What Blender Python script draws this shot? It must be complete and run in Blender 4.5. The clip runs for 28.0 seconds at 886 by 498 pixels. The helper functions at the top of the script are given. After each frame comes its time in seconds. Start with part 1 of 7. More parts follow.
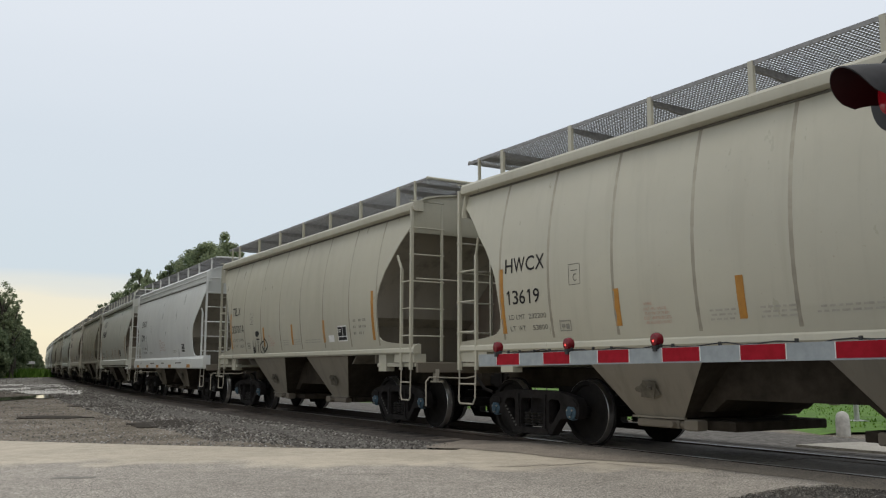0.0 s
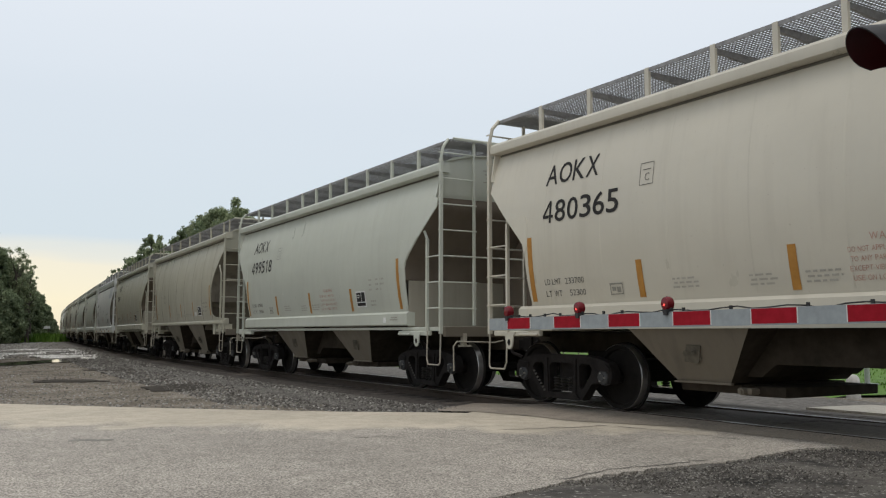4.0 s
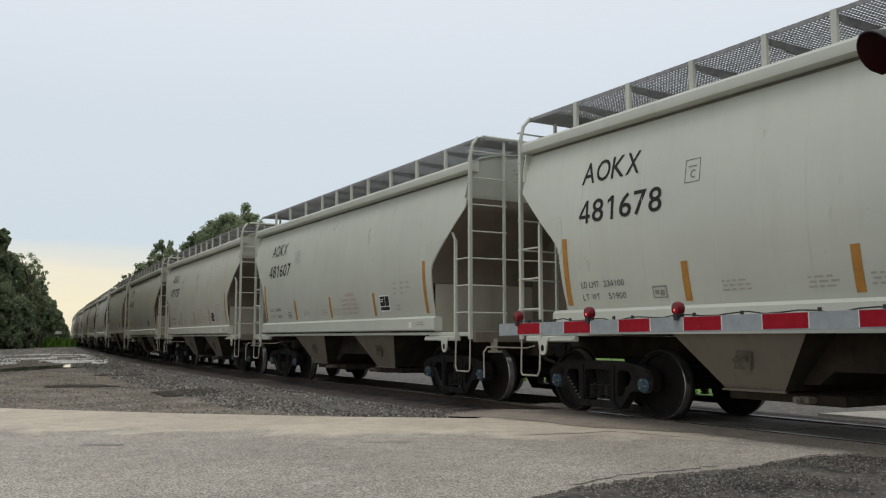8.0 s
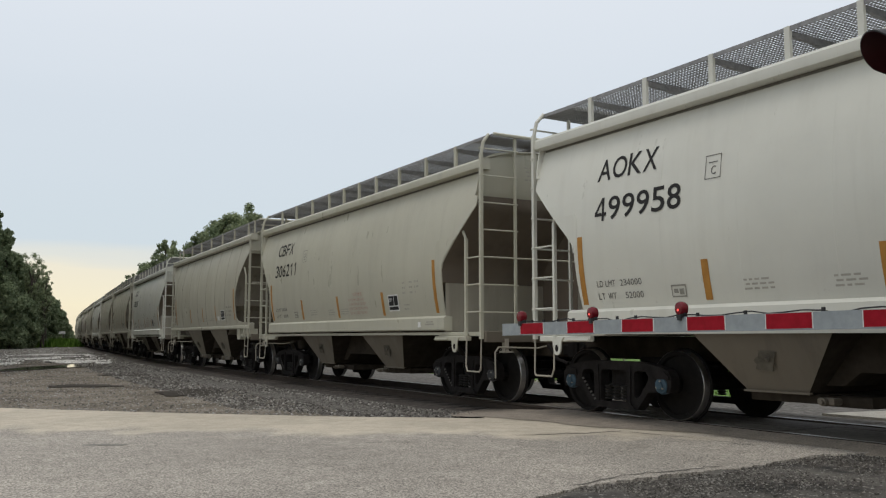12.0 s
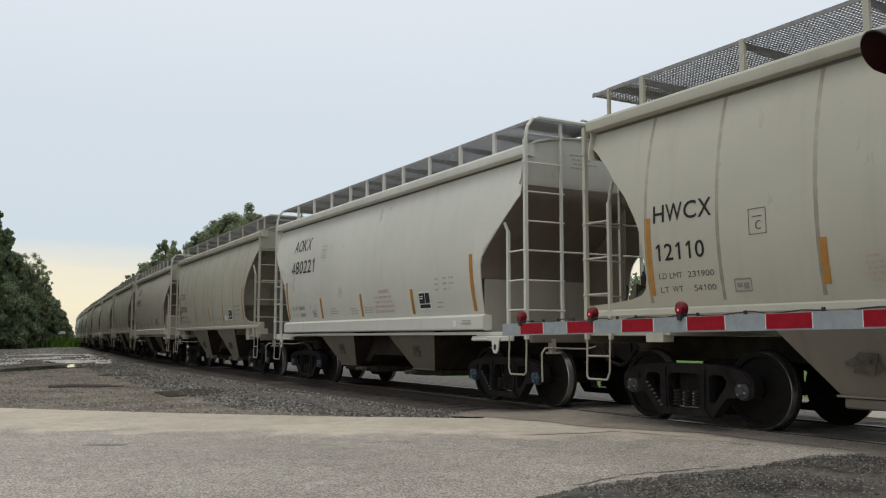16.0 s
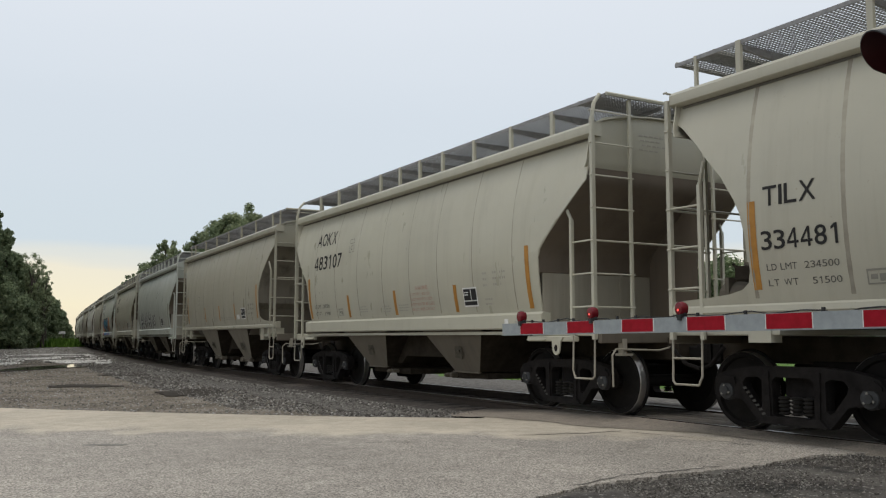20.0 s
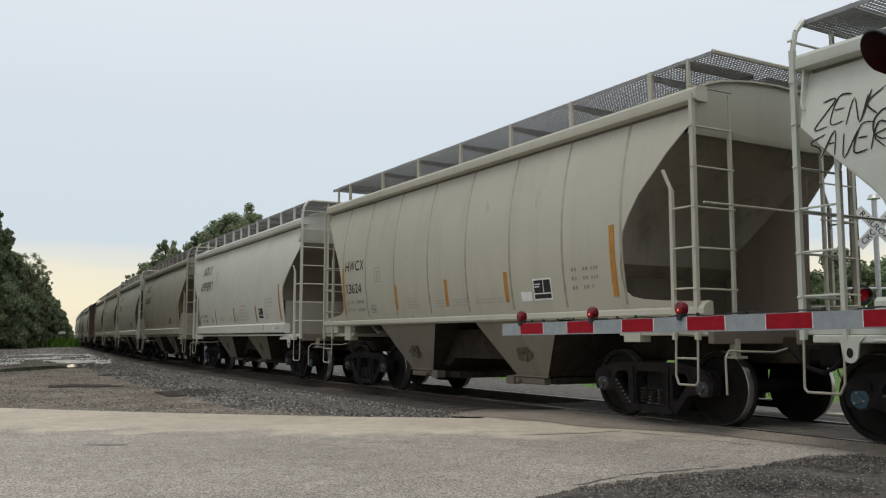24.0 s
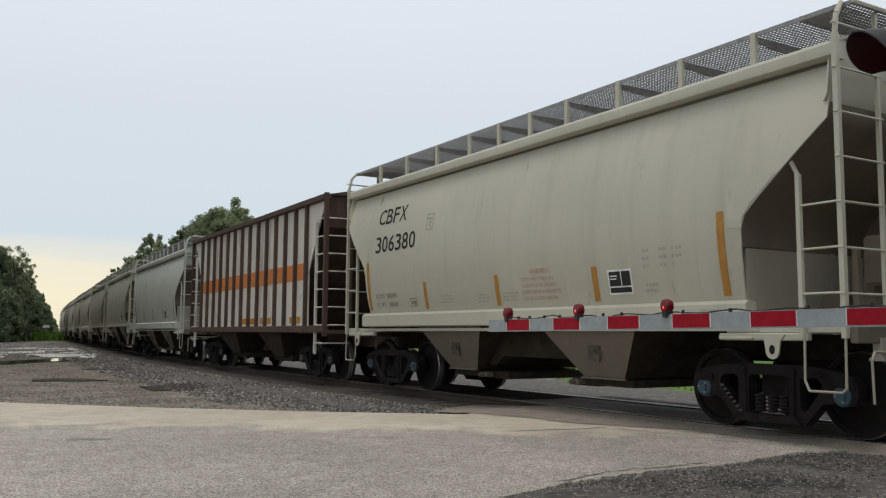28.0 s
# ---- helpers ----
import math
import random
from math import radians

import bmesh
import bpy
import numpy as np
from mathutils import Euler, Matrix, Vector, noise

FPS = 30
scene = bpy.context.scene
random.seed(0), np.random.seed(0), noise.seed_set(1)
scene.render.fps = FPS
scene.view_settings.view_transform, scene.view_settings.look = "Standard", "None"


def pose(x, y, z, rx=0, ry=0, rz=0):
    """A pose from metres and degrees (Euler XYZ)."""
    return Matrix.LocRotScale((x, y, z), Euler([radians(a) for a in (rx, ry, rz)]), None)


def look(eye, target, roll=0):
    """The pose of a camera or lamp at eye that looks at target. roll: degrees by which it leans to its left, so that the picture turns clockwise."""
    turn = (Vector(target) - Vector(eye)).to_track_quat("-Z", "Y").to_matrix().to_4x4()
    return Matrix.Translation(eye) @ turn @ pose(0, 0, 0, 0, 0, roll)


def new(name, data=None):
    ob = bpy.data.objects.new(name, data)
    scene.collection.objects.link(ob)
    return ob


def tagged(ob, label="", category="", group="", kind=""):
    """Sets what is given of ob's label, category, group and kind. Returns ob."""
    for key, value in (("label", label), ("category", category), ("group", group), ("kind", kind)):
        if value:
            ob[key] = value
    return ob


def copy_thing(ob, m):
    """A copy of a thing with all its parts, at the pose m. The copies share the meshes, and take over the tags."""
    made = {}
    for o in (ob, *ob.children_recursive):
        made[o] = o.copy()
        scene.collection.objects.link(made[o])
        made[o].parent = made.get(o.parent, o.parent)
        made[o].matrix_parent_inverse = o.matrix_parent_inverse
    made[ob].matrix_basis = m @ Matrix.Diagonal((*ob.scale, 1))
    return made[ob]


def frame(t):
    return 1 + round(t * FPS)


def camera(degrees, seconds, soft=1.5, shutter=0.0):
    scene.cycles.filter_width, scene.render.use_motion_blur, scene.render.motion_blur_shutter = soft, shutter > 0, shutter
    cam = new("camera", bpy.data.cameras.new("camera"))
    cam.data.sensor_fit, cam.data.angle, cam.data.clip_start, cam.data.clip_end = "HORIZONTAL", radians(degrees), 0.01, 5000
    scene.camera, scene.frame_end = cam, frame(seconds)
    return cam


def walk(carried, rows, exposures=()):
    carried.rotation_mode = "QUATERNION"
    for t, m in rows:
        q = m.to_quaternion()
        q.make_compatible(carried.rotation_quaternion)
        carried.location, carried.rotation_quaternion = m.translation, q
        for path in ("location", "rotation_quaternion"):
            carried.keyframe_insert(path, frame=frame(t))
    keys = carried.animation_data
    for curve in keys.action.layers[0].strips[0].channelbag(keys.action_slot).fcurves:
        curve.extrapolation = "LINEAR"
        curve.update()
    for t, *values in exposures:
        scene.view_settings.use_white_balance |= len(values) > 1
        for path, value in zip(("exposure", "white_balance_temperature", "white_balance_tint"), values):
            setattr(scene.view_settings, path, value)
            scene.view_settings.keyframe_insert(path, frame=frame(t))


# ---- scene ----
cam = camera(53.64, 28.0, soft=1.2)
EYE = (0.0, 0.0, 1.126)


def aim(yaw, pitch, roll):
    return Matrix.Translation(EYE) @ pose(0, 0, 0, 90 + pitch, 0, yaw) @ pose(0, 0, 0, 0, 0, roll)


# a hand settles the camera on its support in the first three seconds, and touches it at the end
TURNS = [
    (0.0, -1.345, 7.597, -0.19), (0.5, -1.778, 8.186, -0.233), (1.0, -2.226, 8.391, -0.263), (1.5, -2.58, 8.307, 0.40),
    (2.0, -2.593, 7.601, 0.45), (2.5, -1.707, 5.681, 0.019), (3.0, -0.97, 5.299, -0.407), (3.5, -0.781, 5.236, -0.256),
    (4.0, -0.633, 5.283, -0.28), (4.5, -0.522, 5.41, -0.244), (6.5, -0.106, 5.624, -0.261), (8.0, 0.0, 5.624, -0.265),
    (9.5, 0.106, 5.623, -0.269), (10.5, 0.207, 5.623, -0.271), (20.0, 0.207, 5.623, -0.271), (27.0, 0.207, 5.62, -0.265),
    (27.5, 0.033, 5.461, -0.031), (28.0, -0.649, 5.357, 0.053)]
# the camera settles its own exposure while it is moved
EXPOSURES = [(0.0, 0.02), (0.5, -0.04), (1.0, -0.11), (2.0, -0.11), (2.6, 0.0), (3.0, 0.14), (4.0, 0.08), (6.0, 0.0), (28.0, 0.02)]
walk(cam, [(t, aim(y, p, r)) for t, y, p, r in TURNS], EXPOSURES)

# ---- sky and sun: an overcast evening, brighter overhead, a warm clear strip low in the west ----
SUN_EL, SUN_AZ = 74.0, 200.0
world = bpy.data.worlds.new("overcast_sky")
scene.world = world
world.use_nodes = True
wt = world.node_tree
wt.nodes.clear()


def wnode(kind, **kw):
    n = wt.nodes.new(kind)
    for k, v in kw.items():
        setattr(n, k, v)
    return n


def ramp_set(n, stops):
    el = n.color_ramp.elements
    while len(el) > len(stops):
        el.remove(el[-1])
    while len(el) < len(stops):
        el.new(0.5)
    for e, (p, c) in zip(el, stops):
        e.position, e.color = p, (*c, 1)


w_out = wnode("ShaderNodeOutputWorld")
w_bg = wnode("ShaderNodeBackground")
w_sky = wnode("ShaderNodeTexSky", sky_type="NISHITA", sun_disc=False, sun_elevation=radians(SUN_EL), sun_rotation=radians(SUN_AZ))
w_tc = wnode("ShaderNodeTexCoord")
w_sep = wnode("ShaderNodeSeparateXYZ")
w_map = wnode("ShaderNodeMapping")
w_map.inputs["Scale"].default_value = (1.2, 1.2, 9.0)
w_noise = wnode("ShaderNodeTexNoise")
w_noise.inputs["Scale"].default_value = 1.6
w_noise.inputs["Detail"].default_value = 5
w_ramp = wnode("ShaderNodeValToRGB")
ramp_set(w_ramp, [(0.0, (0.92, 0.81, 0.60)), (0.035, (0.96, 0.87, 0.64)), (0.078, (0.90, 0.84, 0.68)), (0.098, (0.655, 0.735, 0.79)),
                  (0.24, (0.70, 0.765, 0.83)), (0.40, (0.80, 0.845, 0.905)), (0.6, (0.70, 0.725, 0.755)), (1.0, (0.69, 0.71, 0.735))])
w_add = wnode("ShaderNodeMath", operation="MULTIPLY_ADD")
w_add.inputs[1].default_value, w_add.inputs[2].default_value = 0.05, -0.025
w_sum = wnode("ShaderNodeMath", operation="ADD")
w_mix = wnode("ShaderNodeMixRGB", blend_type="MIX")
w_mix.inputs["Fac"].default_value = 0.93
w_gain = wnode("ShaderNodeMixRGB", blend_type="MULTIPLY")
w_gain.inputs["Fac"].default_value = 1.0
w_gain.inputs["Color2"].default_value = (0.10, 0.10, 0.10, 1)
w_bg.inputs["Strength"].default_value = 1.0
L = wt.links.new
L(w_tc.outputs["Generated"], w_sep.inputs[0])
L(w_tc.outputs["Generated"], w_map.inputs["Vector"])
L(w_map.outputs[0], w_noise.inputs["Vector"])
L(w_noise.outputs["Fac"], w_add.inputs[0])
L(w_sep.outputs["Z"], w_sum.inputs[0])
L(w_add.outputs[0], w_sum.inputs[1])
L(w_sum.outputs[0], w_ramp.inputs["Fac"])
L(w_sky.outputs[0], w_gain.inputs["Color1"])
L(w_gain.outputs[0], w_mix.inputs["Color1"])
L(w_ramp.outputs[0], w_mix.inputs["Color2"])
L(w_mix.outputs[0], w_bg.inputs["Color"])
L(w_bg.outputs[0], w_out.inputs["Surface"])

sun = new("sun", bpy.data.lights.new("sun", "SUN"))
sun.data.energy, sun.data.angle, sun.data.color = 1.20, radians(25), (1.0, 0.95, 0.88)
sun.matrix_world = look((0, 0, 60), (0 + 40 * math.sin(radians(20)), 40 * math.cos(radians(20)), 60 - 40 * math.tan(radians(SUN_EL))))


# ---- materials ----
def mat(name, stops, scale=4.0, rough=0.7, metal=0.0, bump=0.0, bump_scale=60.0, detail=6.0, stretch=(1, 1, 1), coords="Object",
        fleck=None, fleck_scale=40.0, fleck_at=(0.62, 0.70), vary=0.0, spec=0.4):
    """stops: colour ramp over a two-scale noise; fleck: colour of small spots."""
    m = bpy.data.materials.new(name)
    m.use_nodes = True
    nt = m.node_tree
    b = nt.nodes["Principled BSDF"]
    b.inputs["Roughness"].default_value = rough
    b.inputs["Metallic"].default_value = metal
    b.inputs["Specular IOR Level"].default_value = spec
    tc = nt.nodes.new("ShaderNodeTexCoord")
    mp = nt.nodes.new("ShaderNodeMapping")
    mp.inputs["Scale"].default_value = stretch
    nt.links.new(tc.outputs[coords], mp.inputs["Vector"])
    n1 = nt.nodes.new("ShaderNodeTexNoise")
    n1.inputs["Scale"].default_value, n1.inputs["Detail"].default_value, n1.inputs["Roughness"].default_value = scale, detail, 0.62
    nt.links.new(mp.outputs[0], n1.inputs["Vector"])
    r = nt.nodes.new("ShaderNodeValToRGB")
    ramp_set(r, stops)
    nt.links.new(n1.outputs["Fac"], r.inputs["Fac"])
    col = r.outputs["Color"]
    if fleck:
        n2 = nt.nodes.new("ShaderNodeTexNoise")
        n2.inputs["Scale"].default_value, n2.inputs["Detail"].default_value = fleck_scale, 3
        nt.links.new(mp.outputs[0], n2.inputs["Vector"])
        mr = nt.nodes.new("ShaderNodeMapRange")
        mr.inputs["From Min"].default_value, mr.inputs["From Max"].default_value = fleck_at
        nt.links.new(n2.outputs["Fac"], mr.inputs["Value"])
        mx = nt.nodes.new("ShaderNodeMixRGB")
        mx.inputs["Color2"].default_value = (*fleck, 1)
        nt.links.new(mr.outputs[0], mx.inputs["Fac"])
        nt.links.new(col, mx.inputs["Color1"])
        col = mx.outputs[0]
    if vary:
        oi = nt.nodes.new("ShaderNodeObjectInfo")
        hs = nt.nodes.new("ShaderNodeHueSaturation")
        mv = nt.nodes.new("ShaderNodeMapRange")
        mv.inputs["To Min"].default_value, mv.inputs["To Max"].default_value = 1 - vary, 1 + vary
        nt.links.new(oi.outputs["Random"], mv.inputs["Value"])
        nt.links.new(mv.outputs[0], hs.inputs["Value"])
        nt.links.new(col, hs.inputs["Color"])
        col = hs.outputs[0]
    nt.links.new(col, b.inputs["Base Color"])
    if bump:
        n3 = nt.nodes.new("ShaderNodeTexNoise")
        n3.inputs["Scale"].default_value, n3.inputs["Detail"].default_value = bump_scale, 4
        nt.links.new(mp.outputs[0], n3.inputs["Vector"])
        bp = nt.nodes.new("ShaderNodeBump")
        bp.inputs["Strength"].default_value, bp.inputs["Distance"].default_value = min(1.0, bump), 0.02
        nt.links.new(n3.outputs["Fac"], bp.inputs["Height"])
        nt.links.new(bp.outputs[0], b.inputs["Normal"])
    return m


def plain(name, col, rough=0.6, metal=0.0, glow=0.0):
    c = [min(1, 1.12 * v) for v in col]
    m = mat(name, [(0.35, [0.85 * v for v in col]), (0.65, c)], scale=9, rough=rough, metal=metal)
    if glow:
        b = m.node_tree.nodes["Principled BSDF"]
        b.inputs["Emission Color"].default_value, b.inputs["Emission Strength"].default_value = (*col, 1), glow
    return m


def paint(name, base, grime=(0.20, 0.17, 0.13), dirt=0.5, rough=0.34):
    """Car body enamel: broad fading, streaks that run down the side, soot and rust in specks."""
    m = bpy.data.materials.new(name)
    m.use_nodes = True
    nt = m.node_tree
    b = nt.nodes["Principled BSDF"]
    b.inputs["Roughness"].default_value = rough
    b.inputs["Specular IOR Level"].default_value = 0.6
    tc = nt.nodes.new("ShaderNodeTexCoord")
    oi = nt.nodes.new("ShaderNodeObjectInfo")
    va = nt.nodes.new("ShaderNodeVectorMath")
    va.operation = "ADD"
    nt.links.new(tc.outputs["Object"], va.inputs[0])
    sc = nt.nodes.new("ShaderNodeMath")
    sc.operation = "MULTIPLY"
    sc.inputs[1].default_value = 50
    nt.links.new(oi.outputs["Random"], sc.inputs[0])
    nt.links.new(sc.outputs[0], va.inputs[1])

    def noise_of(scale, stretch, detail=5):
        mp = nt.nodes.new("ShaderNodeMapping")
        mp.inputs["Scale"].default_value = stretch
        nt.links.new(va.outputs[0], mp.inputs["Vector"])
        n = nt.nodes.new("ShaderNodeTexNoise")
        n.inputs["Scale"].default_value, n.inputs["Detail"].default_value, n.inputs["Roughness"].default_value = scale, detail, 0.6
        nt.links.new(mp.outputs[0], n.inputs["Vector"])
        return n.outputs["Fac"]

    def ranged(v, a, c, lo=0.0, hi=1.0):
        mr = nt.nodes.new("ShaderNodeMapRange")
        for k, x in zip(("From Min", "From Max", "To Min", "To Max"), (a, c, lo, hi)):
            mr.inputs[k].default_value = x
        nt.links.new(v, mr.inputs["Value"])
        return mr.outputs[0]

    def mixed(fac, c1, c2):
        mx = nt.nodes.new("ShaderNodeMixRGB")
        nt.links.new(fac, mx.inputs["Fac"])
        for k, c in (("Color1", c1), ("Color2", c2)):
            if isinstance(c, tuple):
                mx.inputs[k].default_value = (*c, 1)
            else:
                nt.links.new(c, mx.inputs[k])
        return mx.outputs[0]
    fade = mixed(ranged(noise_of(0.5, (1, 1, 1.4)), 0.3, 0.7), tuple(0.93 * v for v in base), tuple(min(0.9, 1.05 * v) for v in base))
    streak = ranged(noise_of(2.6, (1.6, 1, 0.10)), 0.52, 0.82, 0, dirt * 0.5)
    c = mixed(streak, fade, grime)
    fine = ranged(noise_of(9, (1.2, 1, 0.06)), 0.62, 0.85, 0, dirt * 0.25)
    c = mixed(fine, c, tuple(0.8 * v for v in grime))
    speck = ranged(noise_of(26, (1, 1, 1), 2), 0.70, 0.78, 0, dirt * 0.6)
    c = mixed(speck, c, (0.16, 0.10, 0.06))
    nt.links.new(c, b.inputs["Base Color"])
    nt.links.new(ranged(noise_of(3, (1, 1, 0.4)), 0.3, 0.7, rough - 0.08, rough + 0.15), b.inputs["Roughness"])
    bp = nt.nodes.new("ShaderNodeBump")
    bp.inputs["Strength"].default_value, bp.inputs["Distance"].default_value = 0.25, 0.03
    nt.links.new(noise_of(1.3, (1, 1, 0.6), 2), bp.inputs["Height"])
    nt.links.new(bp.outputs[0], b.inputs["Normal"])
    return m


PAINT = {
    "beige": paint("beige_enamel", (0.44, 0.425, 0.342), dirt=0.5),
    "stone": paint("stone_beige_enamel", (0.42, 0.403, 0.325), dirt=0.5),
    "tan": paint("tan_enamel", (0.355, 0.335, 0.265), dirt=0.6),
    "grey": paint("light_grey_enamel", (0.495, 0.492, 0.420), dirt=0.35),
    "pale": paint("pale_grey_enamel", (0.575, 0.572, 0.510), dirt=0.25),
    "cream": paint("cream_enamel", (0.505, 0.475, 0.398), dirt=0.4),
    "mint": paint("pale_green_grey_enamel", (0.475, 0.492, 0.430), dirt=0.3),
    "white": paint("white_enamel", (0.60, 0.61, 0.59), dirt=0.2),
    "green": paint("grey_green_enamel", (0.45, 0.468, 0.415), dirt=0.45),
    "dark": paint("weathered_tan_enamel", (0.33, 0.295, 0.235), dirt=0.7),
    "rust": paint("streaked_cream_enamel", (0.60, 0.575, 0.52), grime=(0.10, 0.058, 0.04), dirt=2.0),
}
DARK_BROWN = paint("dark_brown_enamel", (0.135, 0.108, 0.082), grime=(0.045, 0.038, 0.035), dirt=0.8, rough=0.85)
# caked dust, with under-body shade worked into the base colour
GRIMY_SHADE = paint("dusty_shade_darkened_enamel", (0.135, 0.115, 0.086), grime=(0.04, 0.033, 0.026), dirt=0.9, rough=0.75)
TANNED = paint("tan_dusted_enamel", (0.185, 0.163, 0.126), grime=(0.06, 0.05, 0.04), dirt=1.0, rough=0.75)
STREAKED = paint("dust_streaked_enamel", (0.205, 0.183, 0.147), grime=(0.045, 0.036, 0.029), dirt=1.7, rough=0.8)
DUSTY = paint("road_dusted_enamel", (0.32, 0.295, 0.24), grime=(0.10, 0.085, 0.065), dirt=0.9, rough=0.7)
M_SEAM = mat("dirt_caught_in_seams", [(0.30, (0.20, 0.18, 0.142)), (0.48, (0.30, 0.277, 0.222)), (0.60, (0.39, 0.37, 0.30))], scale=1.1, rough=0.7, stretch=(0.3, 0.3, 1.0))
M_STAIN = mat("greasy_dark_stain", [(0.3, (0.065, 0.058, 0.047)), (0.7, (0.14, 0.127, 0.10))], scale=9, rough=0.85, spec=0.15)
M_BLACKIRON = mat("black_painted_iron", [(0.3, (0.012, 0.012, 0.012)), (0.7, (0.03, 0.028, 0.026))], scale=9, rough=0.6)
M_SHADE_JOINT = plain("shade_dark_joint", (0.13, 0.123, 0.105), 0.85)
M_SPRING = plain("dusty_spring_steel", (0.016, 0.014, 0.012), 0.85)
M_BROWN = mat("rusted_brown_steel", [(0.3, (0.042, 0.027, 0.021)), (0.7, (0.09, 0.055, 0.042))], scale=5, rough=0.85, stretch=(1, 1, 0.2))
M_TRUCK = mat("sooty_cast_steel", [(0.3, (0.0095, 0.0085, 0.0082)), (0.7, (0.0235, 0.0208, 0.02))], scale=6, rough=0.9, spec=0.15, bump=0.3, bump_scale=40)
M_WHEEL = mat("rusty_wheel_steel", [(0.3, (0.008, 0.0074, 0.007)), (0.7, (0.015, 0.0132, 0.012))], scale=7, rough=0.85, spec=0.15)
M_TREAD = plain("polished_tread_steel", (0.45, 0.44, 0.43), 0.3, 0.9)
M_GRATE = mat("galvanised_grating", [(0.3, (0.19, 0.19, 0.195)), (0.7, (0.31, 0.31, 0.31))], scale=12, rough=0.6, metal=0.1)
M_BLUE = mat("blue_bearing_cap", [(0.35, (0.022, 0.048, 0.07)), (0.65, (0.04, 0.082, 0.115))], scale=9, rough=0.6)
M_CAP = mat("grey_bearing_cap", [(0.35, (0.018, 0.019, 0.02)), (0.65, (0.05, 0.052, 0.055))], scale=9, rough=0.6)
M_INK = plain("black_lettering", (0.018, 0.017, 0.017), 0.8)
M_FAINT = plain("faded_stencil", (0.24, 0.23, 0.20), 0.7)
M_CHALK = plain("rubbed_chalk_stencil", (0.065, 0.062, 0.056), 0.8)
M_DIM = plain("worn_grey_stencil", (0.355, 0.34, 0.295), 0.7)
M_RED = plain("faded_red_stencil", (0.45, 0.285, 0.23), 0.7)
M_YEL = mat("amber_reflective_tape", [(0.3, (0.32, 0.145, 0.022)), (0.7, (0.43, 0.205, 0.036))], scale=8, rough=0.5)
M_OLIVE = plain("dull_olive_reflective_tape", (0.17, 0.14, 0.08), 0.6)
M_WHITE = plain("white_decal", (0.70, 0.70, 0.68), 0.5)
# dark gate steel; also paints the shade on pocket ends and centre hood
M_GATE_SHADE = mat("gate_steel_with_shade", [(0.3, (0.024, 0.0195, 0.0145)), (0.7, (0.052, 0.042, 0.032))], scale=5, rough=0.9, spec=0.15)


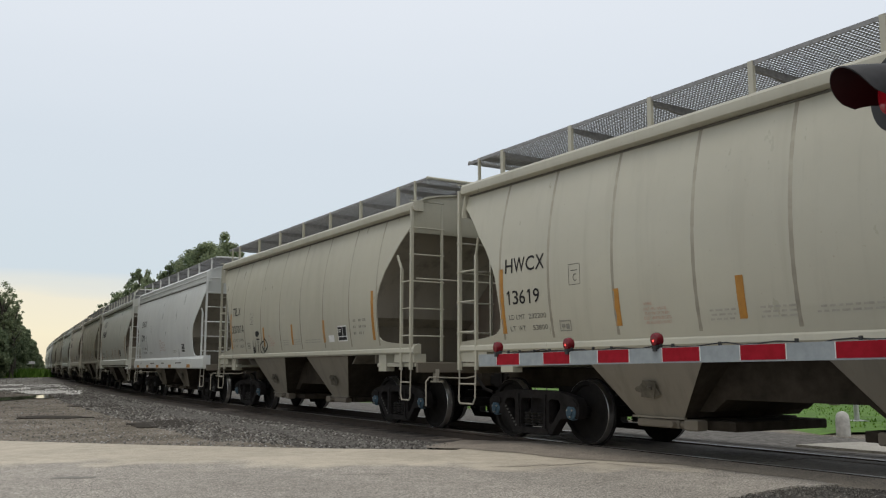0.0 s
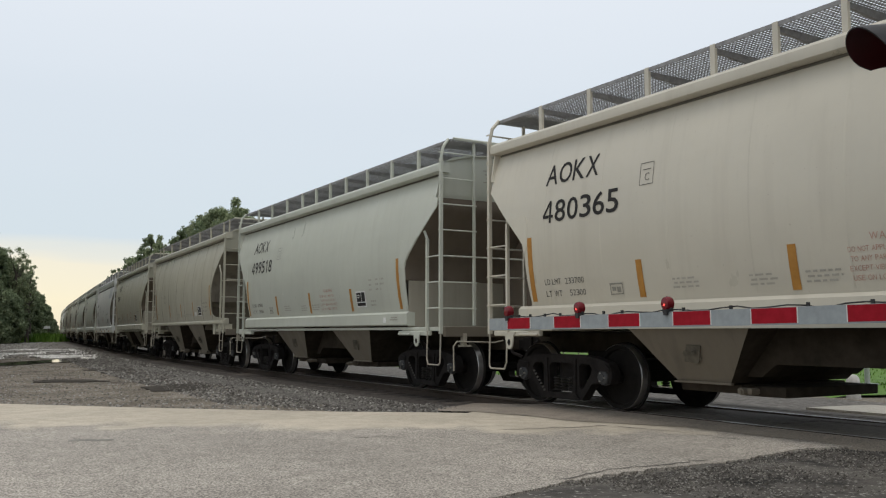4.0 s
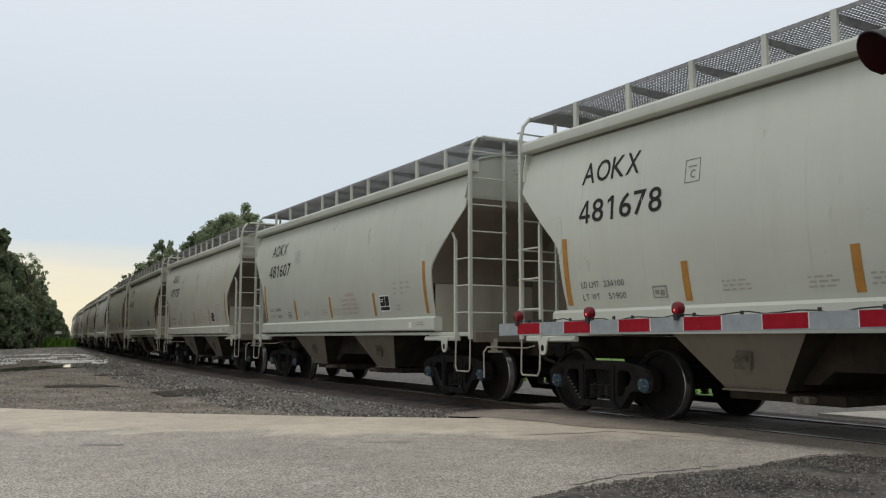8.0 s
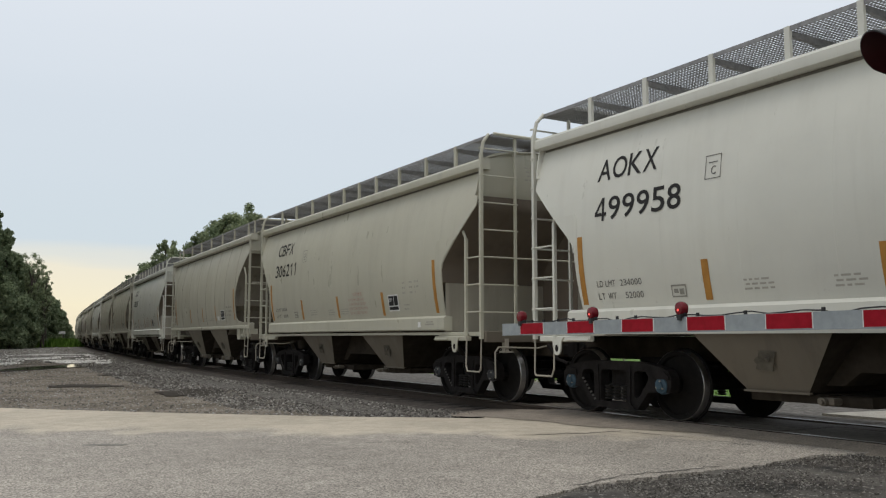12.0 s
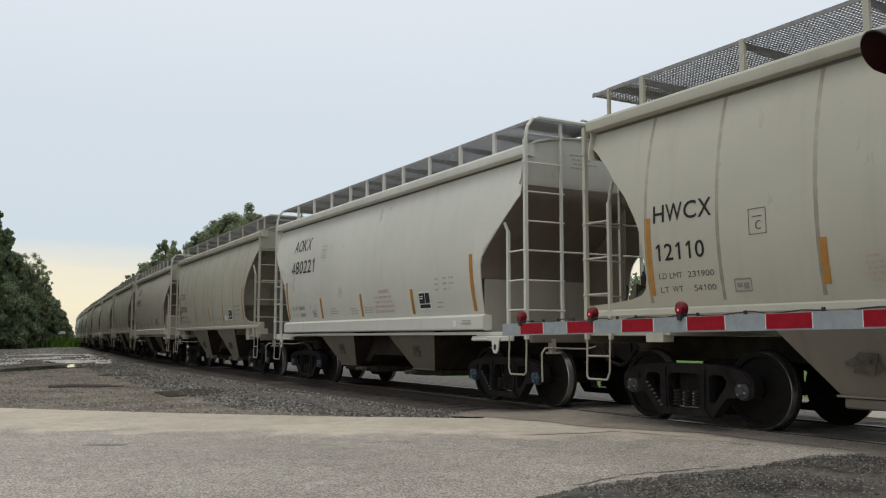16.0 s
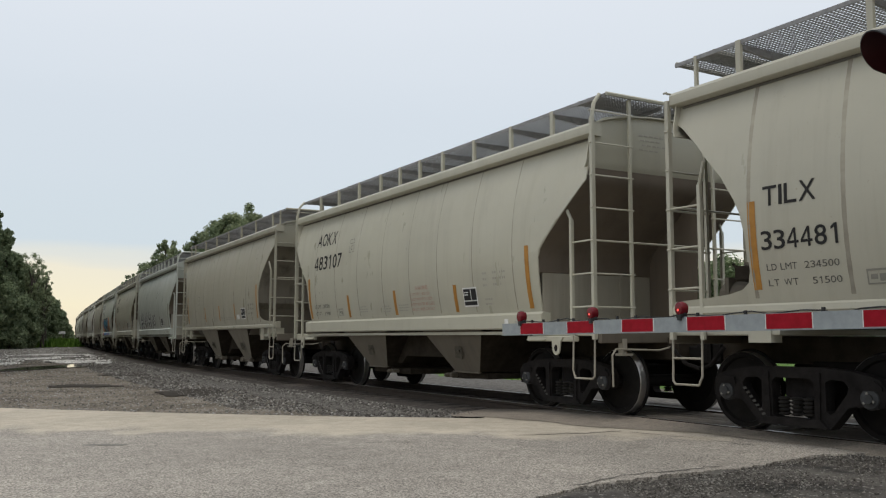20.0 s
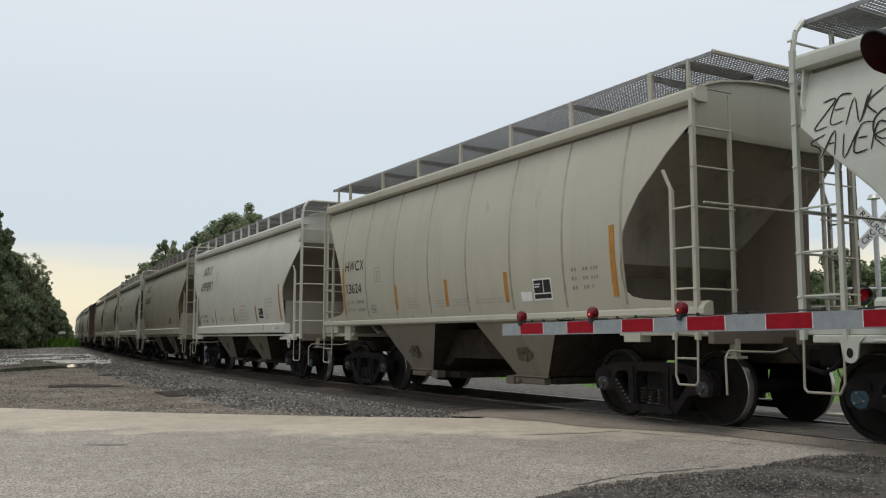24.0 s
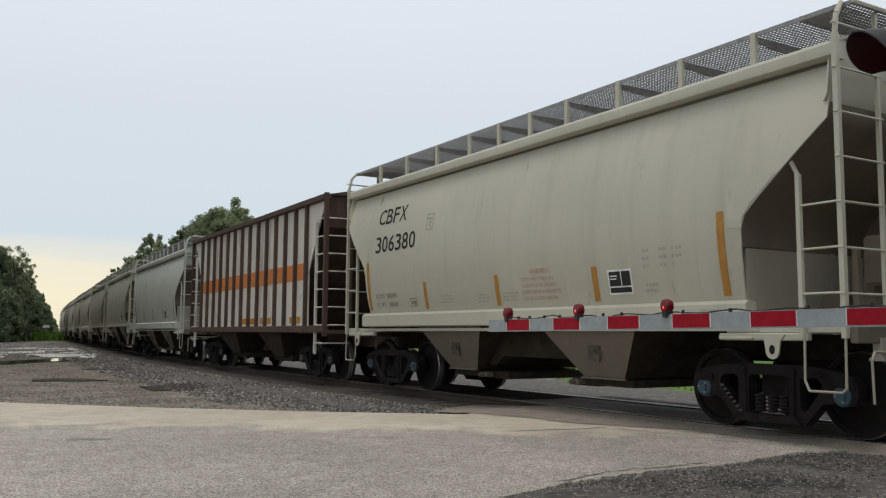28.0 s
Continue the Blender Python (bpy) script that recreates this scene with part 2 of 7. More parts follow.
def grained(name, base, sand=None, grain=70.0, contrast=(0.62, 1.38), rough=0.92, edge=None):
    """Asphalt: broad wear, middle blotches, salt-and-pepper grain; sand: dusty colour that lies along a line of the road (x, y, offset)."""
    m = bpy.data.materials.new(name)
    m.use_nodes = True
    nt = m.node_tree
    b = nt.nodes["Principled BSDF"]
    b.inputs["Roughness"].default_value = rough
    b.inputs["Specular IOR Level"].default_value = 0.25
    tc = nt.nodes.new("ShaderNodeTexCoord")

    def tex(scale, detail, lo, hi, a=0.35, c=0.65):
        n = nt.nodes.new("ShaderNodeTexNoise")
        n.inputs["Scale"].default_value, n.inputs["Detail"].default_value = scale, detail
        nt.links.new(tc.outputs["Object"], n.inputs["Vector"])
        r = nt.nodes.new("ShaderNodeMapRange")
        for k, x in zip(("From Min", "From Max", "To Min", "To Max"), (a, c, lo, hi)):
            r.inputs[k].default_value = x
        nt.links.new(n.outputs["Fac"], r.inputs["Value"])
        return r.outputs[0], n

    def mul(a, c):
        q = nt.nodes.new("ShaderNodeMath")
        q.operation = "MULTIPLY"
        nt.links.new(a, q.inputs[0])
        nt.links.new(c, q.inputs[1])
        return q.outputs[0]
    broad, _ = tex(0.35, 4, 0.86, 1.12)
    mid, _ = tex(5, 4, 0.92, 1.08)
    fine, fn = tex(grain, 2, *contrast)
    col = nt.nodes.new("ShaderNodeRGB")
    col.outputs[0].default_value = (*base, 1)
    src = col.outputs[0]
    if sand:
        sp = nt.nodes.new("ShaderNodeSeparateXYZ")
        nt.links.new(tc.outputs["Object"], sp.inputs[0])
        d1 = nt.nodes.new("ShaderNodeMath")
        d1.operation = "MULTIPLY_ADD"
        d1.inputs[1].default_value, d1.inputs[2].default_value = edge[0], edge[1]
        nt.links.new(sp.outputs["X"], d1.inputs[0])
        d2 = nt.nodes.new("ShaderNodeMath")
        d2.operation = "ADD"
        nt.links.new(sp.outputs["Y"], d2.inputs[0])
        nt.links.new(d1.outputs[0], d2.inputs[1])
        wob, _ = tex(1.1, 4, -0.45, 0.45)
        d3 = nt.nodes.new("ShaderNodeMath")
        d3.operation = "ADD"
        nt.links.new(d2.outputs[0], d3.inputs[0])
        nt.links.new(wob, d3.inputs[1])
        r = nt.nodes.new("ShaderNodeMapRange")
        r.interpolation_type = "SMOOTHSTEP"
        r.inputs["From Min"].default_value, r.inputs["From Max"].default_value = 0.0, 0.8
        nt.links.new(d3.outputs[0], r.inputs["Value"])
        mx = nt.nodes.new("ShaderNodeMixRGB")
        nt.links.new(r.outputs[0], mx.inputs["Fac"])
        nt.links.new(src, mx.inputs["Color1"])
        mx.inputs["Color2"].default_value = (*sand, 1)
        src = mx.outputs[0]
        smooth = nt.nodes.new("ShaderNodeMapRange")
        smooth.inputs["To Min"].default_value, smooth.inputs["To Max"].default_value = 0.0, 0.75
        nt.links.new(r.outputs[0], smooth.inputs["Value"])
        soft_mix = nt.nodes.new("ShaderNodeMix")
        nt.links.new(smooth.outputs[0], soft_mix.inputs["Factor"])
        nt.links.new(fine, soft_mix.inputs["A"])
        soft_mix.inputs["B"].default_value = 1.0
        fine = soft_mix.outputs["Result"]
    k = mul(mul(broad, mid), fine)
    vm = nt.nodes.new("ShaderNodeVectorMath")
    vm.operation = "SCALE"
    nt.links.new(src, vm.inputs[0])
    nt.links.new(k, vm.inputs["Scale"])
    nt.links.new(vm.outputs[0], b.inputs["Base Color"])
    bp = nt.nodes.new("ShaderNodeBump")
    bp.inputs["Strength"].default_value, bp.inputs["Distance"].default_value = 0.2, 0.01
    nt.links.new(fn.outputs["Fac"], bp.inputs["Height"])
    nt.links.new(bp.outputs[0], b.inputs["Normal"])
    return m


# ---- mesh building ----
class Geo:
    """Vertices, faces and a slot for each face, turned into one mesh."""

    def __init__(self):
        self.v, self.f, self.s, self.smooth = [], [], [], False

    def add(self, verts, faces, slot=0):
        k = len(self.v)
        self.v += [tuple(p) for p in verts]
        self.f += [tuple(i + k for i in q) for q in faces]
        self.s += [slot] * len(faces)
        return self

    def box(self, x0, x1, y0, y1, z0, z1, slot=0, bev=0.0):
        x0, x1 = min(x0, x1), max(x0, x1)
        y0, y1 = min(y0, y1), max(y0, y1)
        if not bev:
            v = [(x0, y0, z0), (x1, y0, z0), (x1, y1, z0), (x0, y1, z0), (x0, y0, z1), (x1, y0, z1), (x1, y1, z1), (x0, y1, z1)]
            return self.add(v, [(0, 3, 2, 1), (4, 5, 6, 7), (0, 1, 5, 4), (1, 2, 6, 5), (2, 3, 7, 6), (3, 0, 4, 7)], slot)
        b = bev
        ring = lambda i, z: [(x0 + i, y0 + i, z), (x1 - i, y0 + i, z), (x1 - i, y1 - i, z), (x0 + i, y1 - i, z)]
        v = ring(b, z0) + ring(0, z0 + b) + ring(0, z1 - b) + ring(b, z1)
        f = [(0, 3, 2, 1), (12, 13, 14, 15)]
        for r in range(3):
            for i in range(4):
                j = (i + 1) % 4
                f.append((4 * r + i, 4 * r + j, 4 * r + 4 + j, 4 * r + 4 + i))
        return self.add(v, f, slot)

    def tube(self, a, b, r, n=6, slot=0, r2=None, caps=True):
        a, b = Vector(a), Vector(b)
        d = (b - a).normalized()
        u = d.orthogonal().normalized()
        w = d.cross(u)
        v = []
        for p, q in ((a, r), (b, r if r2 is None else r2)):
            v += [p + (u * math.cos(2 * math.pi * i / n) + w * math.sin(2 * math.pi * i / n)) * q for i in range(n)]
        f = [(i, (i + 1) % n, n + (i + 1) % n, n + i) for i in range(n)]
        if caps:
            f += [tuple(reversed(range(n))), tuple(range(n, 2 * n))]
        return self.add(v, f, slot)

    def path(self, pts, r, n=6, slot=0):
        for a, b in zip(pts, pts[1:]):
            self.tube(a, b, r, n, slot)
        return self

    def prism(self, outline, y0, y1, slot=0, axis="y"):
        """outline in (x, z), pushed along y; or in (x, y), pushed along z, or in (y, z), pushed along x."""
        n = len(outline)
        put = {"y": lambda p, q: (p[0], q, p[1]), "z": lambda p, q: (p[0], p[1], q), "x": lambda p, q: (q, p[0], p[1])}[axis]
        v = [put(p, y0) for p in outline] + [put(p, y1) for p in outline]
        f = [(i, (i + 1) % n, n + (i + 1) % n, n + i) for i in range(n)] + [tuple(reversed(range(n))), tuple(range(n, 2 * n))]
        return self.add(v, f, slot)

    def lathe(self, prof, centre, axis="y", n=24, slot=0, caps=True):
        """prof: (radius, offset along the axis)."""
        v, f = [], []
        for r, o in prof:
            for i in range(n):
                c, s = r * math.cos(2 * math.pi * i / n), r * math.sin(2 * math.pi * i / n)
                p = {"y": (c, o, s), "z": (c, s, o), "x": (o, c, s)}[axis]
                v.append((p[0] + centre[0], p[1] + centre[1], p[2] + centre[2]))
        for k in range(len(prof) - 1):
            for i in range(n):
                j = (i + 1) % n
                f.append((k * n + i, k * n + j, k * n + n + j, k * n + n + i))
        if caps:
            f += [tuple(range(n)), tuple(range((len(prof) - 1) * n, len(prof) * n))]
        return self.add(v, f, slot)

    def sheet(self, rows, thick, push, slot=0):
        """A curved plate: rows of points, all of one length; its back lies at thick along push."""
        nr, nc = len(rows), len(rows[0])
        front = [Vector(p) for r in rows for p in r]
        off = Vector(push) * thick
        v = front + [p + off for p in front]
        k = nr * nc
        f = []
        for r in range(nr - 1):
            for c in range(nc - 1):
                a = r * nc + c
                f += [(a, a + 1, a + nc + 1, a + nc), (k + a, k + a + nc, k + a + nc + 1, k + a + 1)]
        for c in range(nc - 1):
            f += [(c + 1, c, k + c, k + c + 1), ((nr - 1) * nc + c, (nr - 1) * nc + c + 1, k + (nr - 1) * nc + c + 1, k + (nr - 1) * nc + c)]
        for r in range(nr - 1):
            a, e = r * nc, r * nc + nc - 1
            f += [(a, a + nc, k + a + nc, k + a), (e + nc, e, k + e, k + e + nc)]
        return self.add(v, f, slot)

    def mesh(self, name, mats):
        m = bpy.data.meshes.new(name)
        m.from_pydata(self.v, [], self.f)
        for x in mats if isinstance(mats, (list, tuple)) else [mats]:
            m.materials.append(x)
        m.polygons.foreach_set("material_index", self.s)
        if self.smooth:
            m.polygons.foreach_set("use_smooth", [True] * len(self.f))
        bm = bmesh.new()
        bm.from_mesh(m)
        bmesh.ops.recalc_face_normals(bm, faces=bm.faces)
        bm.to_mesh(m)
        bm.free()
        if self.smooth:
            m.set_sharp_from_angle(angle=radians(35))
        return m


def part(name, geo, material, parent=None, label="", at=None):
    ob = new(name, geo if isinstance(geo, bpy.types.Mesh) else geo.mesh(name, material))
    if parent:
        ob.parent = parent
    if at is not None:
        ob.matrix_basis = at
    if label:
        ob["label"] = label
    return ob


def thing(name, label, category, group="", at=None, kind=""):
    ob = new(name)
    ob.empty_display_size = 0.2
    if at is not None:
        ob.matrix_basis = at
    return tagged(ob, label, category, group, kind)


# ---- lettering, made once in one go ----
TEXTS = {}


def letter_meshes(wanted):
    made = []
    for key in wanted:
        body, height, wide, bold, shear = key
        c = bpy.data.curves.new("lettering", "FONT")
        c.body, c.size, c.shear, c.offset, c.extrude = body, 1.0, shear, bold, 0.0
        c.resolution_u = 3
        made.append((key, new("lettering", c)))
    bpy.context.view_layer.update()
    dg = bpy.context.evaluated_depsgraph_get()
    for key, ob in made:
        m = bpy.data.meshes.new_from_object(ob.evaluated_get(dg))
        xs = [v.co.x for v in m.vertices]
        ys = [v.co.y for v in m.vertices]
        x0, y0, kx, ky = min(xs), min(ys), key[2] / (max(xs) - min(xs)), key[1] / (max(ys) - min(ys))
        for v in m.vertices:
            v.co = ((v.co.x - x0) * kx, (v.co.y - y0) * ky, 0)
        TEXTS[key] = m
    for key, ob in made:
        c = ob.data
        bpy.data.objects.remove(ob)
        bpy.data.curves.remove(c)


# ---- the track: a long right-hand bend beyond the crossing ----
STEP = 0.5
STATIONS = np.arange(-560, 760, STEP)
BEND = np.interp(STATIONS, [-30, -5, 20, 45, 70, 100, 150], [0.001781, 0.000668, 0.003149, 0.00078, 0.000009, 0.000354, 0.000288])
BEND = np.where(STATIONS < -30, 0.0, np.where(STATIONS < 150, BEND, 0.0024))
HEAD = np.cumsum(BEND) * STEP
ZERO = int(560 / STEP)
HEAD = radians(-30.476) + HEAD - HEAD[ZERO]
TRACK_X = np.cumsum(np.sin(HEAD)) * STEP
TRACK_Y = np.cumsum(np.cos(HEAD)) * STEP
TRACK_X, TRACK_Y = TRACK_X - TRACK_X[ZERO] + 2.523, TRACK_Y - TRACK_Y[ZERO] + 14.0


def station(s, side=0.0, z=0.0):
    """The point s metres along the track; side is positive towards the near side."""
    x, y, h = np.interp(s, STATIONS, TRACK_X), np.interp(s, STATIONS, TRACK_Y), np.interp(s, STATIONS, HEAD)
    return Vector((x - side * math.cos(h), y + side * math.sin(h), z))


# ---- covered hopper cars ----
HALF = 5.72          # half of the length at the eaves
TRUCK_AT, WHEELBASE, WHEEL_R = 4.50, 1.83, 0.457


def profile(z, k):
    return 1.62 - k * (z - 2.45) ** 2


def lerp(pts, z):
    """x over z from a list of (z, x), z falling."""
    if z >= pts[0][0]:
        return pts[0][1]
    for (z0, x0), (z1, x1) in zip(pts, pts[1:]):
        if z >= z1:
            return x0 + (x1 - x0) * (z0 - z) / (z0 - z1)
    return pts[-1][1]


CUTS = {
    "angled": [(3.95, 0.05), (3.26, 0.07), (3.19, 0.15), (2.94, 0.43), (2.50, 0.93), (2.38, 1.05), (2.25, 1.11), (1.80, 1.13), (1.45, 1.16), (1.20, 1.16)],
    "round": [(3.98, 0.04), (3.68, 0.08), (3.60, 0.20), (3.35, 0.48), (3.17, 0.64), (2.89, 0.92), (2.62, 1.11), (2.45, 1.20), (2.20, 1.26), (1.95, 1.29), (1.80, 1.29),
              (1.67, 1.25), (1.60, 1.14), (1.56, 0.95), (1.53, 0.6), (1.50, 0.02)],
    "flow": [(3.80, 0.0), (3.38, 0.02), (3.33, 0.12), (3.20, 0.26), (3.0, 0.42), (2.86, 0.60), (2.68, 0.84), (2.45, 1.14), (2.25, 1.23), (2.0, 1.28), (1.75, 1.30),
             (1.58, 1.28), (1.48, 1.15), (1.45, 0.8), (1.44, 0.02)],
}


FAR_END = {"angled": 0.93, "round": 0.93, "flow": 0.97}


def side_panel(cut, k, top, bottom, sy=1):
    pts = [p for p in CUTS[cut] if bottom <= p[0] <= top]
    zs = sorted({round(p[0], 3) for p in pts} | {round(bottom + (top - bottom) * i / 14, 3) for i in range(15)}, reverse=True)
    g = Geo()
    g.smooth = True
    rows = []
    for z in zs:
        e = HALF - lerp(CUTS[cut], z)
        e2 = HALF - lerp(CUTS[cut], z) * FAR_END[cut]
        rows.append([(-e + (e + e2) * i / 12, sy * profile(z, k), z) for i in range(13)])
    return g.sheet(rows, 0.02, (0, -sy, 0))


def mirrored(half):
    return half + [(-x, z) for x, z in reversed(half)]


# cast side frame of a truck, half of its outline, and its openings
SIDE_FRAME = mirrored([(0.45, 0.11), (0.50, 0.16), (0.67, 0.35), (0.76, 0.37), (0.83, 0.37), (0.84, 0.54), (0.99, 0.54), (1.0, 0.37), (1.06, 0.37), (1.09, 0.46), (1.085, 0.57), (1.03, 0.65), (0.90, 0.69), (0.66, 0.735), (0.40, 0.755)])
FRAME_HOLES = [mirrored([(0.22, 0.20), (0.265, 0.235), (0.27, 0.59), (0.22, 0.635)])] + [
    [(q * x, z) for x, z in [(0.41, 0.30), (0.45, 0.27), (0.50, 0.29), (0.66, 0.49), (0.68, 0.56), (0.63, 0.62), (0.48, 0.635), (0.41, 0.60)]] for q in (1, -1)]


def cast_plate(rings, y0, y1):
    """A thick plate in the x-z plane with openings: the first ring is its edge, the others are holes."""
    g = Geo()
    edges = [e for ring in rings for e in zip(ring, ring[1:] + ring[:1])]
    levels = sorted({z for (x, z), _ in edges})
    for lo, hi in zip(levels, levels[1:]):
        cut = []
        for (xa, za), (xb, zb) in edges:
            if min(za, zb) <= lo + 1e-6 and max(za, zb) >= hi - 1e-6 and abs(za - zb) > 1e-6:
                at = [xa + (xb - xa) * (z - za) / (zb - za) for z in (lo, hi)]
                cut.append((sum(at), *at))
        cut.sort()
        for p, q in zip(cut[::2], cut[1::2]):
            for y in (y0, y1):
                g.add([(p[1], y, lo), (q[1], y, lo), (q[2], y, hi), (p[2], y, hi)], [(0, 1, 2, 3)])
    for (xa, za), (xb, zb) in edges:
        g.add([(xa, y0, za), (xb, y0, zb), (xb, y1, zb), (xa, y1, za)], [(0, 1, 2, 3)])
    return g


def truck_parts(host, x, cap):
    g = Geo().box(-0.2, 0.2, -0.95, 0.95, 0.38, 0.66, bev=0.03).box(-0.32, 0.32, -0.3, 0.3, 0.64, 0.80, bev=0.02)
    t = part("truck", g, M_TRUCK, host, at=pose(x, 0, 0))
    for sy in (1, -1):
        a, b = 0.95 * sy, 1.10 * sy
        fr = cast_plate([SIDE_FRAME] + FRAME_HOLES, a, b)
        # ribs round the openings and the spring seat
        fr.prism([(-0.44, 0.12), (0.44, 0.12), (0.36, 0.20), (-0.36, 0.20)], b - 0.01 * sy, b + 0.035 * sy)
        for q in (1, -1):
            fr.prism([(q * 0.30, 0.70), (q * 0.36, 0.70), (q * 0.345, 0.20), (q * 0.285, 0.20)], b - 0.01 * sy, b + 0.02 * sy)
            fr.prism([(q * 0.98, 0.64), (q * 1.06, 0.58), (q * 1.06, 0.54), (q * 0.77, 0.54), (q * 0.78, 0.62)], b - 0.01 * sy, b + 0.025 * sy)
        part("side_frame", fr, M_TRUCK, t)
        prof = [(0.045, 0.0)]
        for i in range(5):
            prof += [(0.07, 0.012 + i * 0.042), (0.07, 0.022 + i * 0.042), (0.045, 0.034 + i * 0.042)]
        for q in (-0.16, 0.0, 0.16) if sy > 0 else (0.0,):
            part("spring", Geo().lathe(prof, (q, (a + b) / 2, 0.222), "z", 10), M_SPRING, t)
        st = Geo()
        for i in range(7):
            e, f = 0.36 + 0.042 * i, 0.215 + 0.046 * i
            st.prism([(e, f), (e + 0.045, f - 0.012), (e + 0.062, f + 0.012), (e + 0.017, f + 0.024)], b + 0.001 * sy, b + 0.004 * sy)
        if sy > 0:
            part("chalk_stencil", st, M_CHALK, t)["kind"] = "stuff"
    for q in (1, -1):
        x0 = q * WHEELBASE / 2
        ws = part("wheelset", Geo().tube((0, -1.04, 0), (0, 1.04, 0), 0.085, 10), M_WHEEL, host, at=pose(x + x0, 0, WHEEL_R))
        for sy in (1, -1):
            c = Geo().lathe([(0.11, 0.0), (0.115, 0.05), (0.10, 0.085), (0.055, 0.10), (0.05, 0.115)], (0, 0, 0), "y", 16)
            for i in range(3):
                an = 2 * math.pi * i / 3 + 0.5
                c.tube((0.06 * math.cos(an), 0.09, 0.06 * math.sin(an)), (0.06 * math.cos(an), 0.112, 0.06 * math.sin(an)), 0.014, 6, 1)
            part("bearing_cap", c, [cap, M_FAINT], ws, at=pose(0, 1.03 * sy, 0, 0, 0, 0 if sy > 0 else 180))
        for sy in (1, -1):
            w = Geo()
            w.smooth = True
            y = 0.715 * sy
            w.lathe([(0.10, -0.02 * sy), (0.13, -0.05 * sy), (0.15, -0.03 * sy), (0.34, -0.015 * sy), (0.385, -0.045 * sy), (0.485, -0.045 * sy),
                     (0.482, -0.02 * sy), (0.457, -0.01 * sy)], (0, y, 0), "y", 36, 0, False)
            w.lathe([(0.457, -0.01 * sy), (0.452, 0.086 * sy)], (0, y, 0), "y", 36, 1, False)
            w.lathe([(0.452, 0.086 * sy), (0.446, 0.092 * sy)], (0, y, 0), "y", 36, 1, False)
            w.lathe([(0.446, 0.092 * sy), (0.39, 0.092 * sy), (0.375, 0.05 * sy), (0.20, 0.06 * sy), (0.14, 0.10 * sy), (0.10, 0.10 * sy)], (0, y, 0), "y", 36, 0, False)
            part("wheel", w, [M_WHEEL, M_TREAD], ws)
    return t


# a corner ladder: outer post, side stile and end stile off the car's end, first rung, rise, rungs, top of the side stile with its bent tip, top of the post
LADDERS = {
    "angled": dict(x1=(0.03, 0.03), x0=0.45, y0=0.82, z=1.50, dz=0.455, n=7, side=2.74, tip=(0.07, 2.90), top=4.12, inner=4.46),
    "round": dict(x1=(0.04, -0.07), x0=0.44, y0=0.87, z=1.66, dz=0.49, n=6, side=2.88, tip=(0.11, 3.14), top=4.00, inner=4.06),
    "flow": dict(x1=(0.03, 0.0), x0=0.45, y0=0.84, z=1.60, dz=0.45, n=6, side=2.80, tip=(0.10, 2.98), top=4.02, inner=4.08),
}


def corner_parts(host, sx, sy, paint_mat, kind):
    """Ladder at one corner of the car, with the sill step below it. Built for the +x, +y corner and flipped."""
    def flip(g):
        g.v = [(p[0] * sx, p[1] * sy, p[2]) for p in g.v]
        return g
    q = LADDERS[kind]
    x1, x0, y1, y0 = HALF + q["x1"][0 if sx > 0 else 1], HALF - q["x0"], 1.50, q["y0"]
    post = Geo().box(x1 - 0.028, x1 + 0.028, y1 - 0.028, y1 + 0.028, 1.05, q["top"])
    if kind == "angled":
        post.path([(x1, y1, q["top"] - 0.02), (x1 - 0.01, y1 - 0.05, 4.33), (x1 - 0.03, y1 - 0.17, 4.475)], 0.028, 8)
    side = Geo().box(x0 - 0.024, x0 + 0.024, y1 - 0.024, y1 + 0.024, 1.05, q["side"]).path([(x0, y1, q["side"] - 0.01), (x0 - q["tip"][0], y1 + 0.03, q["tip"][1])], 0.024, 8)
    end = Geo().box(x1 - 0.02, x1 + 0.02, y0 - 0.022, y0 + 0.022, 1.2, q["inner"])
    rungs = []
    for i in range(q["n"]):
        z = q["z"] + i * q["dz"]
        g = Geo()
        if z < q["side"]:
            g.tube((x0 - 0.03, y1, z), (x1, y1, z), 0.0135, 6)
        g.tube((x1 + 0.01, y1, z - 0.01), (x1 + 0.01, y0 - 0.02, z - 0.01), 0.0135, 6)
        for yy in (y1 + 0.03, y0 - 0.03):
            g.tube((x1 - 0.02, yy, z - 0.01), (x1 + 0.03, yy, z - 0.01), 0.014, 6)
        rungs.append(g)
    if sy < 0:
        for g in [side, end] + rungs:
            post.add(g.v, g.f)
    lad = part("ladder", flip(post), paint_mat, host)
    if sy > 0:
        part("stile", flip(side), paint_mat, lad)
        part("stile", flip(end), paint_mat, lad)
        for g in rungs:
            part("rung", flip(g), paint_mat, lad)
    else:
        lad["kind"] = "stuff"
    low = 0.52
    step = Geo().path([(x0 + 0.02, y1, 1.1), (x0 + 0.02, y1 + 0.015, 0.62), (x0 + 0.07, y1 + 0.02, low), (x1 - 0.04, y1 + 0.02, low), (x1, y1 + 0.015, low + 0.04), (x1, y1, 1.1)], 0.0135, 8)
    if kind != "angled":
        step.tube((x0 + 0.02, y1 + 0.01, 0.83), (x1, y1 + 0.01, 0.83), 0.013, 6)
    part("sill_step", flip(step), DUSTY, host)


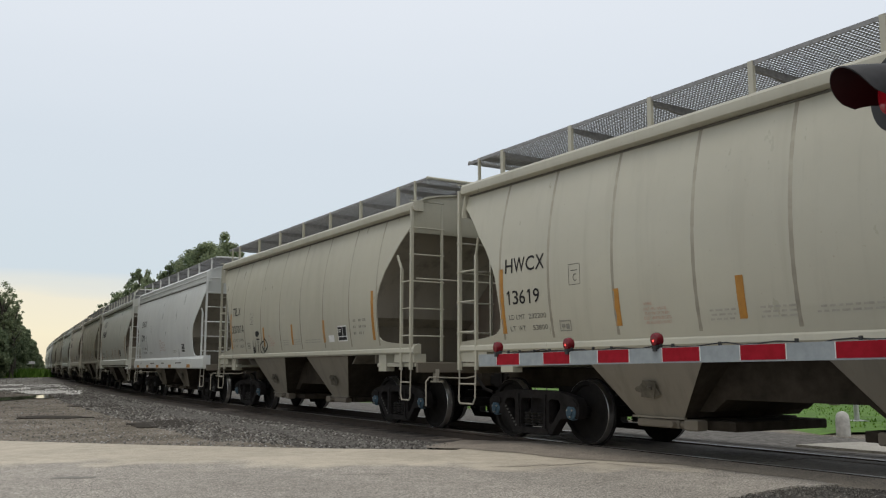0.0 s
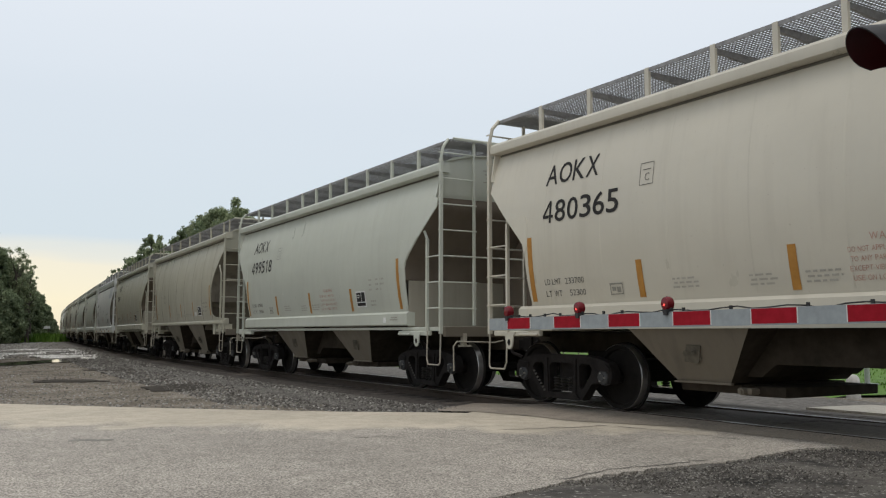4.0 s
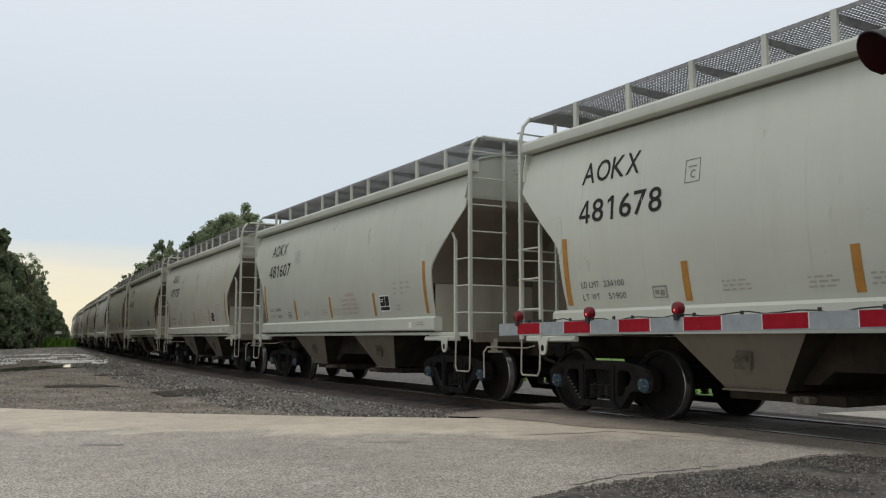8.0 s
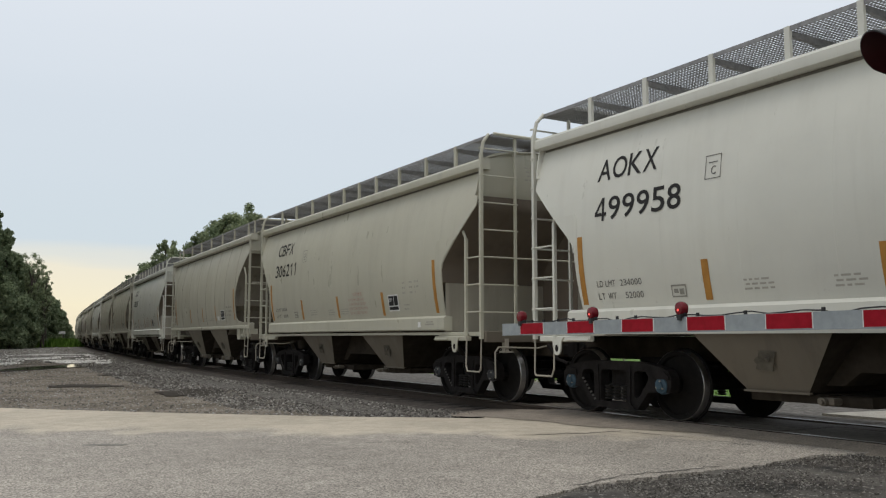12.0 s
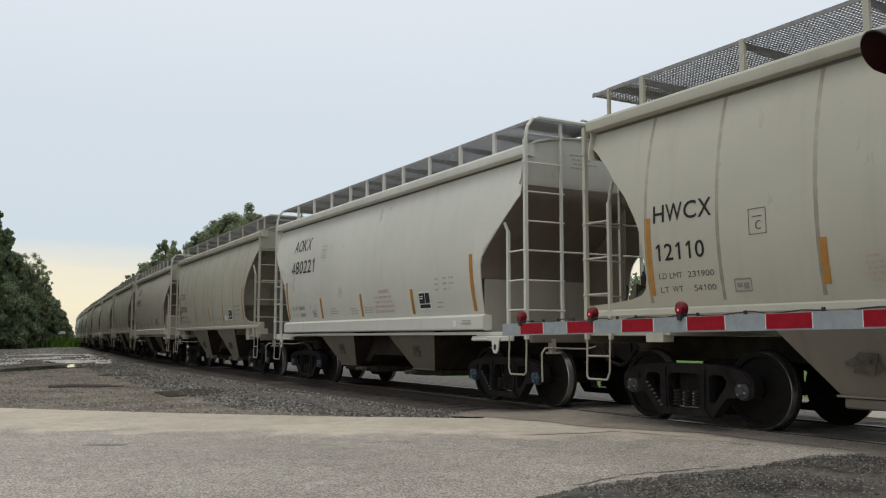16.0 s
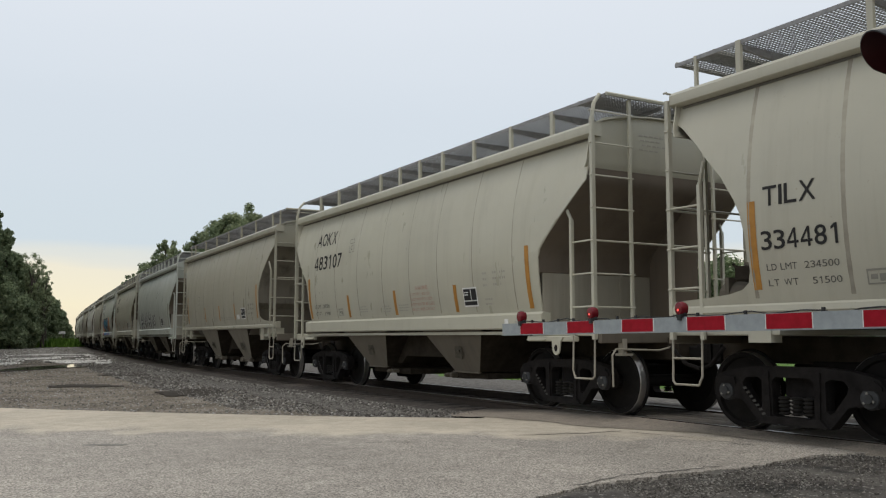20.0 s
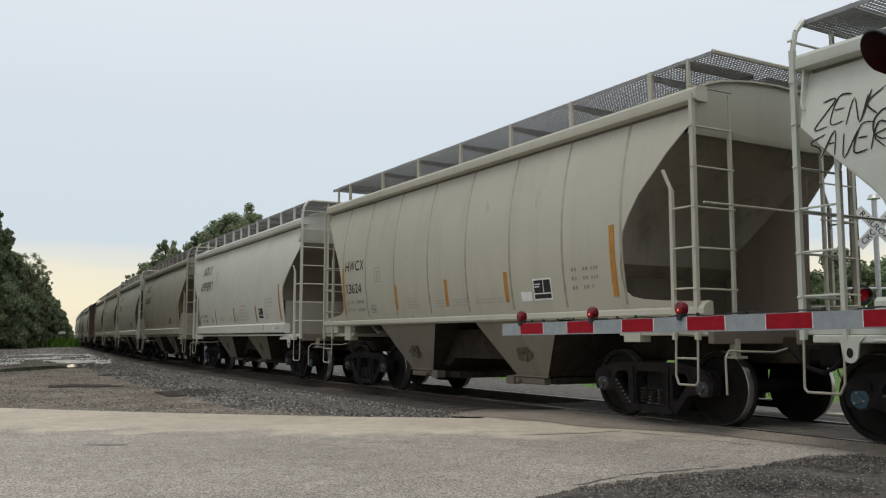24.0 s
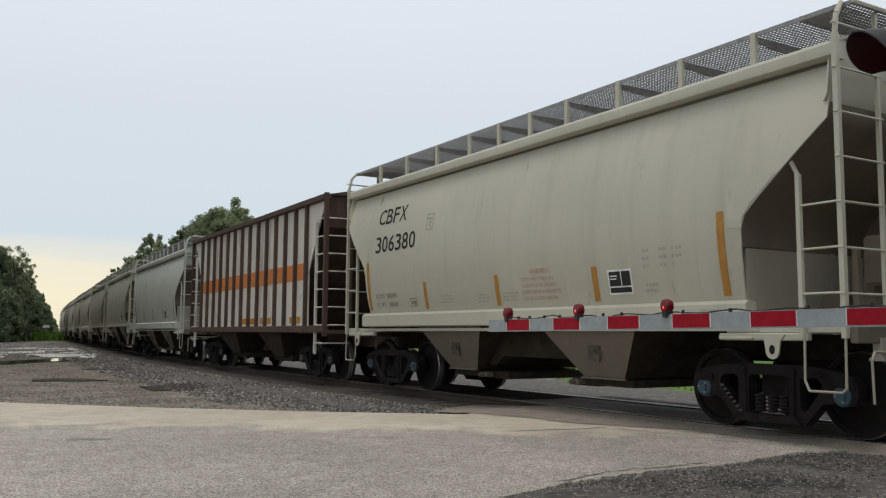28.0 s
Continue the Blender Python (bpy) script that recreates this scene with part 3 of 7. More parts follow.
def grating(x0, x1, y0, y1, z):
    """Punched walkway plate: flat strips both ways that leave rows of small holes, and two edge angles."""
    g = Geo()
    n = int((x1 - x0) / 0.052)
    for i in range(n + 1):
        x = x0 + (x1 - x0) * i / n
        g.box(x - 0.0095, x + 0.0095, y0, y1, z, z + 0.006)
    m = max(2, int(abs(y1 - y0) / 0.05))
    for j in range(m + 1):
        y = y0 + (y1 - y0) * j / m
        g.box(x0, x1, y - 0.0075, y + 0.0075, z + 0.001, z + 0.007)
    g.box(x0, x1, y0 - 0.010, y0 + 0.010, z - 0.05, z + 0.02)
    g.box(x0, x1, y1 - 0.010, y1 + 0.010, z - 0.02, z + 0.03)
    return g


def bay_mesh(top):
    """One pocket of the hopper: four sloping plates that narrow to the outlet."""
    g = Geo()
    w = 0.41 + (top - 0.48) * 0.83
    t = [(-w, -1.47, top), (w, -1.47, top), (w, 1.47, top), (-w, 1.47, top)]
    b = [(-0.41, -1.10, 0.48), (0.41, -1.10, 0.48), (0.41, 1.10, 0.48), (-0.41, 1.10, 0.48)]
    g.add(t + b, [(0, 1, 5, 4), (2, 3, 7, 6)])
    # slot 1: end plates, coloured darker for the shade they lie in
    g.add(t + b, [(1, 2, 6, 5), (3, 0, 4, 7), (4, 5, 6, 7), (3, 2, 1, 0)], 1)
    # flange round the outlet
    return g.box(-0.44, 0.44, 1.09, 1.135, 0.462, 0.485)


def hopper_car(kind):
    """The pattern car of one kind: angled or round end cut-outs, or the smooth deep-silled car."""
    host = thing("hopper_car", "covered hopper car", "train car")
    k = {"angled": 0.125, "round": 0.11, "flow": 0.10}[kind]
    pm = PAINT["beige"]
    lift = {"angled": 0.0, "round": 0.03, "flow": 0.02}[kind]
    rbz = {"angled": 4.445, "round": 4.49, "flow": 4.455}[kind]
    top = 3.96 + lift
    bottom = {"angled": 1.22, "round": 1.34, "flow": 1.40}[kind]
    side = side_panel(kind, k, top, bottom).mesh("side_panel", pm)
    a = part("side_panel", side, pm, host)
    part("side_panel", side_panel(kind, k, top, bottom, -1).mesh("side_panel", pm), pm, host)
    # plate seams that follow the curve of the side
    seams = {"angled": [-3.95, -2.77, -1.59, -0.52, 0.63, 1.83, 3.02, 4.20], "round": [4.47, 3.32, 2.03, 0.69, -0.62, -1.92, -3.24, -4.48], "flow": []}[kind]
    if seams:
        zs = [1.50 + 2.38 * i / 9 for i in range(10)]
        g = Geo()
        w = 0.012 if kind == "angled" else 0.026
        g.sheet([[(-w, profile(z, k) + 0.001, z), (0, profile(z, k) + (0.004 if kind == "angled" else 0.007), z), (w, profile(z, k) + 0.001, z)] for z in zs], 0.004, (0, -1, 0))
        g.smooth = True
        seam_mat = pm if kind == "angled" else M_SEAM
        sm = g.mesh("seam", seam_mat)
        for x in seams:
            part("seam", sm, seam_mat, a, at=pose(x, 0, 0))
    # lap joint as a dark strip that paints the shadow line below the top chord
    joint = 3.70 if kind == "flow" else 3.88
    g = Geo().box(-HALF + 0.12, HALF - 0.12, profile(joint + lift, k) - 0.01, profile(joint + lift, k) + 0.022, joint + lift - 0.032, joint + lift - 0.002)
    part("eave_joint", g, M_SHADE_JOINT, a)
    # roof
    g = Geo()
    g.smooth = True
    g.sheet([[(-HALF, 1.44 * math.sin(q), 4.02 + lift + 0.26 * (math.cos(q) - 0.0) * abs(math.cos(q)) ** 0.2) for q in [math.pi * (i / 12 - 0.5) for i in range(13)]],
             [(HALF, 1.44 * math.sin(q), 4.02 + lift + 0.26 * (math.cos(q) - 0.0) * abs(math.cos(q)) ** 0.2) for q in [math.pi * (i / 12 - 0.5) for i in range(13)]]], 0.02, (0, 0, -1))
    part("roof", g, pm, host)
    # top chords
    g = Geo()
    g.smooth = True
    if kind == "flow":
        sec = [(1.36, 3.70), (1.49, 3.70), (1.50, 3.74), (1.47, 3.76), (1.47, 3.86), (1.49, 3.88), (1.49, 3.90), (1.46, 3.92), (1.46, 4.00), (1.48, 4.02), (1.44, 4.08), (1.36, 4.08)]
    else:
        sec = [(1.30, 3.88), (1.46, 3.88), (1.505, 3.905), (1.51, 3.95), (1.505, 4.02), (1.47, 4.06), (1.38, 4.08), (1.30, 4.06)]
    g.prism([(y, z + lift) for y, z in sec], -HALF, HALF, axis="x")
    chord = g.mesh("top_chord", pm)
    part("top_chord", chord, pm, host)
    part("top_chord", chord, pm, host, at=pose(0, 0, 0, 0, 0, 180))
    # side sills
    g = Geo()
    if kind == "angled":
        e = HALF - 1.12
        g.prism([(1.38, 1.20), (1.53, 1.20), (1.55, 1.22), (1.55, 1.42), (1.50, 1.46), (1.38, 1.44)], -e, e + 0.32, axis="x")
        g.prism([(1.30, 1.12), (1.47, 1.12), (1.47, 1.17), (1.30, 1.17)], -e - 0.1, e + 0.1, axis="x")
    elif kind == "round":
        g.prism([(1.36, 1.33), (1.50, 1.33), (1.525, 1.36), (1.52, 1.42), (1.49, 1.47), (1.40, 1.51), (1.36, 1.50)], -HALF - 0.05, HALF + 0.05, axis="x")
        for sx in (1, -1):
            g.box(sx * 4.35, sx * 4.65, 1.30, 1.48, 1.02, 1.33)
            g.box(sx * 5.0, sx * 5.75, 1.25, 1.49, 1.18, 1.33)
    else:
        g.prism([(1.34, 1.06), (1.55, 1.06), (1.57, 1.09), (1.565, 1.36), (1.53, 1.43), (1.46, 1.46), (1.34, 1.46)], -HALF - 0.08, HALF + 0.08, axis="x")
    sill = g.mesh("side_sill", pm)
    part("side_sill", sill, pm, host)
    part("side_sill", sill, pm, host, at=pose(0, 0, 0, 0, 0, 180))
    for sx in (1, -1):
        # end wall, slope sheet and the plate under it
        g = Geo()
        g.smooth = True
        tops = [(y, 4.04 + lift + 0.24 * math.sqrt(max(0, 1 - (y / 1.44) ** 2))) for y in [-1.44 + 2.88 * i / 12 for i in range(13)]]
        e = HALF - 0.06
        foot = {"angled": 3.52, "round": 3.60, "flow": 3.44}[kind]
        g.sheet([[(sx * e, y, z) for y, z in tops], [(sx * e, y * 1.06, foot) for y, z in tops], [(sx * (e - 0.03), y * 1.07, foot - 0.08) for y, z in tops]], 0.02, (-sx, 0, 0))
        wall_ = part("end_wall", g, pm, host)
        if kind == "angled":
            bars = Geo()
            for i in range(4):
                for k_ in range(5 - i % 2):
                    y = 0.56 - 0.10 * k_ - 0.03 * (i % 3)
                    bars.box(sx * (e + 0.003), sx * (e + 0.006), y - 0.07, y, 3.98 - 0.07 * i, 4.0 - 0.07 * i)
            part("end_stencil", bars, M_DIM, wall_)["kind"] = "stuff"
            # gusset plate at the foot of the slanted edge, lapped over the side
            ends = [HALF - 0.012 - q * (FAR_END[kind] if sx > 0 else 1) for q in (0.62, 0.95, 1.08)]
            inner = HALF - (1.11 if sx > 0 else 1.30)
            rim = [(ends[0], 2.78), (ends[1], 2.50), (ends[2], 2.34), (ends[2], 2.24), (inner + 0.03, 2.26), (inner, 2.34), (inner, 2.70), (inner + 0.04, 2.78)]
            v = [(sx * x, profile(z, k) + 0.007, z) for x, z in rim] + [(sx * x, profile(z, k) - 0.004, z) for x, z in rim]
            n = len(rim)
            g = Geo().add(v, [tuple(range(n))] + [(i, (i + 1) % n, n + (i + 1) % n, n + i) for i in range(n)])
            part("corner_gusset", g, pm, a)
        g = Geo()
        g.smooth = True
        rows, z = [], foot - 0.04
        while z > 2.0:
            xx = HALF - lerp(CUTS[kind], z) * (FAR_END[kind] if sx > 0 else 1) - 0.004
            yy = profile(z, k) - 0.015
            rows.append([(sx * min(xx, e - 0.03), yy * q, z) for q in (1, 0.5, 0, -0.5, -1)])
            z -= 0.09
        rows.append([(sx * 3.1, 1.44 * q, 1.16) for q in (1, 0.5, 0, -0.5, -1)])
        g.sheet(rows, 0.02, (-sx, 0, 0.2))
        # angled cars: sheet much darker and browner than the body paint
        part("slope_sheet", g, DARK_BROWN if kind == "angled" else STREAKED, host)
        if kind == "angled":
            bx = HALF - 1.17 * (FAR_END[kind] if sx > 0 else 1)
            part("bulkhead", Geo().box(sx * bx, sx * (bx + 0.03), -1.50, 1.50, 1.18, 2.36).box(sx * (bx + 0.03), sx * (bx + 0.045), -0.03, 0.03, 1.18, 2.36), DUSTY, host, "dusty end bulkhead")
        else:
            part("bulkhead", Geo().box(sx * 4.15, sx * 4.20, -1.46, 1.46, 1.18, 2.02), GRIMY_SHADE, host)
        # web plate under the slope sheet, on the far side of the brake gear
        part("web_plate", Geo().prism([(sx * 3.95, 1.9), (sx * 4.2, 1.17), (sx * 5.58, 1.17), (sx * 5.62, 3.2)], -0.62, -0.60), DARK_BROWN, host)
        if sx > 0 and kind != "angled":
            g = Geo().box(4.25, 5.56, 0.40, 0.43, 1.17, 2.02).box(4.60, 4.66, 0.40, 0.98, 1.17, 1.80).box(5.34, 5.40, 0.40, 0.98, 1.17, 1.80)
            g.tube((4.42, 0.78, 1.56), (5.50, 0.78, 1.56), 0.20, 16).tube((4.36, 0.78, 1.56), (5.56, 0.78, 1.56), 0.13, 14)
            part("brake_cylinder", g, GRIMY_SHADE, host, "dusty brake cylinder on its bracket")
            g = Geo().path([(4.4, 0.9, 1.82), (4.8, 0.98, 1.92), (5.2, 0.9, 1.84), (5.5, 0.7, 1.98)], 0.02, 6).path([(4.5, 1.0, 1.25), (5.0, 1.05, 1.32), (5.55, 0.95, 1.25)], 0.022, 6).box(4.95, 5.18, 0.86, 1.05, 1.74, 1.92, bev=0.02)
            part("brake_piping", g, M_GATE_SHADE, host)["kind"] = "stuff"
        if sx > 0:
            g = Geo().box(sx * 5.30, sx * 5.52, 0.30, 0.72, 1.62, 2.16, bev=0.03).box(sx * 5.05, sx * 5.32, 0.42, 0.58, 1.17, 1.75).box(sx * 5.36, sx * 5.42, 0.95, 1.02, 1.17, 2.0)
            g.tube((sx * 4.9, 0.15, 1.42), (sx * 4.9, 0.75, 1.42), 0.13, 12)
            gear = part("hand_brake", g, GRIMY_SHADE, host, "hand brake gear with a black wheel", at=pose(-0.35, -0.25, 0))
            w = Geo()
            ring = [Vector((sx * 5.68, 0.52 + 0.28 * math.cos(q), 1.96 + 0.28 * math.sin(q))) for q in [2 * math.pi * i / 18 for i in range(19)]]
            w.path(ring, 0.019, 6)
            for i in range(6):
                w.tube((sx * 5.58, 0.52, 1.96), tuple(ring[i * 3]), 0.013, 5)
            w.tube((sx * 5.50, 0.52, 1.96), (sx * 5.62, 0.52, 1.96), 0.06, 10)
            part("brake_wheel", w, M_BLACKIRON, gear, "black spoked brake wheel")
        # end platform, stub sill, coupler
        g = Geo()
        g.box(sx * 4.25, sx * (HALF + 0.12), -1.46, 1.46, 1.10, 1.17, bev=0.01)
        g.box(sx * (HALF + 0.06), sx * (HALF + 0.14), -1.47, 1.47, 1.00, 1.18, slot=1, bev=0.01)
        plat = part("end_platform", g, [pm, GRIMY_SHADE], host)
        if kind == "angled":
            lx = 5.22 if sx > 0 else 4.90
            for sy in (1, -1):
                lug = Geo()
                ring = [(0.085 * math.cos(q), 0.92 + 0.095 * math.sin(q)) for q in [math.pi + math.pi * i / 10 for i in range(11)]]
                inner = [(0.036 * math.cos(q), 0.925 + 0.05 * math.sin(q)) for q in [2 * math.pi * i / 14 for i in range(14)]]
                lug.prism(inner, -0.016, 0.016, 1)
                lug.prism([(-0.16, 1.08), (-0.10, 1.02)] + ring + [(0.10, 1.02), (0.16, 1.08)], -0.012, 0.012)
                part("tow_lug", lug, [pm, M_TRUCK], plat, at=pose(sx * lx, 1.505 * sy, 0))
            bar = Geo().box(sx * (lx - 0.72), sx * (lx + 0.42), 1.43, 1.50, 1.02, 1.10, bev=0.012).box(sx * (lx - 0.70), sx * (lx - 0.25), 1.42, 1.53, 1.03, 1.06, bev=0.008)
            part("jacking_bar", bar, pm, plat)
        g = Geo().box(sx * 3.2, sx * 6.08, -0.28, 0.28, 0.76, 1.09, bev=0.02)
        part("draft_sill", g, M_GATE_SHADE, host)
        g = Geo().box(sx * 6.05, sx * 6.30, -0.09, 0.09, 0.78, 0.96, bev=0.02).box(sx * 6.26, sx * 6.50, -0.16, 0.13, 0.72, 1.02, bev=0.04)
        g.prism([(sx * 6.36, 0.10), (sx * 6.54, 0.16), (sx * 6.52, -0.02), (sx * 6.42, -0.05)], 0.74, 1.0, axis="z")
        part("coupler", g, M_WHEEL, host)
        g = Geo().path([(sx * 6.0, 0.35, 0.95), (sx * 6.25, 0.33, 0.72), (sx * 6.45, 0.28, 0.66)], 0.028, 6)
        part("brake_hose", g, M_TRUCK, host)
        w = -sx
        g = Geo().path([(sx * (HALF + 0.20), w * 1.34, 0.42), (sx * (HALF + 0.19), w * 1.34, 0.84), (sx * (HALF + 0.17), w * 1.26, 0.92), (sx * (HALF + 0.19), w * 0.5, 0.90), (sx * (HALF + 0.2), w * 0.2, 0.96)], 0.013, 8)
        g.box(sx * (HALF + 0.06), sx * (HALF + 0.16), w * 1.05, w * 1.12, 0.84, 1.06).box(sx * (HALF + 0.04), sx * (HALF + 0.2), w * 0.98, w * 1.16, 0.83, 0.86)
        part("uncoupling_lever", g, DUSTY, host)
        rail_z = {"angled": 2.40, "round": 2.67, "flow": 2.48}[kind]
        g = Geo().tube((sx * (HALF + 0.04), -1.46, rail_z), (sx * (HALF + 0.04), 1.46, rail_z), 0.014, 6)
        part("grab_rail", g, pm, host)
        for sy in (1, -1):
            corner_parts(host, sx, sy, pm, kind)
        # crossover platform on the roof
        g = grating(-0.30, 0.30, -1.30, 1.30, rbz)
        g.tube((-0.3, -1.28, rbz + 0.03), (-0.3, 1.28, rbz + 0.03), 0.03, slot=1)
        g.tube((0.3, -1.28, rbz + 0.03), (0.3, 1.28, rbz + 0.03), 0.03, slot=1)
        part("crossover_platform", g, [M_GRATE, pm], host, at=pose(sx * (HALF - 0.22), 0, 0))
        truck_parts(host, sx * (4.40 if kind == "round" else TRUCK_AT), M_BLUE)
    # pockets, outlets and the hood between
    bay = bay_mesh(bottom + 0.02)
    # pocket fronts: dust, on most cars darkened further for shade
    bm_ = bay.mesh("pocket", [TANNED if kind == "round" else GRIMY_SHADE, M_GATE_SHADE])
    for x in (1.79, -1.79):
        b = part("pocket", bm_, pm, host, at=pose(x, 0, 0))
        d = -1 if x > 0 else 1
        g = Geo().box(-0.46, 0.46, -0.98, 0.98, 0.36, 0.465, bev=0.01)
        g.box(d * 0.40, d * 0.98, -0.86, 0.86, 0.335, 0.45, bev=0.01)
        gate_ = part("outlet_gate", g, M_GATE_SHADE, b)
        g = Geo().box(d * 0.52, d * 0.72, 0.98, 1.12, 0.365, 0.44, bev=0.015).tube((d * 0.62, 1.08, 0.40), (d * 0.62, 1.18, 0.40), 0.04, 10).tube((d * 0.62, 1.18, 0.40), (d * 0.62, 1.21, 0.40), 0.024, 8)
        if kind == "round":
            g = Geo().box(-d * 0.35, d * 0.35, 1.00, 1.13, 0.35, 0.45, bev=0.015).tube((d * 0.20, 1.06, 0.40), (d * 0.45, 1.06, 0.40), 0.055, 10).tube((d * 0.28, 1.12, 0.40), (d * 0.28, 1.20, 0.40), 0.035, 8)
            g.box(d * 0.45, d * 0.66, 0.98, 1.15, 0.335, 0.465, bev=0.015)
        part("gate_drive", g, GRIMY_SHADE, gate_, "dusty gate drive with a round socket")
        for sy in (1, -1):
            wide = 0.19 if kind == "round" else 0.13
            ring = [(wide * math.cos(q) * (1 + 0.25 * math.sin(3 * q + x)), 0.10 * math.sin(q) * (1 + 0.2 * math.cos(5 * q))) for q in [2 * math.pi * i / 20 for i in range(20)]]
            g = Geo().prism(ring, 0.002, 0.006).prism([(-0.17, 0.11), (0.05, 0.12), (0.16, -0.10), (-0.06, -0.12)], 0.004, 0.014).tube((-0.05, 0.03, 0.01), (-0.05, 0.03, 0.05), 0.03, 8).tube((0.05, -0.02, 0.01), (0.05, -0.02, 0.05), 0.03, 8)
            part("vibrator_bracket", g, M_STAIN, b, "greasy dark vibrator bracket", at=pose(0, 1.275 * sy, 0.82, -23, 0, 0 if sy > 0 else 180))
    # the hood's near-black colour holds the shade under the car
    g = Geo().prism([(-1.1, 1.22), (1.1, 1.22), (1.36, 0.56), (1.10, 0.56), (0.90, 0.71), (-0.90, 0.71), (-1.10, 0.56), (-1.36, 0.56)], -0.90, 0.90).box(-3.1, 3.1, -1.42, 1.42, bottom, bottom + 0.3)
    part("centre_hood", g, M_GATE_SHADE, host)
    part("brake_pipe", Geo().tube((-3.0, 0.2, 0.86), (3.0, 0.2, 0.86), 0.03, 6), M_TRUCK, host)
    # running boards on posts
    half_x = {"angled": (0.42, 1.30, 2.39, 3.52, 4.62), "round": (0.0, 1.57, 3.13, 4.78), "flow": (0.77, 2.31, 3.86)}[kind]
    at_x = sorted({-x for x in half_x} | set(half_x))
    out = HALF - (0.02 if kind == "angled" else 0.28)
    for sy in (1, -1):
        g = grating(-out, out, 0.14, 1.32, rbz)
        for x in at_x:
            g.add([(x - 0.02, 1.30, rbz - 0.01), (x + 0.02, 1.30, rbz - 0.01), (x + 0.02, 0.10, rbz - 0.01), (x - 0.02, 0.10, rbz - 0.01), (x - 0.02, 1.30, rbz - 0.07), (x + 0.02, 1.30, rbz - 0.07),
                   (x + 0.02, 0.10, rbz - 0.16), (x - 0.02, 0.10, rbz - 0.16)], [(0, 1, 2, 3), (7, 6, 5, 4), (0, 4, 5, 1), (1, 5, 6, 2), (2, 6, 7, 3), (3, 7, 4, 0)])
        post = Geo().box(-0.035, 0.035, 1.30, 1.345, 4.03 + lift, rbz + 0.03)
        if sy < 0:
            for x in at_x:
                g.box(x - 0.035, x + 0.035, 1.325, 1.345, 4.03 + lift, rbz + 0.03)
        rb = part("running_board", g, M_GRATE, host, at=pose(0, 0, 0, 0, 0, 0 if sy > 0 else 180))
        if sy > 0:
            pmesh = post.mesh("post", pm)
            for x in at_x:
                part("post", pmesh, pm, rb, at=pose(x, 0, 0))
            if kind != "angled":
                leg = Geo().box(-0.02, 0.02, 1.30, 1.34, 4.03 + lift, rbz + 0.03).mesh("end_leg", pm)
                for x in (-out, out):
                    part("end_leg", leg, pm, rb, at=pose(x, 0, 0))
    for x in (-4.0, -1.35, 1.35, 4.0):
        g = Geo().box(-1.2, 1.2, -0.32, 0.32, 4.22, 4.33, bev=0.04)
        part("roof_hatch", g, pm, host, at=pose(x, 0, 0))
    return host


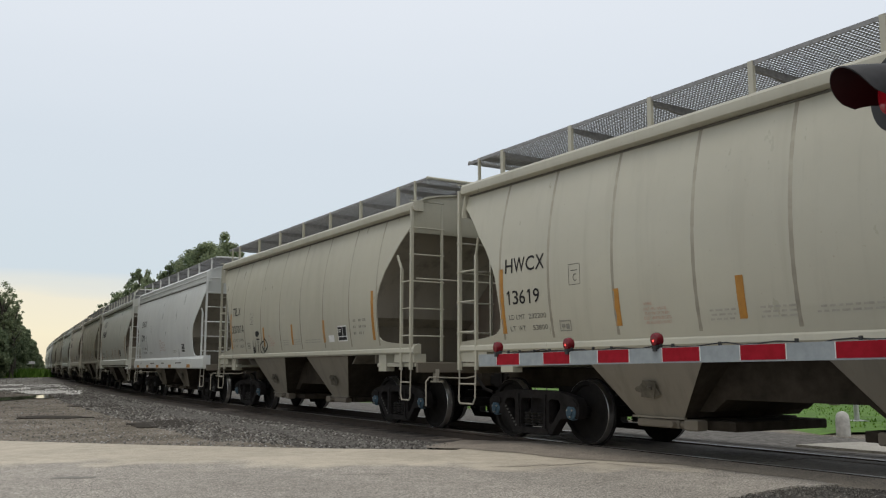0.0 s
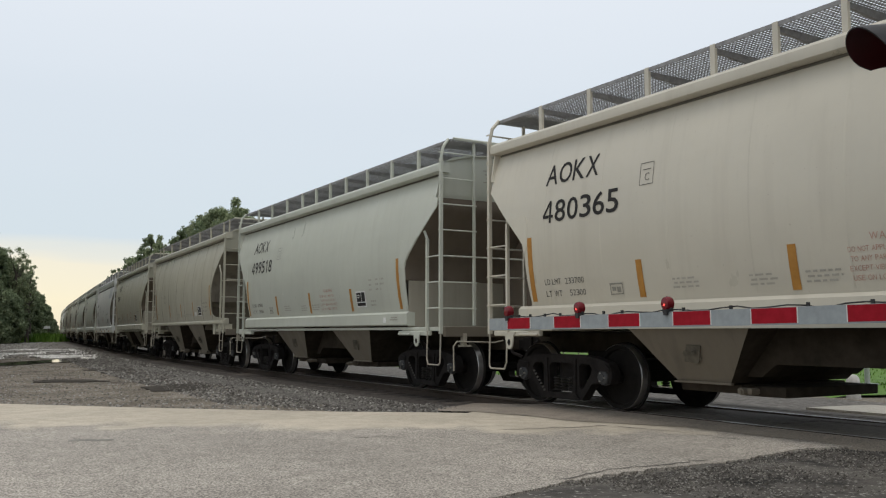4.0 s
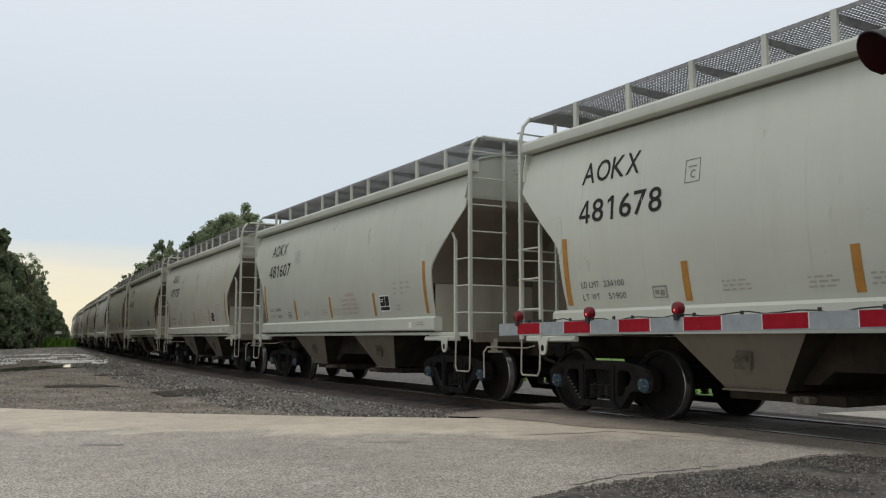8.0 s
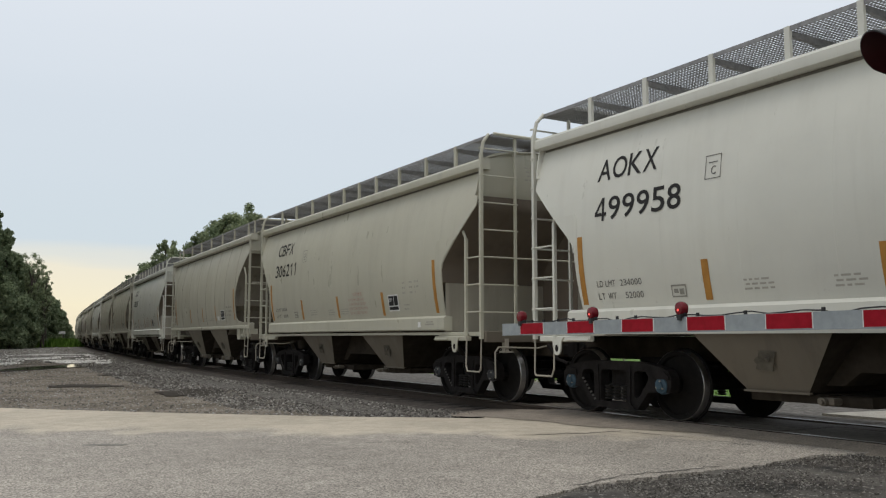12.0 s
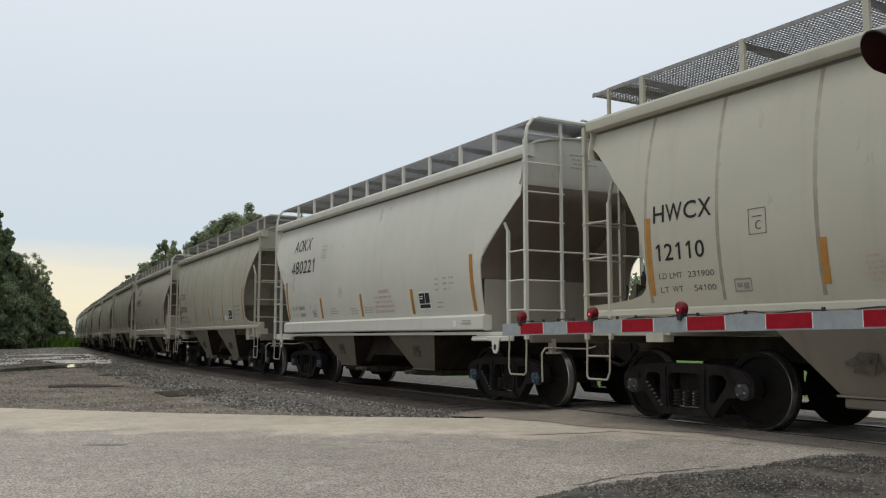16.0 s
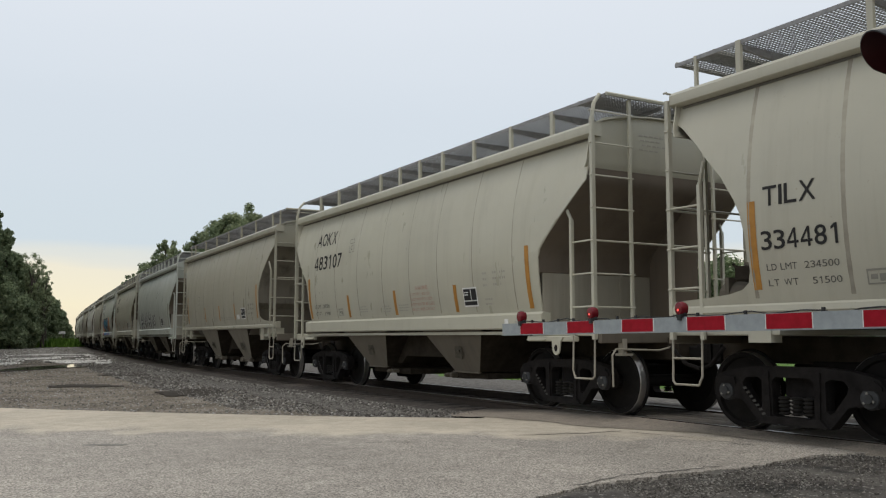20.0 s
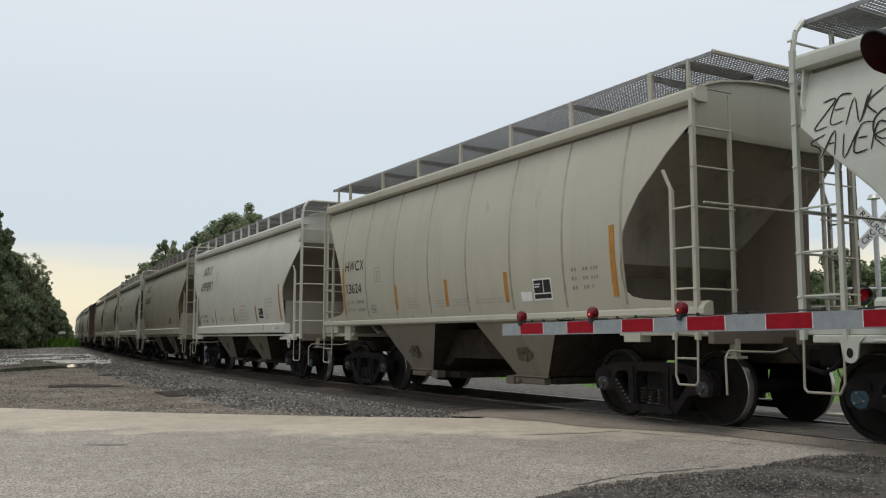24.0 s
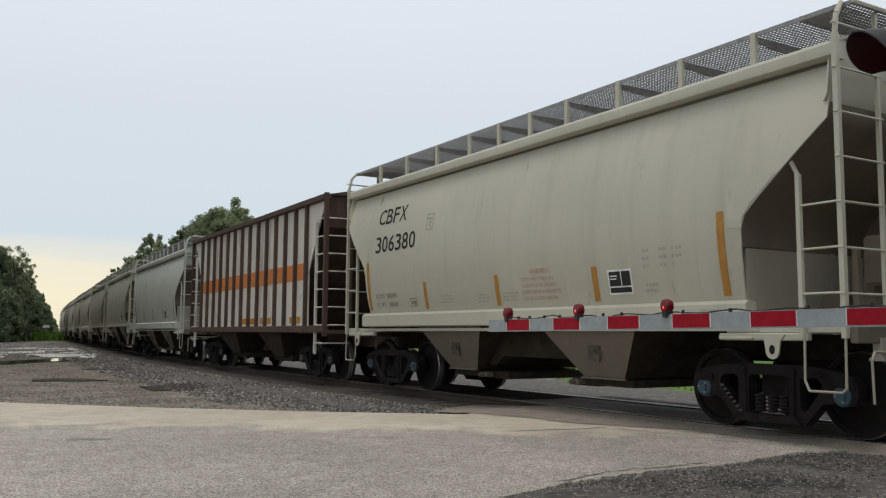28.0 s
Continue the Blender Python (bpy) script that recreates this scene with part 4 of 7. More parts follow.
def ribbed_car():
    """The old steel car with outside posts and an orange band."""
    host = thing("ribbed_hopper_car", "rusted brown and cream covered hopper car with an orange band", "train car")
    cream = PAINT["rust"]
    half = 5.95
    for sy in (1, -1):
        g = Geo()
        cut = [(-half, 4.10), (half, 4.10), (half - 0.35, 3.75), (half - 1.12, 2.5), (half - 1.12, 1.22), (-half + 1.12, 1.22), (-half + 1.12, 2.5), (-half + 0.35, 3.75)]
        g.prism(cut, 1.42 * sy, 1.45 * sy)
        side = part("side_panel", g, cream, host, "cream side plate streaked with rust")
        if sy > 0:
            for x0, x1 in ((-4.72, 4.72),):
                b = Geo().box(x0, x1, 1.45, 1.454, 2.32, 2.72)
                part("stripe", b, plain("orange_band", (0.50, 0.17, 0.045), 0.6), side, "faded orange band")
            for x0, x1 in ((-4.35, -3.6), (-2.2, -1.3), (-0.9, 0.6)):
                part("reflective_tape", Geo().box(x0, x1, 1.45, 1.455, 1.30, 1.46), M_YEL, side)
            for x in [-half + 1.20 + i * (2 * half - 2.40) / 13 for i in range(14)]:
                p = Geo().prism([(x - 0.055, 1.45), (x - 0.045, 1.53), (x + 0.045, 1.53), (x + 0.055, 1.45)], 1.22, 4.08, axis="z")
                part("post", p, M_BROWN, side)
        else:
            p = Geo()
            for x in [-half + 1.20 + i * (2 * half - 2.40) / 13 for i in range(14)]:
                p.box(x - 0.07, x + 0.07, -1.53, -1.45, 1.22, 4.08)
            part("side_posts", p, M_BROWN, side)
    part("top_chord", Geo().box(-half, half, 1.36, 1.55, 4.06, 4.20, bev=0.02).box(-half, half, -1.55, -1.36, 4.06, 4.20, bev=0.02), M_BROWN, host)
    part("roof", Geo().prism([(-1.5, 4.18), (1.5, 4.18), (0.7, 4.34), (-0.7, 4.34)], -half, half, axis="x"), M_BROWN, host)
    part("side_sill", Geo().box(-half, half, 1.38, 1.54, 1.08, 1.24, bev=0.01).box(-half, half, -1.54, -1.38, 1.08, 1.24, bev=0.01), M_BROWN, host)
    for sx in (1, -1):
        g = Geo().box(sx * (half - 0.12), sx * (half - 0.06), -1.42, 1.42, 3.45, 4.2)
        g.sheet([[(sx * (half - 0.1), 1.42, 3.46), (sx * (half - 0.1), -1.42, 3.46)], [(sx * 3.2, 1.42, 1.14), (sx * 3.2, -1.42, 1.14)]], 0.03, (-sx, 0, 0.2))
        part("end_wall", g, M_BROWN, host)
        for y in (1.48, 0.9, -1.48, -0.9):
            part("corner_post", Geo().box(sx * (half - 0.03), sx * (half + 0.05), y - 0.05, y + 0.05, 1.0, 4.22), M_BROWN, host)
        lad = part("ladder", Geo().box(sx * (half - 0.55), sx * (half - 0.50), 1.46, 1.52, 0.6, 3.6), cream, host)
        for i in range(8):
            z = 0.85 + 0.4 * i
            g = Geo().tube((sx * (half - 0.52), 1.5, z), (sx * half, 1.5, z), 0.016).tube((sx * (half + 0.03), 1.48, z), (sx * (half + 0.03), 0.9, z), 0.016)
            part("rung", g, cream, lad)
        g = Geo().box(sx * 4.2, sx * (half + 0.12), -1.46, 1.46, 1.06, 1.14).box(sx * 3.2, sx * 6.08, -0.28, 0.28, 0.76, 1.09)
        part("end_platform", g, M_BROWN, host)
        part("coupler", Geo().box(sx * 6.05, sx * 6.30, -0.09, 0.09, 0.78, 0.96, bev=0.02).box(sx * 6.26, sx * 6.50, -0.16, 0.13, 0.72, 1.02, bev=0.04), M_WHEEL, host)
        truck_parts(host, sx * TRUCK_AT, M_CAP)
    bm_ = bay_mesh(1.20).mesh("pocket", [M_GATE_SHADE, M_GATE_SHADE])
    for x in (1.92, -1.92):
        b = part("pocket", bm_, M_BROWN, host, at=pose(x, 0, 0))
        part("outlet_gate", Geo().box(-0.66, 0.66, -0.98, 0.98, 0.34, 0.485, bev=0.01), M_GATE_SHADE, b)
    part("centre_hood", Geo().box(-1.5, 1.5, -0.45, 0.45, 0.56, 1.2), M_BROWN, host)
    part("roof_walk", Geo().box(-half, half, -0.3, 0.3, 4.40, 4.44), M_GRATE, host)
    return host


# ---- the train: kind, mark, number, paint, tape colour; in the order in which the cars come by ----
A, B, C, D = "round", "angled", "flow", "ribbed"
TRAIN = [
    (B, "AOKX", "", "beige", 1),
    (A, "HWCX", "13619", "stone", 1), (A, "TILX", "337014", "stone", 1), (C, "SHQX", "2390", "white", 0), (B, "AOKX", "499840", "pale", 1), (A, "HWCX", "7549", "tan", 1),
    (B, "AOKX", "480365", "cream", 1), (B, "AOKX", "499518", "mint", 1), (A, "", "", "stone", 1), (B, "HWCX", "8498", "beige", 1), (C, "CAEX", "32681", "white", 0),
    (B, "AOKX", "481678", "mint", 1), (B, "AOKX", "481607", "mint", 1), (B, "AOKX", "497737", "grey", 1), (B, "CBFX", "306206", "beige", 1), (A, "TILX", "337242", "stone", 1),
    (B, "AOKX", "499958", "pale", 1), (B, "CBFX", "306211", "beige", 1), (A, "", "", "stone", 1), (B, "AOKX", "498839", "pale", 1), (A, "HWCX", "7492", "stone", 1),
    (A, "HWCX", "12110", "stone", 1), (B, "AOKX", "480221", "pale", 1), (A, "TILX", "337103", "stone", 1), (B, "AOKX", "499005", "cream", 1), (A, "TILX", "333315", "stone", 1),
    (A, "TILX", "334481", "stone", 1), (B, "AOKX", "483107", "beige", 1), (A, "", "", "tan", 1), (B, "", "", "green", 0), (B, "CBFX", "306162", "beige", 1),
    (B, "AOKX", "499283", "mint", 1), (A, "HWCX", "13624", "stone", 1), (B, "AOKX", "499891", "pale", 1), (B, "AOKX", "483063", "tan", 1), (B, "HWCX", "10222", "grey", 1),
    (B, "CBFX", "305253", "beige", 1), (B, "CBFX", "306380", "beige", 1), (D, "", "", "rust", 0), (B, "", "", "green", 0), (A, "", "", "stone", 1), (A, "", "", "tan", 1),
    (B, "", "", "beige", 1), (A, "", "", "stone", 1), (B, "", "", "grey", 1), (A, "", "", "dark", 1), (B, "", "", "beige", 0), (A, "", "", "stone", 1), (B, "", "", "grey", 0)]
M_REPAINT = plain("touched_up_grey_paint", (0.47, 0.49, 0.50), 0.5)
M_PLATE = plain("thin_black_stencil", (0.12, 0.115, 0.105), 0.7)
LENGTH = {A: 13.0, B: 12.9, C: 12.9, D: 12.9}
WORDS = {"beige": "beige", "cream": "pale cream", "mint": "pale grey-green", "stone": "stone beige", "tan": "dusty tan", "grey": "light grey", "pale": "pale grey", "white": "white", "green": "grey-green", "dark": "soot-darkened tan", "rust": "cream and rust"}
ENDS = {A: "rounded end cut-outs", B: "angled end cut-outs", C: "a deep white side sill"}
# slack in the couplers: how far single cars stand off the even spacing
SHIFT = {"13619": 0.05, "337014": 0.03, "2390": 0.08, "499840": 0.12, "7549": 0.09, "480365": -0.05, "499518": 0.03, "8498": -0.05, "32681": -0.1, "481678": -0.13, "481607": -0.10, "497737": -0.06, "306206": -0.09, "337242": -0.09,
         "499958": 0.33, "306211": 0.38, "498839": 0.32, "7492": 0.28, "12110": 0.16, "480221": 0.06, "499005": -0.02, "333315": 0.05, "334481": -0.04, "483107": -0.11, "306162": -0.07, "13624": -0.08,
         "499891": -0.05, "483063": -0.07}


def travelled(t):
    q = t / 14 - 1
    return 227.2356 + q * (230.0696 + q * (2.8906 + q * (0.3641 - 0.9528 * q)))


LAYOUT = {  # u from the far eave end, z, letter height, width of four letters and of one digit
    B: dict(mark=(1.49, 3.17, 0.30, 1.12), num=(1.49, 2.62, 0.315, 0.268), data=(1.46, 1.58, 0.082, 0.165, 0.36, 0.84), plate=(3.42, 2.90), card=(2.80, 1.56),
            tape=[(1.12, 1.52, 2.45), (3.32, 1.51, 1.98), (5.54, 1.51, 1.98), (7.83, 1.51, 1.97), (10.0, 1.51, 2.45)], box=(8.14, 1.585, 0.44, 0.32), block=[(3.90, 1.60, 0.40), (5.02, 1.58, 0.36), (5.72, 1.58, 0.42)],
            warn=(6.22, 1.57, 0.92, 0.052, 0.092), size=(8.80, 1.90, 0.68, 0.045, 0.095)),
    A: dict(mark=(1.39, 2.475, 0.215, 0.93), num=(1.39, 2.005, 0.205, 0.168), data=(1.43, 1.62, 0.07, 0.165, 0.38, 0.86), plate=(2.89, 2.19), card=(2.57, 1.58),
            tape=[(1.23, 1.59, 2.55), (3.83, 1.61, 2.08), (5.75, 1.61, 2.08), (7.60, 1.62, 2.09), (9.97, 1.61, 2.55)], box=(8.36, 1.62, 0.45, 0.32), block=[(5.20, 1.61, 0.36), (5.88, 1.61, 0.46), (6.55, 1.63, 0.92)],
            warn=(4.18, 1.61, 0.44, 0.034, 0.055), size=(9.14, 1.74, 0.58, 0.062, 0.125)),
    C: dict(mark=(1.68, 2.66, 0.24, 0.86), num=(1.68, 2.12, 0.24, 0.178), data=(1.73, 1.62, 0.075, 0.165, 0.38, 0.86), plate=(3.45, 2.35), card=None,
            tape=[], box=(8.60, 1.58, 0.47, 0.31), block=[(3.1, 1.60, 0.6), (7.2, 1.60, 0.6)], warn=(5.07, 1.68, 1.0, 0.055, 0.085), size=None),
}
BOLD = 0.008
KBEND = {A: 0.11, B: 0.125, C: 0.10}


def decal(name, quads, host, kind, material, label="", lift=0.005):
    """Flat marks that lie on the curved side: quads in (u, z) of the corners, or a letter mesh with its place."""
    g = Geo()
    for u0, u1, z0, z1 in quads:
        n = max(1, int((z1 - z0) / 0.2))
        for i in range(n):
            a, b = z0 + (z1 - z0) * i / n, z0 + (z1 - z0) * (i + 1) / n
            ya, yb = profile(a, KBEND[kind]) + lift, profile(b, KBEND[kind]) + lift
            g.add([(HALF - u0, ya, a), (HALF - u1, ya, a), (HALF - u1, yb, b), (HALF - u0, yb, b)], [(0, 1, 2, 3)])
    ob = part(name, g, material, host, label)
    if len(quads) > 1 and name != "plate_outline":
        ob["kind"] = "stuff"
    return ob


def lettered(text, host, kind, u, z, h, w, material, label="", bold=0.0, shear=0.0, lift=0.005):
    key = (text, round(h, 4), round(w, 4), bold, shear)
    src = TEXTS[key]
    m = src.copy()
    for v in m.vertices:
        a, b = v.co.x, v.co.y
        v.co = (HALF - (u + a), profile(z + b, KBEND[kind]) + lift, z + b)
    m.materials.clear()
    m.materials.append(material)
    return part("lettering", m, material, host, label)


# width of a letter of upright sans capitals, against its height
GLYPH = {"A": 0.95, "B": 0.86, "C": 0.92, "D": 0.88, "E": 0.80, "F": 0.74, "G": 0.95, "H": 0.84, "I": 0.20, "K": 0.92, "L": 0.72, "M": 1.0, "N": 0.86, "O": 1.0, "P": 0.82, "Q": 1.0, "R": 0.88, "S": 0.84, "T": 0.82, "U": 0.86,
         "V": 0.92, "W": 1.22, "X": 0.92, "Y": 0.90, "1": 0.36}
# the built-in "1" is a plain bar and the "4" nearly closed; here they have a flag and an open corner
GLYPHS = {("1", b): ([(1 - e, 0, 0), (1, 0, 0), (1, 1, 0), (1 - e, 1, 0), (0, 0.70, 0), (1 - e, 0.80, 0), (1 - e, 1, 0), (0, 0.83, 0)], [(0, 1, 2, 3), (4, 5, 6, 7)]) for b, e in ((0.0, 0.36), (BOLD, 0.45))}
for e in (0.0, BOLD):
    GLYPHS[("4", e)] = ([(0.60, 0, 0), (0.80, 0, 0), (0.80, 1, 0), (0.60, 1, 0), (0, 0.22, 0), (0.60, 0.22, 0), (0.60, 0.36, 0), (0, 0.36, 0), (0.80, 0.22, 0), (1, 0.22, 0), (1, 0.36, 0), (0.80, 0.36, 0), (0.21, 0.36, 0), (0.60, 0.78, 0)],
                        [(0, 1, 2, 3), (4, 5, 6, 7), (8, 9, 10, 11), (7, 12, 13, 3)])


def glyph_of(ch, bold):
    """Corners and faces of one letter, in a unit square."""
    if (ch, bold) not in GLYPHS:
        m = TEXTS[(ch, 1.0, 1.0, bold, 0.0)]
        GLYPHS[(ch, bold)] = [tuple(v.co) for v in m.vertices], [tuple(p.vertices) for p in m.polygons]
    return GLYPHS[(ch, bold)]


def stencilled(lines, host, kind, material, label="", bold=0.0, lift=0.005):
    """Painted words on the curved side: (text, u, z, height, width of the whole line); digits stand at an even pitch."""
    v, f = [], []
    for text, u, z, h, w in lines:
        cells, x = [], 0.0
        for ch in text:
            if ch == " ":
                x += 0.55
                continue
            if ch.isdigit():
                g = GLYPH.get(ch, 0.70)
                cells.append((ch, x + (0.12 if ch == "1" else 0.0), g))
                x += 0.82
            else:
                g = GLYPH.get(ch, 0.85)
                cells.append((ch, x, g))
                x += g + 0.11
        whole = x - 0.11
        for ch, at, g in cells:
            pts, faces = glyph_of(ch, bold)
            k = len(v)
            for a, b, _ in pts:
                zz = z + b * h
                v.append((HALF - u - (at + a * g) / whole * w, profile(zz, KBEND[kind]) + lift, zz))
            f += [tuple(i + k for i in q) for q in faces]
    m = bpy.data.meshes.new("lettering")
    m.from_pydata(v, [], f)
    m.materials.append(material)
    return part("lettering", m, material, host, label)


def wanted_texts():
    out = {("C", 0.1, 0.075, 0.0, 0.0)} | {(ch, 1.0, 1.0, 0.0, 0.0) for ch in "ABCDEFGHIKLMNOPRSTUVXY0123456789W"}
    for kind, mark, num, tint, tape in TRAIN:
        out |= {(ch, 1.0, 1.0, BOLD, 0.0) for ch in mark + num}
    return out | set(EXTRA_TEXTS)


EXTRA_TEXTS = [("FUNK", 0.12, 0.62, 0.0, 0.2), ("BoSW", 0.285, 1.0, 0.03, 0.12), ("BoSW", 0.37, 1.12, 0.075, 0.12),
               ("WOR", 0.26, 0.66, 0.02, 0.0), ("WOR", 0.33, 0.76, 0.06, 0.0), ("SeZone", 0.50, 1.42, 0.0, 0.25)]
WEIGHTS = {"306162": ("233200", "52800"), "481607": ("234400", "51600"), "10222": ("233700", "52300"), "481678": ("234100", "51900"), "480365": ("233700", "52300"), "499840": ("233100", "52900"), "499958": ("234000", "52000"),
           "483063": ("234200", "51800"), "12110": ("231900", "54100"), "334481": ("234500", "51500"), "13619": ("232200", "53800"), "337014": ("232800", "53200"), "483107": ("234100", "51900"), "499283": ("233700", "52300")}
WARNING = ["DO NOT APPLY VIBRATORS", "TO ANY PART OF CAR BODY", "EXCEPT VIBRATOR BRACKETS", "USE ON LOADED CAR ONLY"]
letter_meshes(sorted(wanted_texts()))


def dress(car, kind, mark, num, tint, tape):
    """Lettering, tape and stencils of one car, on the side that faces the crossing."""
    lay = LAYOUT[kind]
    if num:
        u, z, h, w = lay["mark"]
        u += 0.05 if kind == A and mark == "TILX" else 0.0
        u2, z2, h2, per = lay["num"]
        stencilled([(mark, u, z, h, w * (0.70 if mark == "TILX" else 1.0))], car, kind, M_INK, "black painted lettering", BOLD)
        stencilled([(num, u2, z2, h2, per * len(num) - 0.04)], car, kind, M_INK, "black painted number", BOLD)
    if kind == C and mark == "CAEX":
        decal("fresh_patch", [(1.62, 2.56, 2.60, 2.96)], car, kind, M_WHITE, "fresh white paint patch", 0.003)
        decal("fresh_patch", [(1.62, 2.82, 2.06, 2.42)], car, kind, M_WHITE, "fresh white paint patch", 0.003)
        decal("stencil_block", [(8.13 + 0.073 * i, 8.175 + 0.073 * i, 2.19 - 0.08 * r, 2.235 - 0.08 * r) for i in range(14) for r in range(2) if (i + 2 * r) % 6 != 3], car, kind, M_PLATE)
        decal("paint_patch", [(8.97, 10.6, 3.03, 3.68)], car, kind, M_REPAINT, "grey-blue touched-up paint patch", 0.003)
    if num:
        u, z, h, rise, w1, full = lay["data"]
        lines = [("LD LMT", u, z + rise, h, w1), ("LT", u, z, h, 0.36 * w1), ("WT", u + 0.52 * w1, z, h, 0.46 * w1)]
        if num in WEIGHTS:
            lines += [(WEIGHTS[num][0], u + full - 0.39, z + rise, h, 0.40), (WEIGHTS[num][1], u + full - 0.32, z, h, 0.335)]
        else:
            decal("stencil_block", [(u + full - 0.39 + i * 0.068, u + full - 0.345 + i * 0.068, z + rise, z + rise + h) for i in range(6)] +
                  [(u + full - 0.32 + i * 0.068, u + full - 0.275 + i * 0.068, z, z + h) for i in range(5)], car, kind, M_FAINT)
        stencilled(lines, car, kind, M_PLATE)["kind"] = "stuff"
        if lay["card"]:
            u, z = lay["card"]
            decal("card_holder", [(u, u + 0.24, z, z + 0.015), (u, u + 0.24, z + 0.13, z + 0.15), (u, u + 0.015, z, z + 0.15), (u + 0.225, u + 0.24, z, z + 0.15), (u + 0.04, u + 0.11, z + 0.05, z + 0.10),
                                  (u + 0.13, u + 0.20, z + 0.03, z + 0.10)], car, kind, M_FAINT, "", 0.006)
    u, z = lay["plate"]
    u -= 0.05 if kind == A and mark == "HWCX" else 0
    w, h, e = 0.235, 0.285, 0.009
    decal("plate_outline", [(u, u + w, z, z + e), (u, u + w, z + h - e, z + h), (u, u + e, z, z + h), (u + w - e, u + w, z, z + h), (u + 0.05, u + 0.185, z + 0.19, z + 0.202)], car, kind, M_PLATE)
    lettered("C", car, kind, u + 0.09, z + 0.05, 0.1, 0.075, M_PLATE)
    back = 0.15 if kind == A and (mark == "HWCX" or num in ("333315", "334481")) else 0.0
    for i, (u, z0, z1) in enumerate(lay["tape"]):
        u -= back if i in (1, 2, 3) else 0
        decal("reflective_tape", [(u, u + 0.105, z0, z1)], car, kind, M_YEL if tape else M_OLIVE)
    u, z, w, h = lay["box"]
    u -= back
    decal("consolidated_stencil", [(u, u + w, z, z + h)], car, kind, M_WHITE, "white framed stencil panel", 0.005)
    decal("stencil_block", [(u + 0.025, u + 0.54 * w, z + 0.34 * h, z + h - 0.025), (u + 0.58 * w, u + w - 0.025, z + 0.34 * h, z + h - 0.025), (u + 0.025, u + w - 0.025, z + 0.025, z + 0.28 * h)], car, kind, M_INK, "", 0.007)
    decal("stencil_line", [(u + 0.10 * w, u + 0.40 * w, z + 0.72 * h, z + 0.77 * h), (u + 0.10 * w, u + 0.36 * w, z + 0.60 * h, z + 0.65 * h)], car, kind, M_WHITE, "", 0.009)
    if kind == B:
        part("sill_label", Geo().box(HALF - 9.46, HALF - 9.36, 1.551, 1.556, 1.26, 1.36), M_WHITE, car, "white sill label")
        part("sill_plate", Geo().box(HALF - 9.95, HALF - 9.64, 1.551, 1.557, 1.30, 1.325).box(HALF - 9.93, HALF - 9.68, 1.551, 1.557, 1.345, 1.365), M_DIM, car)
    if kind == A:
        decal("small_placard", [(7.88, 8.16, 1.62, 1.76)], car, kind, M_WHITE)
    r = random.Random(len(num) * 7 + len(mark))

    def word_bars(u, z, w, h, rise, rows, step):
        """Small print: rows of short bars, a word each."""
        quads = []
        for i in range(rows):
            x = u + 0.05 * w * (i % 2)
            while x < u + w * (1 - 0.12 * ((i + rows) % 2)):
                q = step * r.uniform(0.6, 1.6)
                quads.append((x, min(x + q, u + w), z + rise * i, z + rise * i + h))
                x += q + 0.4 * step
        return quads
    for u, z, w in lay["block"]:
        decal("stencil_block", word_bars(u, z, w, 0.022, 0.05, 3 if w < 0.6 else 2, 0.07), car, kind, M_DIM)
    if lay["warn"] and num:
        u, z, w, h, rise = lay["warn"]
        w_len = {0: 0.86, 1: 0.92, 2: 1.0, 3: 0.95}
        lines = [(t, u + (0.02 if i % 2 else 0.0), z + rise * (3 - i), h, w * w_len[i]) for i, t in enumerate(WARNING)]
        lines.append(("WARNING", u + 0.26 * w if kind == B else u, z + rise * 4 + 0.01, h * 1.4 if kind == B else h, w * (0.52 if kind == B else 0.34)))
        stencilled(lines, car, kind, M_RED, "faded red warning stencil")["kind"] = "stuff"
    if lay["size"]:
        u, z, w, h, rise = lay["size"]
        h *= 0.78
        quads = []
        for i in range(3):
            quads += [(u + e, u + e + f, z + rise * i, z + rise * i + h) for e, f in ((0.0, 0.05), (0.07, 0.04), (0.26 * w / 0.6, 0.04), (0.26 * w / 0.6 + 0.06, 0.05), (0.44 * w / 0.6, 0.03), (0.5 * w / 0.6, 0.03), (0.5 * w / 0.6 + 0.05, 0.035))[:7 - 2 * (i == 0)]]
        decal("stencil_block", quads + (word_bars(u, 1.60, 0.22, 0.03, 0.075, 2, 0.045) if kind == B else []), car, kind, M_FAINT if kind == A else M_DIM)
    else:
        for u in (0.6, 2.6, 4.5, 6.6, 9.4):
            part("reflective_tape", Geo().box(HALF - u - 0.45, HALF - u, 1.566, 1.571, 1.09, 1.19), M_YEL, car)
        for u, w in ((1.4, 0.12), (3.4, 0.7), (5.4, 0.5), (7.7, 0.9)):
            part("sill_stencil", Geo().box(HALF - u - w, HALF - u, 1.567, 1.572, 1.225, 1.265), M_PLATE, car)


